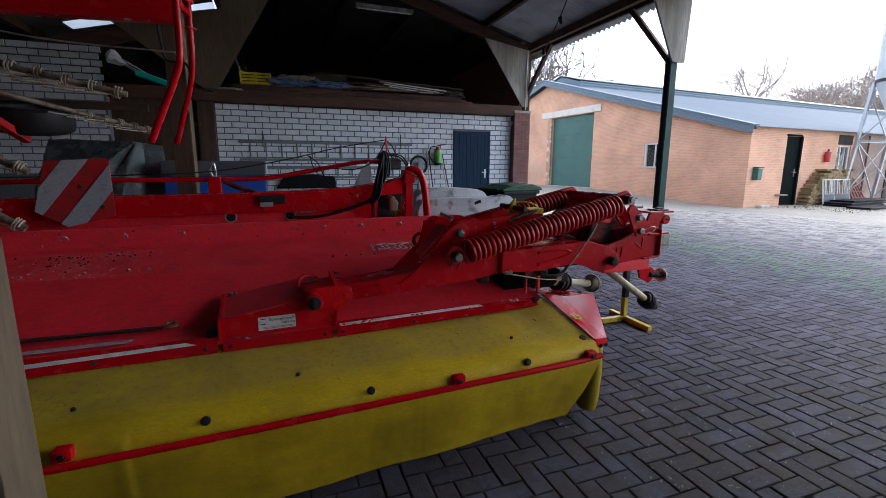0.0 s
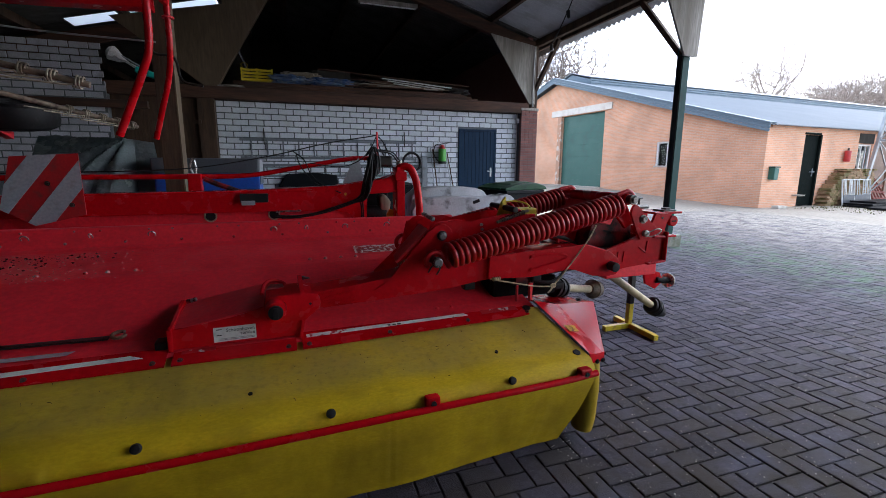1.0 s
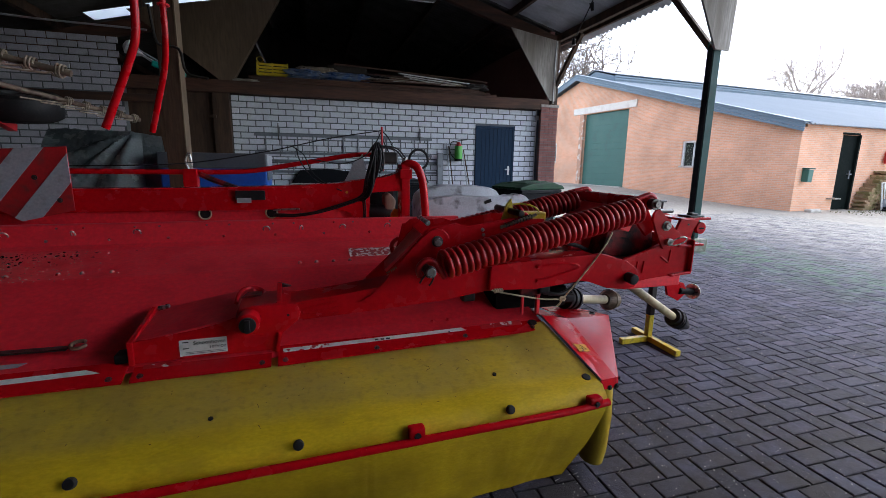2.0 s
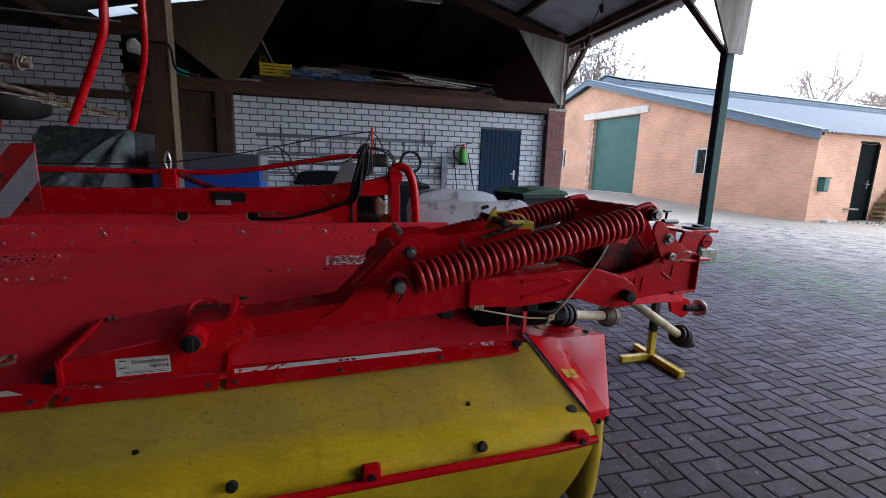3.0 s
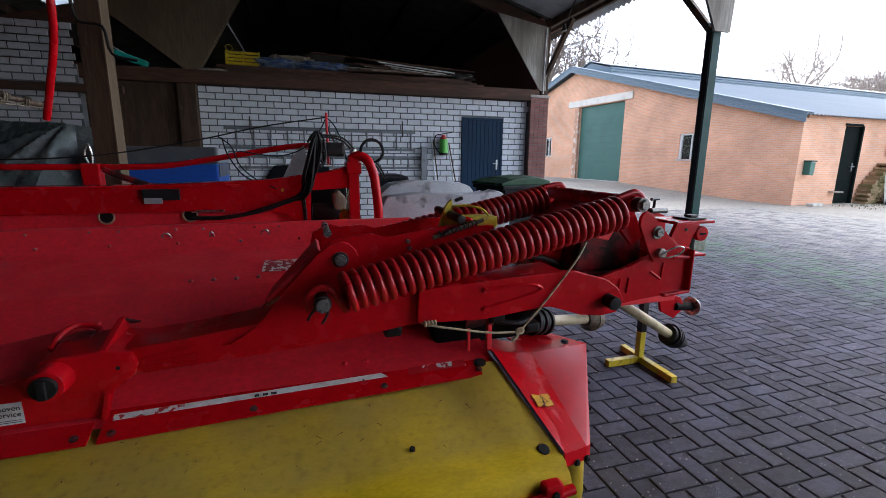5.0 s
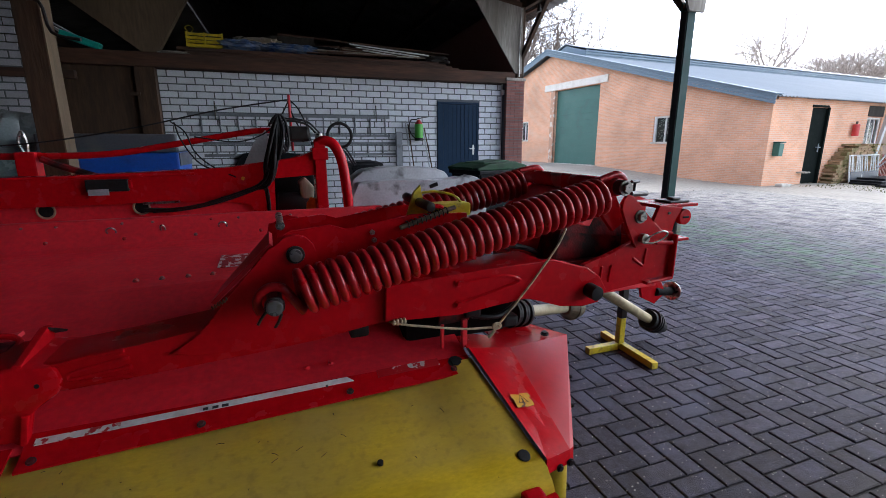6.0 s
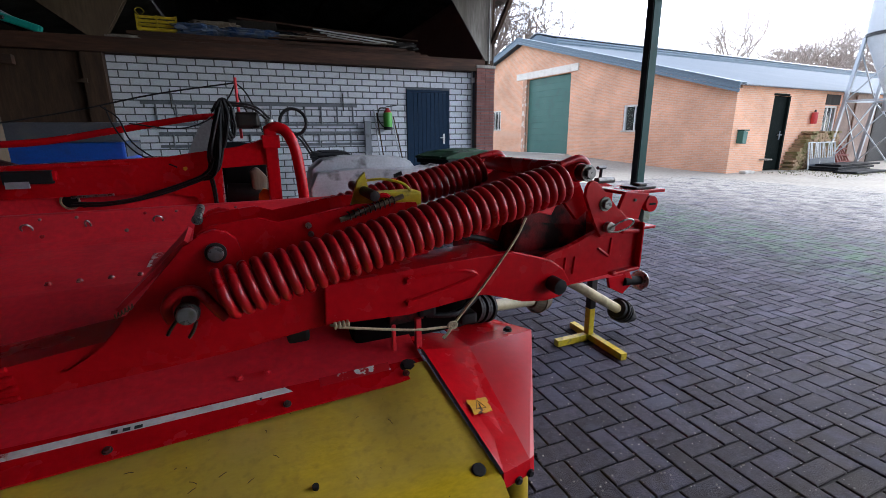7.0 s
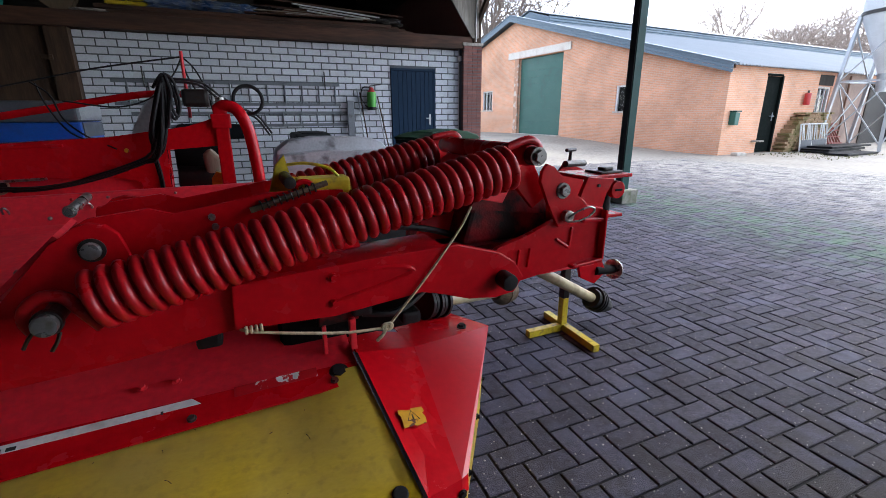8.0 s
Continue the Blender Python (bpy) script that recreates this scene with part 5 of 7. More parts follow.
part("guard_bolt", bolt_head((2.12, 2.0, 0.578), (0, -0.1, 0.99), 0.014, 0.012), BLACK, mower)
part("hose", tube(smooth_path([(1.70, 1.86, 0.775), (1.80, 1.85, 0.765), (1.90, 1.90, 0.78), (2.0, 2.0, 0.80)], 6), 0.011, 8), BLACK, mower, smooth=True)
part("hose", tube(smooth_path([(1.62, 1.90, 1.03), (1.80, 1.92, 1.03), (1.95, 1.95, 1.0), (2.08, 2.02, 0.95)], 6), 0.011, 8), BLACK, mower, smooth=True)
part("hose", tube(smooth_path([(1.60, 1.98, 1.05), (1.82, 1.98, 1.06), (2.0, 2.05, 1.02)], 6), 0.009, 8), BLACK, mower, smooth=True)
# warning label on the end guard
wl = part("warning_label", lab, ORANGE_LABEL, mower, "scratched orange warning label")
c0 = Vector(on_guard(1.748, 1.566, 0.003))
e1, e2 = (Vector(on_guard(1.783, 1.544)) - Vector(on_guard(1.709, 1.535))).normalized(), (Vector(on_guard(1.713, 1.590)) - Vector(on_guard(1.709, 1.535))).normalized()
tri = [c0 + e1 * (0.021 * math.cos(radians(a))) + e2 * (0.021 * math.sin(radians(a))) for a in (90, 210, 330)]
part("warning_mark", tube(tri, 0.0024, 4, closed=True), INK, wl)
part("warning_mark", cyl(c0 - e2 * 0.008, c0 + e2 * 0.008, 0.003, 0.002, seg=6), INK, wl)

# rope tied round the arm
rope = smooth_path([(1.358, 1.76, 0.842), (1.40, 1.745, 0.832), (1.52, 1.74, 0.805), (1.62, 1.745, 0.782), (1.70, 1.75, 0.772), (1.745, 1.752, 0.772), (1.785, 1.750, 0.812), (1.865, 1.748, 0.900), (1.94, 1.75, 0.988), (1.99, 1.755, 1.048), (2.03, 1.77, 1.10)], 5)
r = tube(rope, 0.0042, 6)
tube(smooth_path([(1.745, 1.75, 0.772), (1.73, 1.745, 0.752), (1.71, 1.745, 0.735)], 4), 0.005, 6, bm=r)
for k in range(3):
    tube([(1.742 + 0.012 * math.cos(a) + 0.003 * k, 1.748, 0.773 + 0.010 * math.sin(a)) for a in [q * math.tau / 10 for q in range(10)]], 0.005, 6, bm=r, closed=True)
for k in range(4):
    tube([(1.372 + 0.012 * k, 1.752 + 0.007 * math.cos(a), 0.84 + 0.008 * math.sin(a)) for a in [q * math.tau / 8 for q in range(8)]], 0.0045, 6, bm=r, closed=True)
part("rope", r, ROPE, mower, "pale knotted baler twine", smooth=True)

# ---- the mower behind ----
MT2 = Matrix.Translation((0.1095, 0, 0)) @ Matrix.Rotation(radians(1.72), 4, "Z")
rear = thing("disc_mower", (0.2, 4.0, 0), "red folded mower with a striped warning board and black hoses", "mower", "mowers in the shed", turn=MT2)
boom = [(-1.9, 1.052), (0.2, 1.058), (0.72, 1.05), (0.86, 1.03), (0.90, 0.86), (1.0, 0.86), (1.0, 1.195), (1.30, 1.20), (1.32, 1.36), (1.27, 1.36), (1.12, 1.30), (0.75, 1.262), (0.3, 1.240), (-0.2, 1.226), (-1.9, 1.215)]
part("boom", prism(boom, 3.60, 3.76, bevel=0.010), RED, rear, "red box-section boom")
part("boom_lip", bar((-1.9, 3.592, 1.205), (0.55, 3.592, 1.225), 0.014, 0.016, 0.005), RED, rear)
part("lower_panel", box((-1.9, 3.64, 0.45), (0.93, 3.80, 1.06), 0.01), RED_DULL, rear)
part("deck", box((-1.7, 3.25, 0.35), (1.3, 4.6, 0.80), 0.03), RED_DULL, rear)
part("boom_post", box((1.27, 3.58, 0.75), (1.345, 3.74, 1.42), 0.008), RED, rear)
part("post_clamp", box((1.255, 3.565, 1.30), (1.36, 3.75, 1.38), 0.008), RED, rear)
part("spring_pin", cyl((1.315, 3.66, 1.40), (1.315, 3.66, 1.475), 0.025, seg=14, bevel=0.004), STEEL, rear)
hoop = smooth_path([(1.29, 3.62, 1.40), (1.34, 3.60, 1.425), (1.40, 3.58, 1.40), (1.445, 3.57, 1.30), (1.465, 3.565, 1.15), (1.475, 3.56, 1.0), (1.48, 3.56, 0.75)], 6)
part("hoop", tube(hoop, 0.034, 14), RED, rear, "bent red tube hoop", smooth=True)
# Added black box so the boom window reads as shaded inside.
part("boom_window_liner", box((1.0, 4.05, 0.72), (1.30, 4.2, 1.22), 0.02), OIL_SHADE, rear, "black fill added for the shaded boom window")
part("motor", cyl((1.02, 3.90, 1.0), (1.24, 3.90, 0.98), 0.07, seg=20, bevel=0.01), BLACK, rear, smooth=True)
part("grey_housing", prism([(1.18, 1.0), (1.27, 1.0), (1.28, 1.10), (1.22, 1.17), (1.17, 1.14)], 3.84, 3.98, bevel=0.02), PALE_WOOD, rear, "grey dusty housing")
part("yellow_bracket", prism([(1.20, 0.93), (1.29, 0.93), (1.29, 1.02), (1.24, 1.04), (1.21, 1.0)], 3.72, 3.74, bevel=0.003), YELLOW, rear)
rod = smooth_path([(-1.9, 3.85, 1.325), (-1.17, 3.85, 1.334), (-0.40, 3.85, 1.335), (0.05, 3.85, 1.345), (0.405, 3.85, 1.402), (0.75, 3.85, 1.465), (0.95, 3.85, 1.495), (1.20, 3.85, 1.495)], 6)
part("top_rod", tube(rod, 0.020, 10), RED, rear, "thin red top rod", smooth=True)
part("rod_bracket", box((-0.40, 3.80, 1.20), (-0.30, 3.90, 1.36), 0.010), RED, rear)
part("rod_hook", tube(smooth_path([(-0.36, 3.83, 1.36), (-0.375, 3.83, 1.42), (-0.35, 3.83, 1.48), (-0.335, 3.83, 1.41), (-0.34, 3.83, 1.36)], 5), 0.008, 6), STEEL, rear, smooth=True)
part("hose_sleeve", tube(smooth_path([(-0.28, 3.82, 1.32), (-0.2, 3.82, 1.28), (-0.1, 3.82, 1.24), (0.0, 3.82, 1.2)], 5), 0.022, 8), GREASE_SHADE_RED, rear, smooth=True)
lb = part("control_box", box((-0.01, 3.565, 1.135), (0.20, 3.60, 1.205), 0.006), BLACK, rear, "black control box with a grey label")
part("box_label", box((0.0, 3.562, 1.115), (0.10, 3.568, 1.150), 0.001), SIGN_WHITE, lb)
part("box_clip", box((0.195, 3.57, 1.15), (0.215, 3.60, 1.20), 0.004), RED, lb)
for x in (-0.235, 0.235):
    ring = [(x + 0.042 * math.cos(a), 3.63, 1.03 + 0.042 * math.sin(a)) for a in [k * math.tau / 20 for k in range(20)]]
    part("hole_rim", tube(ring, 0.006, 6, closed=True), CREAM, rear)
    part("hole_well", cyl((x, 3.632, 1.03), (x, 3.642, 1.03), 0.036, seg=20), BLACK, rear)
part("lever", bar((0.25, 3.60, 1.055), (0.45, 3.60, 1.058), 0.014, 0.014, 0.003), STEEL, rear)
for pts, w in (([(0.25, 3.60, 1.015), (0.42, 3.59, 1.01), (0.58, 3.585, 1.04), (0.74, 3.57, 1.10), (0.86, 3.55, 1.17), (0.95, 3.54, 1.26), (1.02, 3.55, 1.38), (1.06, 3.58, 1.48)], 0.016),
               ([(0.30, 3.60, 1.005), (0.50, 3.585, 1.02), (0.70, 3.57, 1.085), (0.88, 3.545, 1.15), (0.98, 3.54, 1.22), (1.03, 3.55, 1.33)], 0.013),
               ([(0.88, 3.57, 1.16), (0.895, 3.58, 1.05), (0.895, 3.59, 0.95), (0.89, 3.6, 0.88)], 0.014),
               ([(0.98, 3.55, 1.52), (1.05, 3.55, 1.575), (1.14, 3.56, 1.56), (1.20, 3.57, 1.48)], 0.016),
               ([(1.0, 3.55, 1.50), (1.03, 3.53, 1.40), (1.0, 3.52, 1.26), (0.94, 3.53, 1.17), (0.89, 3.54, 1.19), (0.94, 3.54, 1.30), (1.0, 3.55, 1.44)], 0.018),
               ([(1.06, 3.54, 1.54), (1.05, 3.52, 1.38), (0.99, 3.51, 1.24), (0.93, 3.52, 1.18)], 0.016),
               ([(1.10, 3.55, 1.55), (1.10, 3.53, 1.42), (1.15, 3.54, 1.36), (1.19, 3.56, 1.42), (1.17, 3.56, 1.52)], 0.017),
               ([(0.86, 3.57, 1.14), (0.93, 3.53, 1.20), (0.99, 3.50, 1.30), (1.02, 3.52, 1.44), (1.05, 3.55, 1.56)], 0.02),
               ([(0.90, 3.56, 1.20), (0.90, 3.50, 1.28), (0.96, 3.50, 1.40), (1.03, 3.53, 1.53)], 0.017),
               ([(0.84, 3.57, 1.13), (0.91, 3.50, 1.15), (0.97, 3.48, 1.24), (1.0, 3.50, 1.36)], 0.016),
               ([(1.08, 3.55, 1.57), (1.12, 3.52, 1.48), (1.08, 3.50, 1.38), (1.03, 3.51, 1.30)], 0.018),
               ([(0.55, 3.585, 1.035), (0.72, 3.56, 1.105), (0.86, 3.53, 1.165), (0.92, 3.52, 1.24)], 0.013),
               ([(1.02, 3.55, 1.56), (1.22, 3.60, 1.545), (1.32, 3.68, 1.47), (1.42, 3.76, 1.41), (1.52, 3.86, 1.36), (1.60, 3.95, 1.25)], 0.014)):
    for off in (-0.5, 0.5):
        gather = lambda x: x + max(0.0, 1.04 - x) * 0.45 * max(0.0, min(1.0, (x - 0.5) / 0.4)) - (max(0.0, x - 1.04) * 0.55 if x < 1.205 else 0.0)
        run = [(gather(x) + off * w * 0.9, c - off * w * 0.8, z + off * w * 0.9) for x, c, z in pts]
        part("hose", tube(smooth_path(run, 6), w * 0.48, 8), BLACK, rear, "black hydraulic hose", smooth=True)
loop = [(1.475 + 0.085 * math.cos(a), 3.80 + 0.01 * math.sin(2 * a), 1.465 + 0.085 * math.sin(a)) for a in [k * math.tau / 28 for k in range(28)]]
part("hose_loop", tube(loop, 0.011, 8, closed=True), BLACK, rear, "black looped hose", smooth=True)
part("cable_mast", cyl((1.145, 3.74, 1.36), (1.145, 3.79, 1.73), 0.009, seg=8), RED_DULL, rear)
for pts in ([(-1.9, 3.80, 1.36), (-1.2, 3.80, 1.37), (-0.4, 3.80, 1.40), (0.2, 3.80, 1.50), (0.7, 3.80, 1.62), (1.145, 3.79, 1.70)], [(1.145, 3.79, 1.70), (1.20, 3.78, 1.64), (1.25, 3.76, 1.52), (1.27, 3.70, 1.40)], [(1.145, 3.79, 1.70), (1.09, 3.77, 1.60), (0.98, 3.74, 1.48), (0.8, 3.74, 1.42), (0.55, 3.76, 1.45)],
            [(0.42, 3.80, 1.545), (0.50, 3.76, 1.48), (0.55, 3.70, 1.36), (0.64, 3.66, 1.27), (0.78, 3.58, 1.20)], [(0.44, 3.80, 1.54), (0.47, 3.78, 1.43), (0.56, 3.68, 1.30), (0.66, 3.62, 1.24)], [(1.145, 3.79, 1.69), (1.16, 3.77, 1.6), (1.20, 3.72, 1.5), (1.21, 3.66, 1.42)]):
    part("cable", tube(smooth_path(pts, 6), 0.0048, 6), BLACK, rear, smooth=True)
part("valve_block", box((1.12, 3.66, 1.42), (1.26, 3.80, 1.52), 0.02), DARK_STEEL, rear)
part("rag", panel([(0.82, 3.80, 1.26), (1.02, 3.80, 1.28), (0.98, 3.80, 1.50), (0.90, 3.80, 1.42)], 0.01), ALU, rear, "grey dusty cover plate")
part("yellow_tag", cyl((0.82, 3.597, 1.19), (0.82, 3.592, 1.19), 0.012, seg=8), ORANGE_LABEL, rear)


# striped warning board
def clip_poly(poly, n, d, keep):
    """The part of a polygon on one side of the line n . p = d."""
    out = []
    for i, p in enumerate(poly):
        q = poly[(i + 1) % len(poly)]
        a, b = (p[0] * n[0] + p[1] * n[1] - d) * keep, (q[0] * n[0] + q[1] * n[1] - d) * keep
        if a >= 0:
            out.append(p)
        if a * b < 0:
            t = a / (a - b)
            out.append((p[0] + (q[0] - p[0]) * t, p[1] + (q[1] - p[1]) * t))
    return out


board_poly = [(-1.376, 1.478), (-1.0, 1.503), (-0.998, 1.08), (-1.29, 1.013), (-1.468, 1.129)]
board = part("warning_board", prism(board_poly, 3.503, 3.512), SIGN_RED, rear, "red and white striped warning board")
nx, nz = math.sin(radians(52)), -math.cos(radians(52))
for k in range(-6, 12):
    lo = -1.92 + k * 0.235
    st = clip_poly(clip_poly(board_poly, (nx, nz), lo, 1), (nx, nz), lo + 0.118, -1)
    if len(st) > 2:
        part("stripe", prism(st, 3.4985, 3.5025), SIGN_WHITE, board, "worn white reflective stripe, toned down for the dark end")
for x, z in ((-1.19, 1.30), (-1.07, 1.15)):
    part("board_bolt", bolt_head((x, 3.498, z), (0, -1, 0), 0.012, 0.01), DARK_STEEL, board)
part("board_arm", bar((-1.2, 3.51, 1.15), (-1.2, 3.60, 1.15), 0.05, 0.1, 0.004), RED_DULL, rear)

# ---- folded tedder at the dark end ----
ted = thing("hay_tedder", (-1.9, 4.3, 0), "folded red hay tedder with cream coiled tines", "tedder")
part("main_beam", bar((-3.2, 3.55, 2.46), (-0.46, 3.5, 2.55), 0.12, 0.15, 0.008), RED, ted)
part("upper_beam", bar((-2.6, 3.6, 2.72), (-0.46, 3.55, 2.80), 0.08, 0.08, 0.006), RED, ted)
part("guard_pipe", tube(smooth_path([(-0.40, 3.10, 2.95), (-0.405, 3.11, 2.5), (-0.415, 3.12, 2.17), (-0.47, 3.13, 2.0), (-0.56, 3.15, 1.80), (-0.644, 3.163, 1.61)], 5), 0.023, 12), RED, ted, "bent red guard pipe", smooth=True)
part("guard_pipe", tube(smooth_path([(-0.43, 3.80, 2.98), (-0.432, 3.80, 2.6), (-0.44, 3.82, 2.3), (-0.48, 3.88, 2.1), (-0.56, 3.95, 1.87), (-0.643, 4.02, 1.64)], 5), 0.022, 12), RED, ted, "bent red guard pipe", smooth=True)
part("pipe_stay", bar((-0.46, 3.5, 2.62), (-0.43, 3.8, 2.62), 0.03, 0.05, 0.004), RED, ted)
part("pipe_stay", bar((-0.46, 3.5, 2.66), (-0.40, 3.12, 2.62), 0.03, 0.05, 0.004), RED, ted)
for z in (2.72, 2.52):
    part("pipe_ring", tube([(-0.43 + 0.036 * math.cos(a), 3.80 + 0.036 * math.sin(a), z) for a in [k * math.tau / 14 for k in range(14)]], 0.008, 6, closed=True), RED_DULL, ted)
part("wire", tube(smooth_path([(-2.0, 3.40, 2.40), (-1.3, 3.42, 2.28), (-0.45, 3.45, 2.26)], 6), 0.006, 6), ALU, ted)


def tine_arm(p, q, n, name="tine_arm", r=0.022):
    """A rod with clamped coil tines."""
    p, q = Vector(p), Vector(q)
    arm = part(name, cyl(p, q, r * 0.85, seg=12, bevel=0.004), TINE_ROD, ted, "cream tine arm with coiled spring tines", smooth=True)
    d = (q - p).normalized()
    s = d.cross(Vector((0, 0, 1))).normalized()
    u = s.cross(d)
    for k in range(n):
        base = q - d * (0.03 + k * 0.13)
        pts = []
        for i in range(30):
            a = i / 10 * math.tau
            pts.append(base - d * 0.0016 * i + (s * math.cos(a) + u * math.sin(a)) * (r + 0.012))
        pts += [base - d * 0.07 + s * 0.03 - u * 0.03, base - d * 0.22 + s * 0.06 - u * 0.055, base - d * 0.36 + s * 0.09 - u * 0.075]
        part("tine", tube(pts, 0.006, 6), TINE, arm, smooth=True)
    return arm


tine_arm((-1.95, 2.90, 2.16), (-0.70, 2.962, 1.885), 7)
tine_arm((-2.05, 4.1, 2.06), (-1.04, 5.05, 1.80), 5, r=0.026)
tine_arm((-1.75, 3.0, 1.66), (-1.27, 3.0, 1.41), 2, r=0.026)
tine_arm((-1.80, 3.0, 1.40), (-1.33, 3.0, 1.06), 2, r=0.026)
part("rotor_hub", cyl((-2.2, 3.5, 1.9), (-2.2, 3.5, 2.45), 0.12, seg=18, bevel=0.01), RED_DULL, ted)
part("leg", bar((-2.2, 3.5, 0), (-2.2, 3.5, 1.9), 0.1, 0.1, 0.006, up=(1, 0, 0)), RED_DULL, ted)


def tyre(centre, axis, R, w, parent):
    prof = [(R * 0.62, -w * 0.42), (R * 0.85, -w * 0.5), (R * 0.97, -w * 0.40), (R, -w * 0.2), (R, w * 0.2), (R * 0.97, w * 0.40), (R * 0.85, w * 0.5), (R * 0.62, w * 0.42)]
    bm = bmesh.new()
    seg = 40
    rot = Vector(axis).normalized().to_track_quat("Z", "Y").to_matrix().to_4x4()
    rings = []
    for k in range(seg):
        a = k / seg * math.tau
        rings.append([bm.verts.new(Matrix.Translation(centre) @ rot @ Vector((r * math.cos(a), r * math.sin(a), z))) for r, z in prof])
    for i in range(seg):
        for j in range(len(prof)):
            bm.faces.new((rings[i][j], rings[(i + 1) % seg][j], rings[(i + 1) % seg][(j + 1) % len(prof)], rings[i][(j + 1) % len(prof)]))
    t = part("tyre", bm, BLACK, parent, "black rubber tyre", smooth=True)
    hub = bmesh.new()
    d = Vector(axis).normalized()
    cyl(Vector(centre) - d * w * 0.3, Vector(centre) + d * w * 0.3, R * 0.62, seg=24, bm=hub)
    part("rim", hub, DARK_STEEL, t)


tyre((-2.15, 5.35, 1.92), (0.08, -0.22, 1.0), 0.35, 0.25, ted)
part("wheel_arm", bar((-2.19, 5.3, 1.7), (-2.2, 3.55, 2.2), 0.07, 0.07, 0.005), RED_DULL, ted)

solo("bent_rod", tube(smooth_path([(-0.96, 5.37, 2.95), (-0.94, 5.36, 2.78), (-0.90, 5.36, 2.58), (-0.71, 5.33, 2.54), (-0.65, 5.3, 2.31), (-0.45, 5.28, 2.26)], 4), 0.014, 8), DARK_STEEL, "bent dark steel rod hung on the timber post", "rod", smooth=True)

# tarpaulin-covered implement
cov = thing("covered_implement", (-2.0, 5.9, 0), "implement under a creased dark green tarpaulin", "tarpaulin")
bm = bmesh.new()
NX, NY = 110, 80
grid = []
for j in range(NY + 1):
    row = []
    for i in range(NX + 1):
        s, t = -0.5 + 1.80 * i / NX, -0.25 + 1.55 * j / NY
        f, down = max(0.0, min(1.0, s)), max(0.0, t)
        right = max(0.0, s - 1.0)
        hang = min(1.0, right * 12)                  # the end beyond the corner hangs straight
        x = -2.53 + f + 0.15 * down * (1 - f) + min(0.0, s) * 0.3 + right
        y = 6.64 - 0.28 * f - 0.95 * min(down, 1.0) * (1 - 0.93 * hang) + 0.5 * max(0.0, -t)
        z = 1.78 - 0.03 * f - 0.15 * right - (0.72 + 0.11 * f) * min(down, 1.0) - 3.2 * max(0.0, t - 1.0) - 1.2 * max(0.0, -t) - 2.4 * max(0.0, -s)
        ang, far = math.atan2(down, max(0.001, 1.0 - f)), math.hypot(1.0 - f, down)
        fan = math.exp(-((ang - 0.95) / 0.42) ** 2) * min(1.0, far * 3) * (1 - hang)
        crease = fan * (0.13 * abs(math.sin(ang * 7.5)) - 0.06 + 0.018 * abs(math.sin(ang * 31)))
        crease += (0.012 * noise.noise(Vector((x * 5, down * 16, 0))) + 0.026 * abs(noise.noise(Vector((x * 8 + down * 5, down * 24, 3)))) + 0.011 * noise.noise(Vector((x * 30, down * 34, 5)))) * (1 - 0.6 * hang)
        row.append(bm.verts.new((x, y - crease * 0.5, z + crease * 0.8)))
    grid.append(row)
for j in range(NY):
    for i in range(NX):
        bm.faces.new((grid[j][i], grid[j][i + 1], grid[j + 1][i + 1], grid[j + 1][i]))
bmesh.ops.solidify(bm, geom=bm.faces[:], thickness=0.004)
part("tarpaulin", bm, TARP, cov, "shiny creased tarpaulin, sheen also put into its lifted colour", smooth=True)
part("implement_body", box((-2.45, 5.80, 0), (-1.60, 6.4, 1.05), 0.03), DARK_STEEL, cov)

# blue chest with a grey lid
chest = thing("storage_chest", (-0.8, 6.4, 0), "blue plastic chest with a dark grey lid", "chest")
part("body", box((-1.20, 6.06, 0), (0.0, 6.80, 1.325), 0.02), BLUE, chest)
part("end_panel", box((0.002, 6.10, 1.18), (0.012, 6.76, 1.32), 0.002), GREY_LID, chest)
part("lid", box((-1.22, 6.03, 1.327), (0.0, 6.83, 1.515), 0.02), GREY_LID, chest, "dark grey metal lid")
part("lid_end", box((0.002, 6.07, 1.34), (0.012, 6.79, 1.50), 0.003), ALU, chest)

# stained white tub behind the springs
tub = thing("plastic_tub", (2.2, 4.6, 0), "large stained white plastic tub", "tub")
prof = [(1.64, 0.70), (1.62, 1.0), (1.645, 1.10), (1.74, 1.175), (1.95, 1.20), (2.25, 1.195), (2.42, 1.185), (2.52, 1.15), (2.575, 1.08), (2.60, 0.70)]
part("shell", prism(prof, 4.52, 4.85, bevel=0.03), TANK, tub, smooth=True)
prof = [(1.62, 0.70), (1.60, 0.95), (1.66, 1.075), (1.95, 1.10), (2.35, 1.085), (2.54, 1.07), (2.62, 1.085), (2.70, 1.125), (2.78, 1.10), (2.86, 1.03), (2.88, 0.92), (2.86, 0.70)]
part("front_shell", prism(prof, 4.32, 4.515, bevel=0.025), TANK, tub, smooth=True)
part("grip", cyl((2.30, 4.325, 1.03), (2.37, 4.31, 1.055), 0.018, seg=12), DARK_STEEL, tub)
part("plinth", box((1.7, 4.40, 0), (2.8, 4.8, 0.72), 0.02), BLACK, tub)


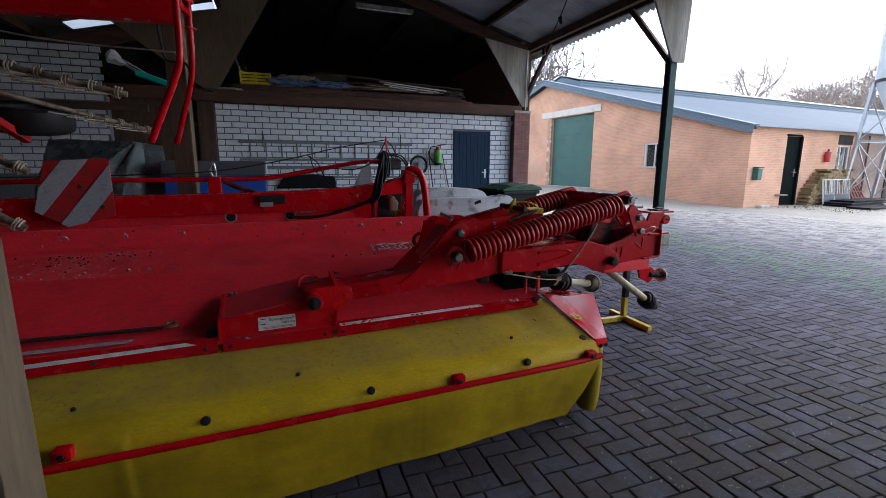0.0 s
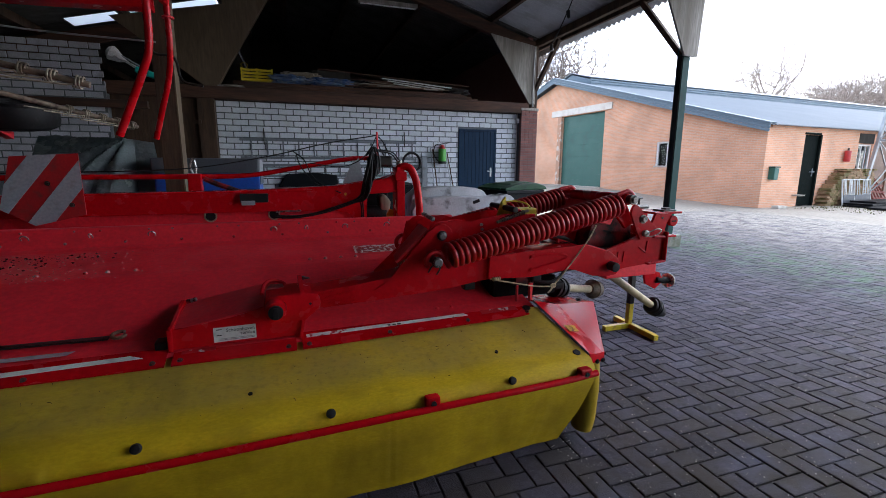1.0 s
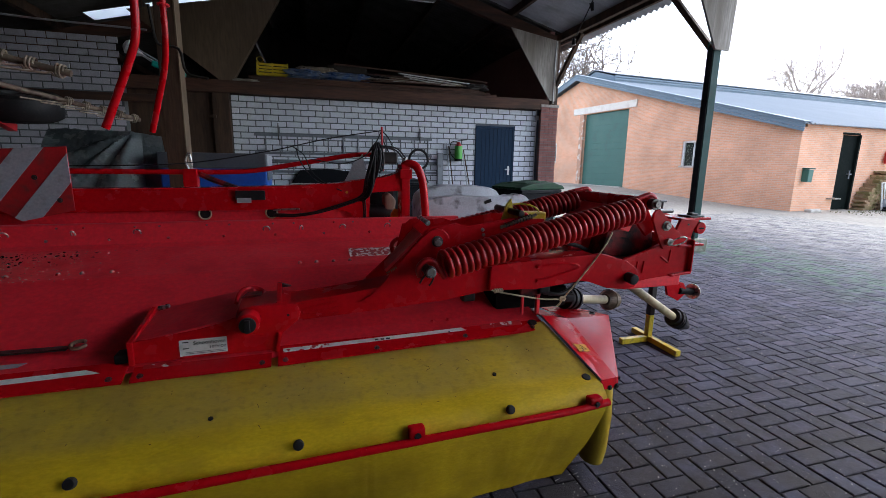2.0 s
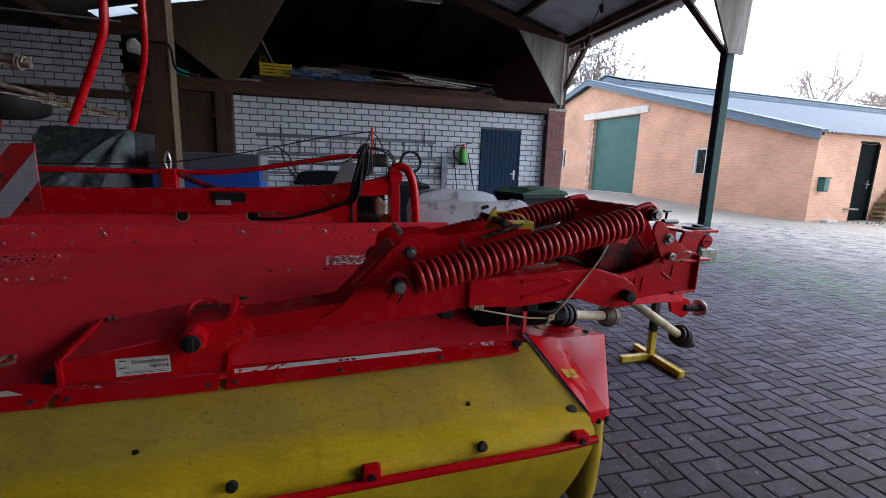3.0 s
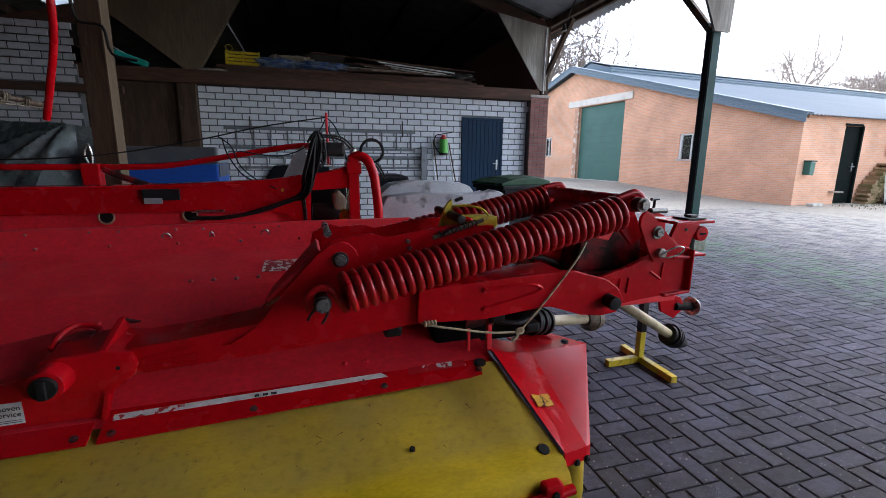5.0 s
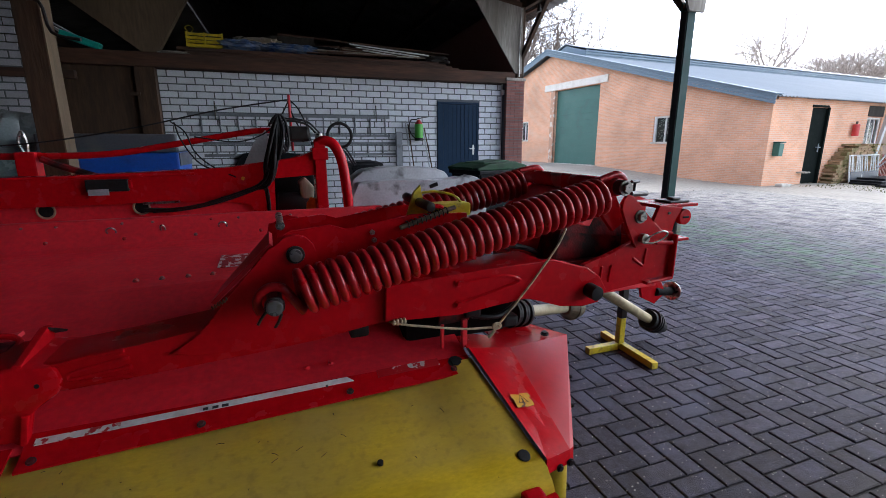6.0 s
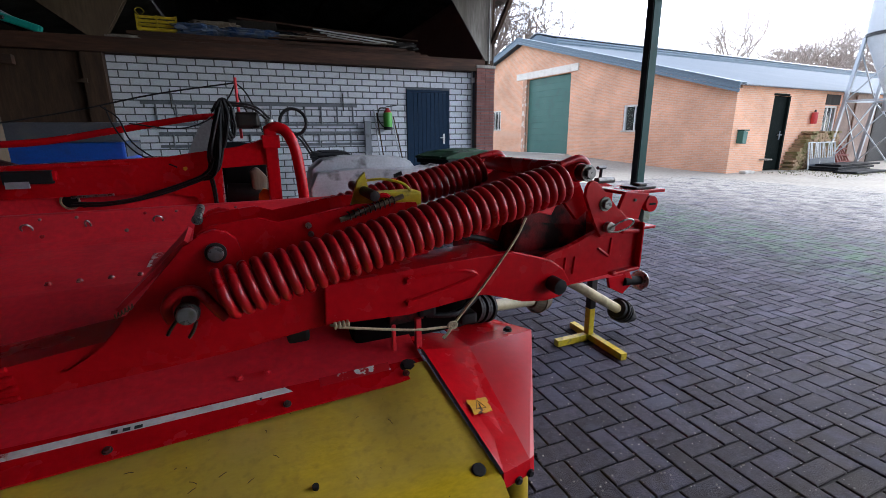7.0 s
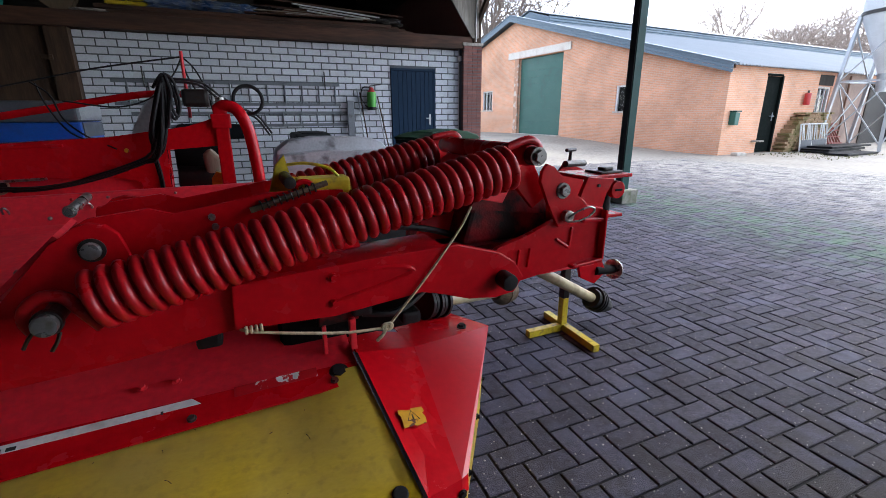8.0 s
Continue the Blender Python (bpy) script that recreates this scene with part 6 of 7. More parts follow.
def wheelie_bin(at, turn, body, lid_mat, label, size=1.0):
    f = pose(*at, 0, 0, turn) @ Matrix.Scale(size, 4)
    b = thing("wheelie_bin", (0, 0, 0), label, "bin", "wheelie bins", turn=f)
    bm = bmesh.new()
    lo = [bm.verts.new((x, y, 0.10)) for x, y in ((-0.22, -0.24), (0.22, -0.24), (0.22, 0.24), (-0.22, 0.24))]
    hi = [bm.verts.new((x, y, 0.98)) for x, y in ((-0.28, -0.34), (0.28, -0.34), (0.28, 0.34), (-0.28, 0.34))]
    bm.faces.new(lo[::-1])
    bm.faces.new(hi)
    for i in range(4):
        bm.faces.new((lo[i], lo[(i + 1) % 4], hi[(i + 1) % 4], hi[i]))
    bmesh.ops.bevel(bm, geom=bm.edges[:], offset=0.02, segments=2, affect="EDGES")
    part("body", bm, body, b)
    part("rim", box((-0.30, -0.36, 0.95), (0.30, 0.36, 1.0), 0.012), body, b)
    lid = prism([(-0.38, 1.0), (-0.38, 1.03), (-0.2, 1.075), (0.2, 1.095), (0.38, 1.05), (0.42, 1.0)], -0.30, 0.30, axis="x", bevel=0.012)
    part("lid", lid, lid_mat, b)
    part("lid_ridge", prism([(-0.26, 1.05), (-0.18, 1.088), (0.16, 1.112), (0.26, 1.09), (0.30, 1.06)], -0.19, 0.19, axis="x", bevel=0.01), lid_mat, b)
    part("lid_grip", box((-0.2, -0.40, 1.01), (0.2, -0.37, 1.035), 0.006), lid_mat, b)
    for x in (-0.26, 0.24):
        part("wheel", cyl((x, 0.27, 0.10), (x + 0.04, 0.27, 0.10), 0.10, seg=20, bevel=0.01), BLACK, b)
    return b


wheelie_bin((3.62, 5.97, 0.0), -74, BIN_BLACK, BIN_GREEN, "large black wheelie bin with a green lid, shut", 1.085)
wheelie_bin((2.52, 9.3, 0), 5, BIN_BLACK, BIN_BLACK, "black wheelie bin beside the block wall")

# ---- on and against the block wall ----
def ladder(x0, x1, z0, z1, y, n, label):
    l = thing("ladder", ((x0 + x1) / 2, y, z0), label, "ladder", "ladders on the wall")
    for z in (z0, z1):
        part("rail", box((x0, y, z - 0.028), (x1, y + 0.025, z + 0.028), 0.005), LADDER, l)
    for k in range(n):
        x = x0 + (x1 - x0) * (k + 0.7) / n
        part("rung", cyl((x, y + 0.012, z0), (x, y + 0.012, z1), 0.016, seg=8), LADDER, l)
    return l


ladder(-0.62, 3.35, 1.60, 1.985, 10.53, 12, "aluminium ladder hung flat on the block wall")
ladder(-0.40, 3.62, 1.20, 1.435, 10.53, 12, "aluminium ladder leaning along the block wall")
for x in (-0.12, 3.05):
    solo("wall_hook", tube(smooth_path([(x, 10.56, 2.22), (x, 10.52, 2.2), (x, 10.515, 1.9), (x, 10.50, 1.92)], 4), 0.012, 6), DARK_STEEL, "black steel ladder hook on the wall", "hook", "ladder hooks")
solo("step_frame", box((3.46, 10.40, 0.0), (3.60, 10.46, 1.68), 0.01), LADDER, "aluminium profile leaning upright on the wall", "profile")
ext = thing("fire_extinguisher", (4.0, 10.45, 1.5), "green and red fire extinguisher hung on the wall", "extinguisher")
part("cylinder", cyl((3.99, 10.43, 1.52), (3.99, 10.43, 1.86), 0.095, seg=20, bevel=0.03), EXT_GREEN, ext, smooth=True)
part("shoulder", cyl((3.99, 10.43, 1.84), (3.99, 10.43, 1.95), 0.092, 0.03, seg=20), EXT_RED, ext, smooth=True)
part("foot_ring", cyl((3.99, 10.43, 1.49), (3.99, 10.43, 1.55), 0.097, seg=20), BLACK, ext)
part("lever", bar((3.95, 10.42, 1.97), (4.2, 10.42, 2.01), 0.03, 0.02, 0.004), DARK_STEEL, ext)
part("hose", tube(smooth_path([(3.95, 10.42, 1.95), (3.80, 10.40, 1.93), (3.76, 10.40, 1.75), (3.84, 10.42, 1.6), (3.9, 10.42, 1.55)], 5), 0.014, 6), BLACK, ext, smooth=True)
for k, (xa, za, xb) in enumerate(((3.70, 1.92, 3.88), (3.76, 1.85, 3.97), (4.10, 1.80, 4.38), (4.14, 1.76, 4.46))):
    solo("tool_stick", cyl((xa, 10.50, za), (xb, 10.38, 0.0), 0.014, seg=8), TIMBER if k % 2 else ALU, "long tool handle leaning against the wall", "tool handle", "tool handles by the extinguisher")
sheet = prism([(0.10, 0.95), (1.45, 0.95), (1.42, 1.22), (0.9, 1.27), (0.3, 1.24)], 10.44, 10.527, bevel=0.03)
solo("folded_sheet", sheet, BIN_BLACK, "folded black plastic sheet hung on the ladder", "sheet")

# ---- on the loft ----
CX, CY, CZ = 0.10, 10.72, 3.24          # the crate stands on the stacked boards
crate = thing("crate", (CX - 0.3, CY + 0.2, CZ), "yellow slatted plastic crate on the stacked boards", "crate", "loose things on the loft")
for z in (0.01, 0.075, 0.14, 0.205):
    part("slat", box((CX - 0.60, CY, CZ + z), (CX + 0.02, CY + 0.015, CZ + z + 0.045), 0.003), YELLOW, crate)
    part("slat", box((CX - 0.60, CY + 0.02, CZ + z), (CX - 0.585, CY + 0.38, CZ + z + 0.045), 0.003), YELLOW, crate)
    part("slat", box((CX - 0.60, CY + 0.38, CZ + z), (CX + 0.02, CY + 0.395, CZ + z + 0.045), 0.003), YELLOW, crate)
for x in (-0.61, -0.30, 0.01):
    part("corner", box((CX + x, CY - 0.01, CZ), (CX + x + 0.03, CY + 0.02, CZ + 0.265), 0.003), YELLOW, crate)
part("base", box((CX - 0.58, CY + 0.02, CZ), (CX, CY + 0.38, CZ + 0.02)), YELLOW, crate)
part("wire_handle", tube(smooth_path([(CX - 0.55, CY, CZ + 0.25), (CX - 0.60, CY, CZ + 0.33), (CX - 0.52, CY, CZ + 0.37), (CX - 0.46, CY, CZ + 0.31), (CX - 0.50, CY, CZ + 0.26)], 4), 0.006, 6), YELLOW, crate, smooth=True)
rb = random.Random(31)
for k in range(3):
    for c in range(6):
        x0, x1 = rb.uniform(-0.75, -0.35), rb.uniform(4.4, 5.1)
        y = 10.64 + 0.18 * c
        z = 3.021 + 0.066 * k
        solo("plank", box((x0, y, z), (x1, y + 0.165, z + 0.06), 0.004), TIMBER_X, "old dark board at the bottom of the stack", "plank", "boards on the loft")


def bag(a, b, mat, label, seed):
    r = random.Random(seed)
    bm = bmesh.new()
    bmesh.ops.create_icosphere(bm, subdivisions=4, radius=1)
    for v in bm.verts:
        p = v.co.copy()
        w = 1 + 0.30 * noise.noise(p * 2.1 + Vector((seed, 0, 0))) + 0.26 * abs(noise.noise(p * 4 + Vector((0, seed, 0)))) + 0.16 * abs(noise.noise(p * 9 + Vector((0, 0, seed)))) - 0.12
        q = Vector([math.copysign(abs(c) ** 0.7, c) for c in p]) * w
        v.co = [(m + n) / 2 + c * (n - m) / 2 for m, n, c in zip(a, b, q)]
        v.co.z = max(v.co.z, a[2])
    return solo("bag", bm, mat, label, "bag", "loose things on the loft", smooth=True)


bag((0.05, 10.60, 3.215), (0.85, 11.0, 3.42), BLUE_FILM, "crumpled blue plastic bag on the stacked boards", 1)
bag((0.22, 10.95, 3.215), (1.25, 11.4, 3.56), PALE_WOOD, "beige sack lying on the stacked boards", 2)
bag((0.70, 10.60, 3.215), (1.9, 11.0, 3.40), BLUE_FILM, "grey-blue plastic film in a crumpled heap", 3)
bag((1.40, 10.80, 3.215), (2.5, 11.3, 3.44), BIN_BLACK, "black plastic sheeting in a heap", 4)
bag((-0.95, 10.40, 3.038), (-0.45, 10.58, 3.10), GREY_WOOD, "pale rags on the loft edge", 5)
bag((4.15, 10.66, 3.215), (4.85, 11.0, 3.36), DARK_STEEL, "dark rags on the stacked boards", 6)
rp = random.Random(9)
for k in range(13):
    x0 = rp.uniform(0.9, 2.6)
    x1 = x0 + rp.uniform(1.4, 2.6)
    y = 10.62 + 0.05 * k
    z0, z1 = 3.235 + 0.022 * k + rp.uniform(0, 0.03), 3.225 + 0.014 * k + rp.uniform(0, 0.03)
    m = (TIMBER_X, GREY_WOOD, TIMBER_X, PALE_WOOD)[k % 4]
    solo("plank", bar((x0, y, z0), (min(x1, 4.9), y + rp.uniform(-0.1, 0.1), z1), rp.uniform(0.08, 0.14), 0.02, 0.002), m, "loose board stacked on the loft", "plank", "boards on the loft")
for k in range(3):
    solo("plank", bar((2.55 + 0.15 * k, 10.63 + 0.06 * k, 3.46 - 0.04 * k), (4.3 - 0.2 * k, 10.66 + 0.05 * k, 3.34 - 0.03 * k), 0.05, 0.02, 0.002), WHITE, "white painted slat lying on the boards", "plank", "boards on the loft")
solo("plank", bar((1.15, 11.42, 3.70), (5.05, 11.48, 3.53), 0.24, 0.03, 0.003), TIMBER_X, "long brown board on top of the stack", "plank", "boards on the loft")
solo("plank", box((1.0, 11.30, 3.215), (1.9, 11.60, 3.66), 0.006), DARK_BOARD, "dark offcuts that carry the long board", "plank", "boards on the loft")
cyn = thing("folded_parasol", (-2.4, 10.7, 3.04), "folded white and turquoise parasol on the ledge", "parasol")
cl = tube([Vector((-2.86, 10.58, 3.61)).lerp(Vector((-2.10, 10.58, 3.17)), f) for f in (0, 0.06, 0.16, 0.28, 0.40, 0.60, 1.0)], [0.10, 0.125, 0.10, 0.055, 0.03, 0.024, 0.02], 14)
for v in cl.verts:                                   # gathered folds
    v.co += Vector((0, 0.02, 0.03)) * math.sin(v.co.z * 60 + v.co.y * 45)
part("cloth", cl, WHITE, cyn, smooth=True)
part("cover", bar((-2.42, 10.56, 3.30), (-1.84, 10.56, 3.10), 0.14, 0.12, 0.03), CYAN, cyn, "turquoise cover")
part("pole", cyl((-2.85, 10.56, 3.66), (-1.9, 10.55, 3.10), 0.015, seg=8), ALU, cyn)

# ---- lamps and cables under the roof ----
tl = thing("tube_lamp", (2.6, 10.2, 4.95), "unlit fluorescent tube lamp under the rafters", "lamp")
part("housing", box((1.98, 10.14, 4.92), (3.30, 10.26, 5.0), 0.012), GREY_WOOD, tl)
part("tube", cyl((2.02, 10.2, 4.905), (3.26, 10.2, 4.905), 0.014, seg=10), WHITE, tl)
for x in (2.2, 3.1):
    part("hanger", cyl((x, 10.2, 5.0), (x, 10.35, roof_z(x) - 0.4), 0.006, seg=6), DARK_STEEL, tl)
cb = thing("cable_lamp", (6.35, 9.2, 4.2), "cable with a hanging bulb holder under the eave", "lamp")
part("cable", tube(smooth_path([(6.5, 10.3, 4.35), (6.38, 9.5, 4.28), (6.2, 9.0, 4.33), (6.0, 8.3, 4.60), (5.95, 8.0, 4.85)], 6), 0.012, 6), BLACK, cb, smooth=True)
part("holder", cyl((6.0, 8.3, 4.60), (6.02, 8.28, 4.46), 0.045, 0.03, seg=12), BLACK, cb)
part("bulb", cyl((6.38, 9.5, 4.28), (6.38, 9.48, 4.12), 0.03, 0.05, seg=12, bevel=0.01), DARK_STEEL, cb)
solo("conduit", tube(smooth_path([(6.42, 10.33, 2.95), (6.40, 10.31, 3.3), (6.42, 10.31, 4.4)], 5), 0.012, 6), WHITE, "grey conduit up the knee plate", "conduit", kind="structure")

# ---- the barn across the yard ----
BT = pose(16.44, 11.37, 0, 0, 0, 4.34)                 # local x along the long side, local y along the gable
barn = thing("barn", (0, 0, 0), "orange brick barn with a blue-grey sheet roof", "barn", turn=BT)


def wall_mesh(cuts, tops, holes, z0, flip):
    """One brick wall: cells between the cuts, openings left out, thickened; unwrapped in metres."""
    bm = bmesh.new()
    uv = bm.loops.layers.uv.new("UVMap")
    made = {}

    def vert(a, z):
        key = (round(a, 3), round(z, 3))
        if key not in made:
            made[key] = bm.verts.new((0, a, z) if not flip else (a, 0, z))
        return made[key]

    zs = sorted({z for h in holes for z in h[2:] if z > z0 + 0.01})
    for a, b in zip(cuts, cuts[1:]):
        ladder_z = [z0] + [z for z in zs if z < min(tops(a), tops(b)) - 0.05]
        cells = list(zip(ladder_z, ladder_z[1:])) + [(ladder_z[-1], None)]
        for lo, hi in cells:
            mid, zm = (a + b) / 2, (lo + (hi if hi else lo + 0.1)) / 2
            if any(h[0] < mid < h[1] and h[2] < zm < h[3] for h in holes):
                continue
            bm.faces.new([vert(a, lo), vert(b, lo), vert(b, hi if hi else tops(b)), vert(a, hi if hi else tops(a))])
    r = bmesh.ops.extrude_face_region(bm, geom=bm.faces[:])
    for g in r["geom"]:
        if isinstance(g, bmesh.types.BMVert):
            g.co += Vector((0.22, 0, 0)) if not flip else Vector((0, 0.22, 0))
    for f in bm.faces:
        for l in f.loops:
            l[uv].uv = (l.vert.co.y + l.vert.co.x, l.vert.co.z)
    return bm


AV, AZ, EZ = 12.09, 6.16, 2.84                      # ridge, gable peak and wall head
RISE = (AZ - EZ) / AV


def gz(v):
    return EZ + (AZ - EZ) * (v / AV if v < AV else (2 * AV - v) / AV)


G0, G1, GB, GT = 8.13, 11.64, 0.38, 4.28
W0, W1, WB, WT = 3.62, 4.75, 1.51, 2.55
S0, S1, SB, ST = 14.12, 15.2, 1.68, 2.78
part("gable_wall", wall_mesh([0, W0, W1, G0, G1, AV, S0, S1, 2 * AV], gz, [(W0, W1, WB, WT), (G0, G1, -0.3, GT), (S0, S1, SB, ST)], -0.3, False), BARN_BRICK, barn, "orange brick gable wall")
D0, D1, DT = 2.20, 3.16, 2.66
V0, V1, VB, VT = 5.80, 6.82, 1.43, 2.40
P0, P1, PT = 10.15, 14.6, 2.62                      # open doorway
part("long_wall", wall_mesh([0.22, D0, D1, V0, V1, P0, P1, 40], lambda a: EZ + 0.09, [(D0, D1, -0.3, DT), (V0, V1, VB, VT), (P0, P1, -0.3, PT)], -0.3, True), BARN_BRICK, barn, "orange brick long wall")
part("render_coat", box((7.05, -0.014, -0.02), (P0, -0.002, EZ + 0.085), 0.004), PLASTER, barn, "dirty brown rendered stretch of the wall")
part("doorway_post", box((P0 - 0.10, -0.05, -0.02), (P0 + 0.06, 0.10, PT), 0.005), DARK_BOARD, barn)
part("downpipe", cyl((8.05, -0.07, 0.05), (8.05, -0.07, EZ), 0.035, seg=10), RUST, barn, "rusty downpipe")
part("back_wall", box((0.3, 2 * AV - 0.2, 0), (40, 2 * AV, EZ)), CONCRETE, barn)
# Added black box standing for the barn's unlit inside.
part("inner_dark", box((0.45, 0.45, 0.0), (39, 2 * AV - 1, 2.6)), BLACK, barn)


def barn_roof(v0, z0, v1, z1, x0, x1, name, mat):
    bm = bmesh.new()
    n = int((x1 - x0) / 0.2)
    verts, faces = [], []
    for i in range(n * 4 + 1):
        x = x0 + (x1 - x0) * i / (n * 4)
        d = 0.03 * math.sin(i * math.pi / 2)
        verts += [(x, v0, z0 + d), (x, v1, z1 + d), (x, v1, z1 + d + 0.02), (x, v0, z0 + d + 0.02)]
    for i in range(n * 4):
        a, b = i * 4, i * 4 + 4
        faces += [(a + k, a + (k + 1) % 4, b + (k + 1) % 4, b + k) for k in range(4)]
    me = bpy.data.meshes.new(name)
    me.from_pydata(verts, [], faces)
    me.materials.append(mat)
    ob = new(name, me)
    ob.parent = barn
    bm.free()


EAVE_OUT = 0.25
for end in (-EAVE_OUT, 2 * AV + EAVE_OUT):
    barn_roof(end, EZ + 0.08, AV, AZ + 0.26, -0.30, 40, "roof_slope", ROOF_BARN)
    low, top = EZ + 0.08, AZ + 0.26
    for k in range(3):                                # stepped profile of the verge boards
        part("fascia", bar((-0.36 + 0.012 * k, end, low - 0.205 + 0.105 * k), (-0.36 + 0.012 * k, AV, top - 0.205 + 0.105 * k), 0.05, 0.096, 0.01), FASCIA, barn, "blue-grey profiled verge board")
    part("verge_cap", bar((-0.20, end, low + 0.065), (-0.20, AV, top + 0.065), 0.40, 0.03, 0.005), FASCIA, barn)
VENT0 = 0.91
vent_side = lambda v0, v1, z0, z1, out: [(AV - v0 - out, z0), (AV - v0 - out, z1), (AV, z1 + 0.49), (AV + v1 + out, z1), (AV + v1 + out, z0)]
part("ridge_vent", prism(vent_side(1.62, 1.62, 5.80, 6.27, 0), VENT0 + 0.02, 40, axis="x"), FASCIA, barn, "raised blue-grey ridge vent")
for side in (-1, 1):
    for k in range(3):
        c = AV + side * 1.655
        part("vent_rib", bar((VENT0, c, 5.99 + 0.13 * k), (40, c, 5.99 + 0.13 * k), 0.05, 0.10, 0.012), FASCIA, barn)
    part("vent_roof", panel([(VENT0 - 0.06, AV + side * 1.72, 6.335), (40, AV + side * 1.72, 6.335), (40, AV, 6.83), (VENT0 - 0.06, AV, 6.83)], 0.03 * side), ROOF_BARN, barn)
gate = part("gate", box((0.18, G0, GB - 0.3), (0.21, G1, GT)), GREEN_DOOR, barn, "green overhead door, shut")
for k in range(12):
    h = (GT - GB - 0.04) / 12
    z = GB + 0.03 + k * h
    part("gate_panel", box((0.168, G0 + 0.03, z), (0.18, G1 - 0.03, z + h - 0.010), 0.004), GREEN_DOOR, gate)
part("gate_sill", box((-0.25, G0 - 0.1, GB - 0.3), (0.1, G1 + 0.1, GB + 0.02), 0.01), CONCRETE, barn)
part("lintel", box((-0.06, 7.62, GT + 0.03), (0.1, 12.53, GT + 0.37), 0.01), LINTEL, barn, "pale concrete lintel over the gate")
part("jamb", box((-0.014, G1, GB - 0.3), (0.1, G1 + 0.34, GT + 0.02), 0.01), JAMB, barn, "crumbling plastered jamb")


def barn_window(a0, a1, z0, z1, flip, n):
    def B(p, q, *more, **kw):
        return box(*( ((p[1], p[0], p[2]), (q[1], q[0], q[2])) if not flip else (p, q)), *more, **kw)
    w = part("window", B((a0, 0.04, z0), (a0 + 0.10, 0.12, z1), 0.004), WHITE, barn, "white framed barn window")
    part("window_frame", B((a1 - 0.10, 0.04, z0), (a1, 0.12, z1), 0.004), WHITE, w)
    part("window_frame", B((a0 + 0.10, 0.04, z1 - 0.07), (a1 - 0.10, 0.12, z1), 0.004), WHITE, w)
    part("window_sill", B((a0 - 0.05, -0.05, z0 - 0.08), (a1 + 0.05, 0.12, z0), 0.004), CONCRETE, w)
    for k in range(n):
        x = a0 + (a1 - a0) * (k + 1) / (n + 1)
        part("mullion", B((x - 0.025, 0.05, z0), (x + 0.025, 0.11, z1 - 0.07), 0.003), WHITE, w)
    for k in range(n + 1):
        xa, xb = a0 + 0.10 + (a1 - a0 - 0.20) * k / (n + 1), a0 + 0.10 + (a1 - a0 - 0.20) * (k + 1) / (n + 1)
        part("pane", B((xa, 0.07, z0), (xb, 0.08, z1 - 0.07)), PANE, w)


barn_window(W0, W1, WB, WT, False, 1)
barn_window(S0, S1, SB, ST, False, 2)
barn_window(V0, V1, VB, VT, True, 2)
dd = part("door", box((D0, 0.06, 0.02), (D1, 0.12, DT), 0.005), DARK_DOOR, barn, "dark weathered wooden door")
part("door_frame", box((D1 - 0.02, -0.03, 0.0), (D1 + 0.07, 0.1, DT + 0.02), 0.004), DARK_DOOR, barn, "dark door post")
part("door_frame", box((D0 - 0.04, -0.03, DT + 0.004), (D1 - 0.024, 0.1, DT + 0.08), 0.004), DARK_DOOR, barn)
part("window_board", box((V0 - 0.02, -0.02, VT + 0.03), (V1 + 0.04, 0.1, EZ - 0.02), 0.004), DARK_BOARD, barn, "dark boarding above the window")
part("door_handle", box((2.84, -0.03, 1.27), (3.04, 0.05, 1.31), 0.004), LADDER, dd)
part("lock_plate", box((3.0, 0.04, 1.12), (3.05, 0.062, 1.42), 0.004), LADDER, dd)
part("door_step", box((1.86, -0.28, 0.40), (2.20, -0.003, 0.45), 0.01), GREY_WOOD, barn)

mb = thing("mail_box", (0.52, -0.12, 1.0), "small dark green box on the barn wall", "box", turn=BT)
part("body", prism([(0.30, 1.02), (0.53, 1.0), (0.56, 1.42), (0.30, 1.44)], -0.22, -0.003, bevel=0.02), GREEN_DOOR, mb)
part("rim", box((0.28, -0.25, 1.44), (0.585, -0.003, 1.485), 0.012), GREEN, mb)
e2 = thing("fire_extinguisher", (4.85, -0.1, 1.7), "red fire extinguisher on the barn wall", "extinguisher", turn=BT)
part("cylinder", cyl((4.85, -0.14, 1.69), (4.85, -0.14, 2.12), 0.108, seg=18, bevel=0.03), EXT_RED, e2, smooth=True)
part("head", cyl((4.85, -0.14, 2.10), (4.85, -0.14, 2.22), 0.035, seg=10), DARK_STEEL, e2)

# brick heap, gates and mats by the barn
heap = thing("brick_stack", (4.4, -0.3, 0), "mossy stepped stack of old bricks against the barn", "brick stack", turn=BT)
rh = random.Random(5)
MOSSY = material("mossy_brick", (0.34, 0.22, 0.125), 0.9, dirt=(0.17, 0.145, 0.055), dirt_at=(0.45, 0.6), dirt_scale=4, grain=0.2, bump=0.3, island=0.25)
for i in range(19):
    left = 3.32 + 0.05 * (i // 3) if i < 8 else 3.50 + 0.085 * (i - 8)
    k, x = 0, left + (0.11 if i % 2 else 0)
    while x < 6.35:
        if not (i > 16 and rh.random() < 0.4):
            out = rh.uniform(-0.03, 0.03)
            part("brick", box((x + 0.004, -0.42 + out, i * 0.075), (x + 0.212, -0.02, i * 0.075 + 0.066)), MOSSY, heap)
        x += 0.22
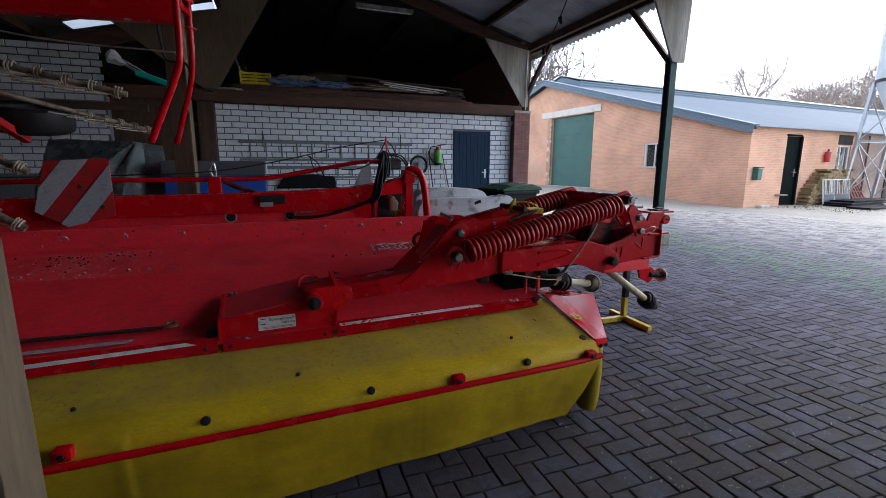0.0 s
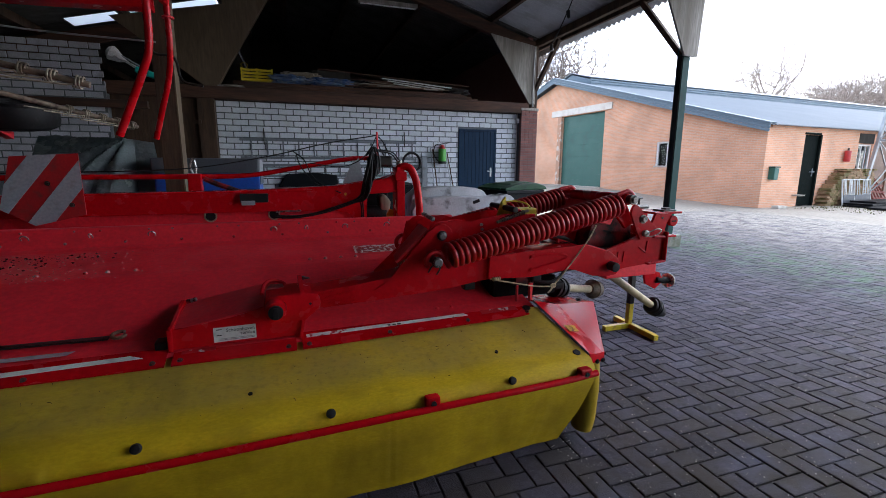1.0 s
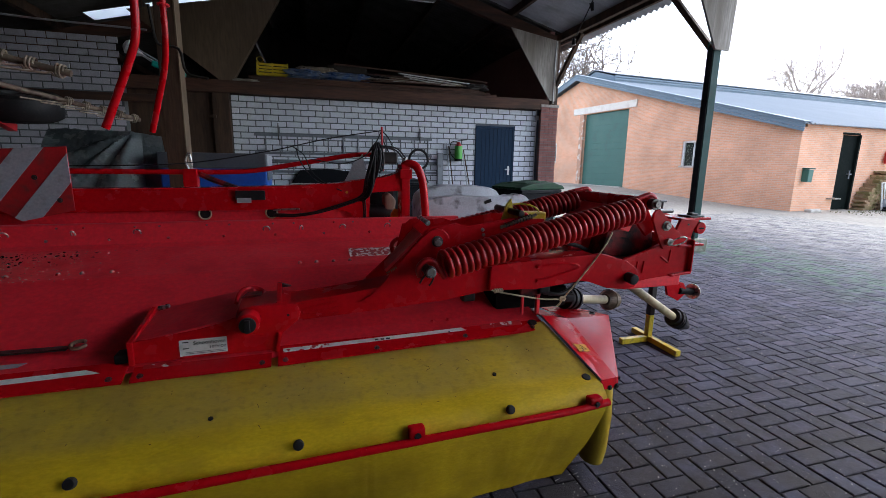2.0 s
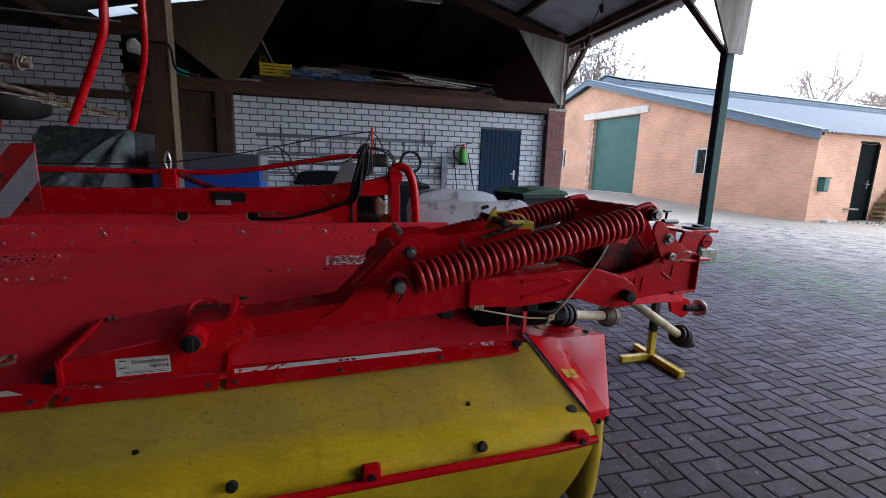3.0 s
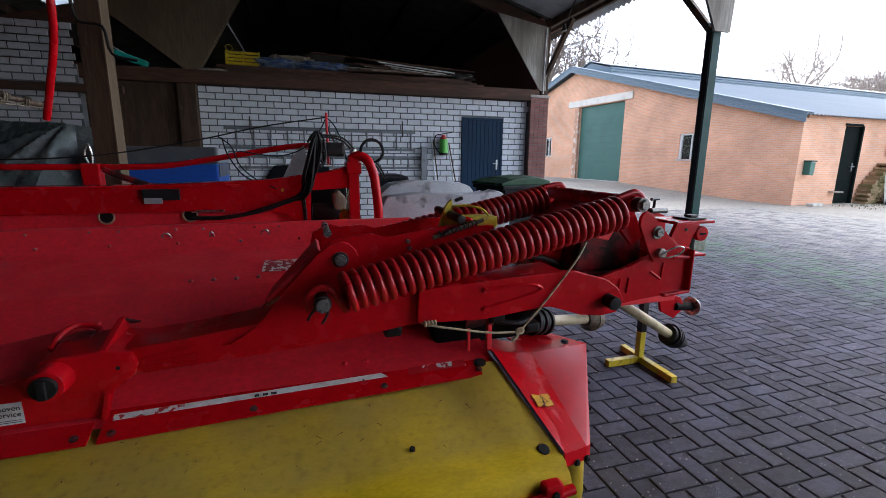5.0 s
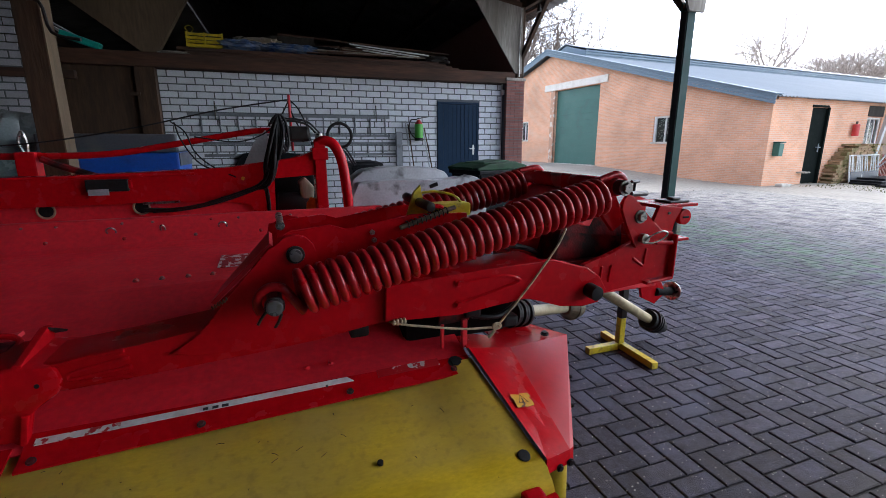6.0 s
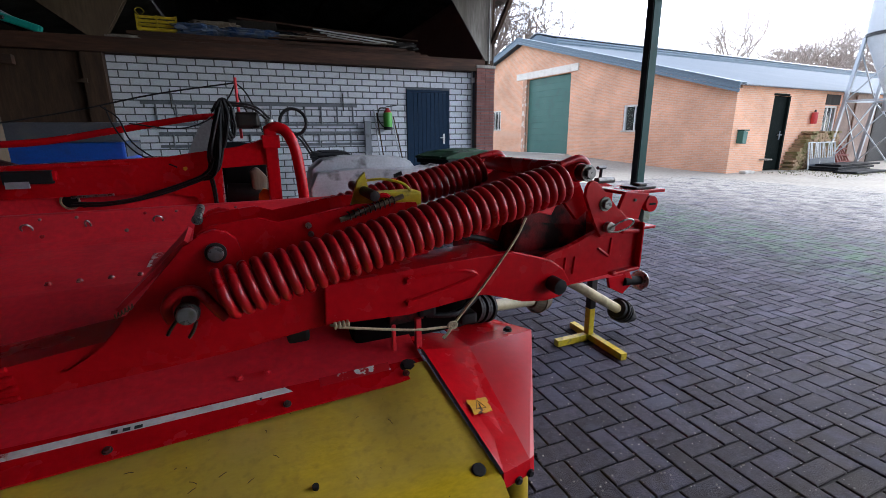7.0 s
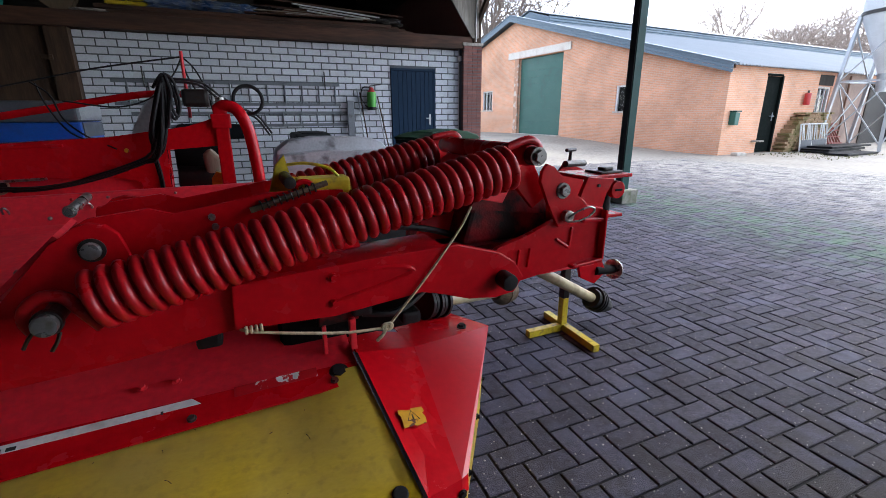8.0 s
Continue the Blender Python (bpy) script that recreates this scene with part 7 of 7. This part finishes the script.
for k in range(2):
    x0, x1, y = (3.98, 4.80, -0.60) if k == 0 else (4.86, 5.98, -0.57)
    pnl = thing("fence_panel", ((x0 + x1) / 2, y, 0), "white tubular gate panel leaning on the brick stack", "gate panel", "white panels by the barn", turn=BT)
    fr = tube([(x0, y - 0.04, 0.02), (x0, y + 0.08, 1.0), (x1, y + 0.08, 1.0), (x1, y - 0.04, 0.02)], 0.028, 8, closed=True)
    part("panel_frame", fr, WHITE, pnl)
    part("kick_board", box((x0 + 0.03, y - 0.03, 0.06), (x1 - 0.03, y - 0.015, 0.42), 0.004), GREY_LID, pnl, "dark lower board")
    for j, lean in enumerate((0.02, -0.06, 0.10, 0.04, -0.03)):
        x = x0 + (x1 - x0) * (j + 1) / 6
        part("bar", cyl((x, y - 0.01, 0.38), (x + lean, y + 0.075, 0.98), 0.018, seg=8), WHITE, pnl)
for k, (x0, y0, x1, y1) in enumerate(((3.75, -1.66, 6.2, -0.75), (3.85, -1.62, 6.6, -0.72), (3.15, -2.45, 5.4, -1.75), (4.3, -1.5, 7.4, -0.7))):
    z = (0.0, 0.075, 0.0, 0.15)[k]
    m = thing("rubber_mat", ((x0 + x1) / 2, (y0 + y1) / 2, z), "black rubber mat lying on the yard", "mat", "mats by the barn", turn=BT)
    part("slab", box((x0, y0, z + 0.002), (x1, y1, z + 0.07), 0.015), BIN_BLACK, m)
rk = thing("steel_rack", (6.8, -0.4, 0), "rusty red steel rack against the barn", "rack", turn=BT)
RACK_RED = material("faded_red_steel", (0.25, 0.07, 0.055), 0.7, dirt=(0.13, 0.06, 0.04), dirt_scale=20, bump=0.15)
for k in range(5):
    part("bar", bar((6.35 + 0.26 * k, -0.62, 0.0), (6.20 + 0.26 * k, -0.06, 1.38 - 0.09 * k), 0.05, 0.05), RACK_RED, rk)
for z in (0.25, 0.5, 0.75, 1.0):
    part("rail", bar((6.30, -0.62 + 0.41 * z, z), (7.42, -0.62 + 0.41 * z, z - 0.04), 0.05, 0.05), RACK_RED, rk)
rw = random.Random(17)
weeds = bmesh.new()
for k in range(420):
    u, v = 1.2 + 4.2 * rw.random(), -0.5 - 2.3 * rw.random() ** 1.4
    p = BT @ Vector((u, v, -0.012))
    a, h = rw.uniform(0, math.tau), rw.uniform(0.015, 0.06)
    side = Vector((math.cos(a), math.sin(a), 0)) * rw.uniform(0.008, 0.02)
    tip = p + Vector((rw.uniform(-0.04, 0.04), rw.uniform(-0.04, 0.04), h + 0.012))
    weeds.faces.new([weeds.verts.new(q) for q in (p - side, p + side, tip)])
WEED = material("yellow_green_weeds", (0.13, 0.13, 0.045), 0.8, bump=0.0, island=0.5)
solo("weeds", weeds, WEED, "low yellow-green weeds in the sandy yard by the barn", "weeds", kind="stuff")
solo("stone", box((16.85, 10.95, -0.02), (17.35, 11.2, 0.09), 0.04), CONCRETE, "pale stone block by the barn corner", "stone")

# feed silo on legs
S = Vector((23.74, 10.52, 0))
silo = thing("feed_silo", S, "white feed silo on splayed galvanised legs", "silo")
RING, RAD = 4.88, 1.06
part("cone", cyl(S + Vector((0, 0, 2.80)), S + Vector((0, 0, RING)), 0.20, RAD, seg=32), SILO_WHITE, silo, smooth=True)
part("drum", cyl(S + Vector((0, 0, RING)), S + Vector((0, 0, 9.5)), RAD, seg=32, bevel=0.02), SILO_WHITE, silo, smooth=True)
part("band", cyl(S + Vector((0, 0, RING - 0.05)), S + Vector((0, 0, RING + 0.07)), RAD + 0.03, seg=32), DARK_STEEL, silo)
part("outlet", cyl(S + Vector((0, 0, 2.15)), S + Vector((0, 0, 2.82)), 0.16, 0.20, seg=16), ALU, silo, smooth=True)
feet = [Vector((22.2, 11.45, 0)), Vector((22.95, 9.75, 0)), Vector((25.0, 9.6, 0)), Vector((24.6, 11.55, 0))]
tops = [S + Vector((RAD * math.cos(radians(a)), RAD * math.sin(radians(a)), RING)) for a in (125, 215, 305, 35)]
for i in range(4):
    f0, t0, f1, t1 = feet[i], tops[i], feet[(i + 1) % 4], tops[(i + 1) % 4]
    part("leg", bar(f0, t0, 0.11, 0.11), ALU, silo, "galvanised leg")
    part("ring_beam", bar(f0.lerp(t0, 0.52), f1.lerp(t1, 0.52), 0.07, 0.07), ALU, silo)
    for ga, gb in ((0.04, 0.52), (0.52, 0.04), (0.52, 0.9)):
        part("cross_brace", bar(f0.lerp(t0, ga), f1.lerp(t1, gb), 0.04, 0.04), ALU, silo)


# ---- bare trees ----
def bare_tree(at, height, seed, depth=4):
    r = random.Random(seed)
    t = thing("bare_tree", at, "bare winter tree behind the barn", "tree", "bare trees")
    trunk, twigs = bmesh.new(), bmesh.new()
    base = Vector(at)

    def grow(p, d, length, rad, level):
        bm = trunk if level < 2 else twigs
        pts, q, dd = [p], p.copy(), d.copy()
        bend = 0.10 if level == 0 else 0.24
        for k in range(4):
            dd = (dd + Vector((r.uniform(-bend, bend), r.uniform(-bend, bend), r.uniform(-0.06, 0.14)))).normalized()
            q = q + dd * length / 4
            pts.append(q.copy())
        tube(pts, [rad, rad * 0.86, rad * 0.72, rad * 0.58, rad * 0.42], 6 if level < 2 else 3, bm=bm)
        if level >= depth:
            return
        for k in range(9 if level == 0 else r.choice((3, 3, 4))):
            a, tilt = r.uniform(0, math.tau), r.uniform(0.45, 1.15)
            s = dd.orthogonal().normalized()
            s.rotate(Matrix.Rotation(a, 3, dd))
            nd = (dd * math.cos(tilt) + s * math.sin(tilt)).normalized()
            f = r.uniform(0.45, 1.0) * 4
            i = min(int(f), 3)
            grow(pts[i].lerp(pts[i + 1], f - i), nd, (height * 0.27 if level == 0 else length * 0.66) * r.uniform(0.75, 1.15), max(0.017, rad * (0.46 if level == 0 else 0.6)), level + 1)

    grow(base, Vector((0, 0, 1)), height * 0.62, height * 0.02, 0)
    # far trees take the bark with haze in its colour
    bark = HAZE_BARK if base.length > 75 else BARK
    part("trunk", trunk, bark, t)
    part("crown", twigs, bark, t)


def at_azimuth(deg, dist):
    return (0.156 + dist * math.sin(radians(deg)), -0.458 + dist * math.cos(radians(deg)), 0)


bare_tree(at_azimuth(30.2, 57), 21, 1, 5)
bare_tree(at_azimuth(33.6, 64), 18, 2, 5)
bare_tree(at_azimuth(28.6, 70), 22, 12, 4)
for k, (az, dist, h) in enumerate(((53.2, 84, 16.0), (48.6, 92, 11.0), (57.6, 90, 14), (59.2, 86, 13.5), (60.8, 92, 14), (62.4, 86, 13), (64.2, 90, 14), (66, 86, 13), (68, 92, 14), (70.5, 86, 13), (52.3, 95, 13), (58.4, 104, 15.5), (61.6, 104, 16), (63.4, 106, 16), (65.2, 104, 15))):
    bare_tree(at_azimuth(az, dist), h * 1.2, 20 + k, 5 if k == 0 else 4)

# the bare wood far behind the barn
wr = random.Random(31)
wood = bmesh.new()
for k in range(420):
    foot = Vector(at_azimuth(wr.uniform(55.5, 74), wr.uniform(96, 135)))
    h = wr.uniform(8.5, 15.5)
    lean = Vector((wr.uniform(-0.12, 0.12), wr.uniform(-0.12, 0.12), 1))
    tube([foot, foot + lean * h * 0.5, foot + lean * h + Vector((wr.uniform(-1, 1), wr.uniform(-1, 1), 0))], [0.13, 0.09, 0.02], 3, bm=wood)
    for i in range(16):
        p = foot + lean * h * wr.uniform(0.35, 0.95)
        a, size = wr.uniform(0, math.tau), wr.uniform(1.0, 3.2)
        d = Vector((math.cos(a), math.sin(a), wr.uniform(0.3, 1.3))).normalized()
        q = p + d * size * 0.5
        tube([p, q, q + (d + Vector((0, 0, 0.5))) * size * 0.5], [0.045, 0.03, 0.015], 3, bm=wood)
        for u in range(2):
            e = Vector((wr.uniform(-1, 1), wr.uniform(-1, 1), wr.uniform(0, 1))) * size * 0.45
            tube([q, q + e * 0.5, q + e], [0.022, 0.018, 0.012], 3, bm=wood)
solo("bare_wood", wood, HAZE_BARK, "bare winter wood on the horizon behind the barn", "wood", kind="stuff")

# ---- pieces of walls and pavement ----
def pieces(name, parent, spans, build, mat, near, label=""):
    """The nearest spans as parts of their own, the rest joined into one."""
    inv = parent.matrix_basis.inverted()
    first = sorted(range(len(spans)), key=lambda i: near(spans[i]))[:300]
    chosen = set(first)
    for i in first:
        v, f = build(spans[i])
        me = bpy.data.meshes.new(name)
        me.from_pydata([inv @ Vector(p) for p in v], [], f)
        me.materials.append(mat)
        ob = new(name, me)
        ob.parent = parent
    verts, faces = [], []
    for i, s in enumerate(spans):
        if i in chosen:
            continue
        v, f = build(s)
        n = len(verts)
        verts += [inv @ Vector(p) for p in v]
        faces += [tuple(k + n for k in q) for q in f]
    if faces:
        me = bpy.data.meshes.new(name + "_field")
        me.from_pydata(verts, [], faces)
        me.materials.append(mat)
        ob = tagged(new(name + "_field", me), kind="stuff")
        ob.parent = parent


pieces("block", wall_back, BLOCKS, lambda s: one_block(s, WY - 0.006), BLOCK, lambda s: -s[2] + abs(s[0] - 3) * 0.1)
pieces("block", wall_left, LEFT_BLOCKS, lambda s: one_block(s, 10.304), SHADED_BLOCK, lambda s: -s[0])

# herringbone pavers
PW, PL = 0.105, 0.21
pave = thing("pavement", (4, 2, 0), "dark grey concrete pavers in herringbone bond", "pavement", kind="structure")
prnd = random.Random(11)
PAVERS = []
OX, OY = 3.15, 2.002
for i in range(-230, 230):
    for k in range(-120, 120):
        # one upright and one level paver in each step of the bond
        for lx, ly, w, h in ((0, 0, 1, 2), (1, 1, 2, 1)):
            gx, gy = i + 2 * k + lx, -i + 2 * k + ly
            x, y = OX + gx * PW, OY + gy * PW
            if -4.0 < x < 14.5 and -5.6 < y < 11 and (x < 9 or y > -1.5) and not (x < -1.2 and y > 2.5):
                if not (y > 10.2 and x < 6.7):
                    PAVERS.append((x, y, x + w * PW, y + h * PW, prnd.uniform(-0.002, 0.002), prnd.uniform(-0.0015, 0.0015)))


def one_paver(s):
    xa, ya, xb, yb, dz, tilt = s
    g, c = 0.0046, 0.0045
    xa, ya, xb, yb = xa + g, ya + g, xb - g, yb - g
    z0, z1 = -0.025, dz
    v = [(xa, ya, z0), (xb, ya, z0), (xb, yb, z0), (xa, yb, z0),
         (xa, ya, z1 - 0.003), (xb, ya, z1 - 0.003 + tilt), (xb, yb, z1 - 0.003 + tilt), (xa, yb, z1 - 0.003),
         (xa + c, ya + c, z1), (xb - c, ya + c, z1 + tilt), (xb - c, yb - c, z1 + tilt), (xa + c, yb - c, z1)]
    f = [(8, 9, 10, 11)] + [(a, (a + 1) % 4, 4 + (a + 1) % 4, 4 + a) for a in range(4)] + [(4 + a, 4 + (a + 1) % 4, 8 + (a + 1) % 4, 8 + a) for a in range(4)]
    return v, f


part("bedding", box((-3.9, -5.5, -0.03), (14.3, 10.9, -0.0095)), EARTH, pave, "dark sandy joints")
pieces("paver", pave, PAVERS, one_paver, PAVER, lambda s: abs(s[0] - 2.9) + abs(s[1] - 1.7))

# loose grit and straw on the pavers
gr = random.Random(21)
bm = bmesh.new()
for i in range(6500):
    x, y = 1.6 + 6.0 * gr.random() ** 1.3, gr.uniform(-0.3, 4.5)
    s = gr.choice((0.0015, 0.002, 0.002, 0.003, 0.004))
    if i % 150 == 0:
        a = gr.uniform(0, 6.28)
        tube([(x, y, 0.004), (x + 0.03 * math.cos(a), y + 0.03 * math.sin(a), 0.005)], 0.0012, 4, bm=bm)
    else:
        v = [bm.verts.new((x + s * gr.uniform(0.7, 1.3) * math.cos(a), y + s * gr.uniform(0.7, 1.3) * math.sin(a), 0.002)) for a in (0, 1.3, 2.6, 4.0, 5.2)]
        top = bm.verts.new((x, y, 0.002 + s))
        for k in range(5):
            bm.faces.new((v[k], v[(k + 1) % 5], top))
solo("grit", bm, GRIT, "loose grit and bits of straw on the pavers", "grit", kind="stuff")
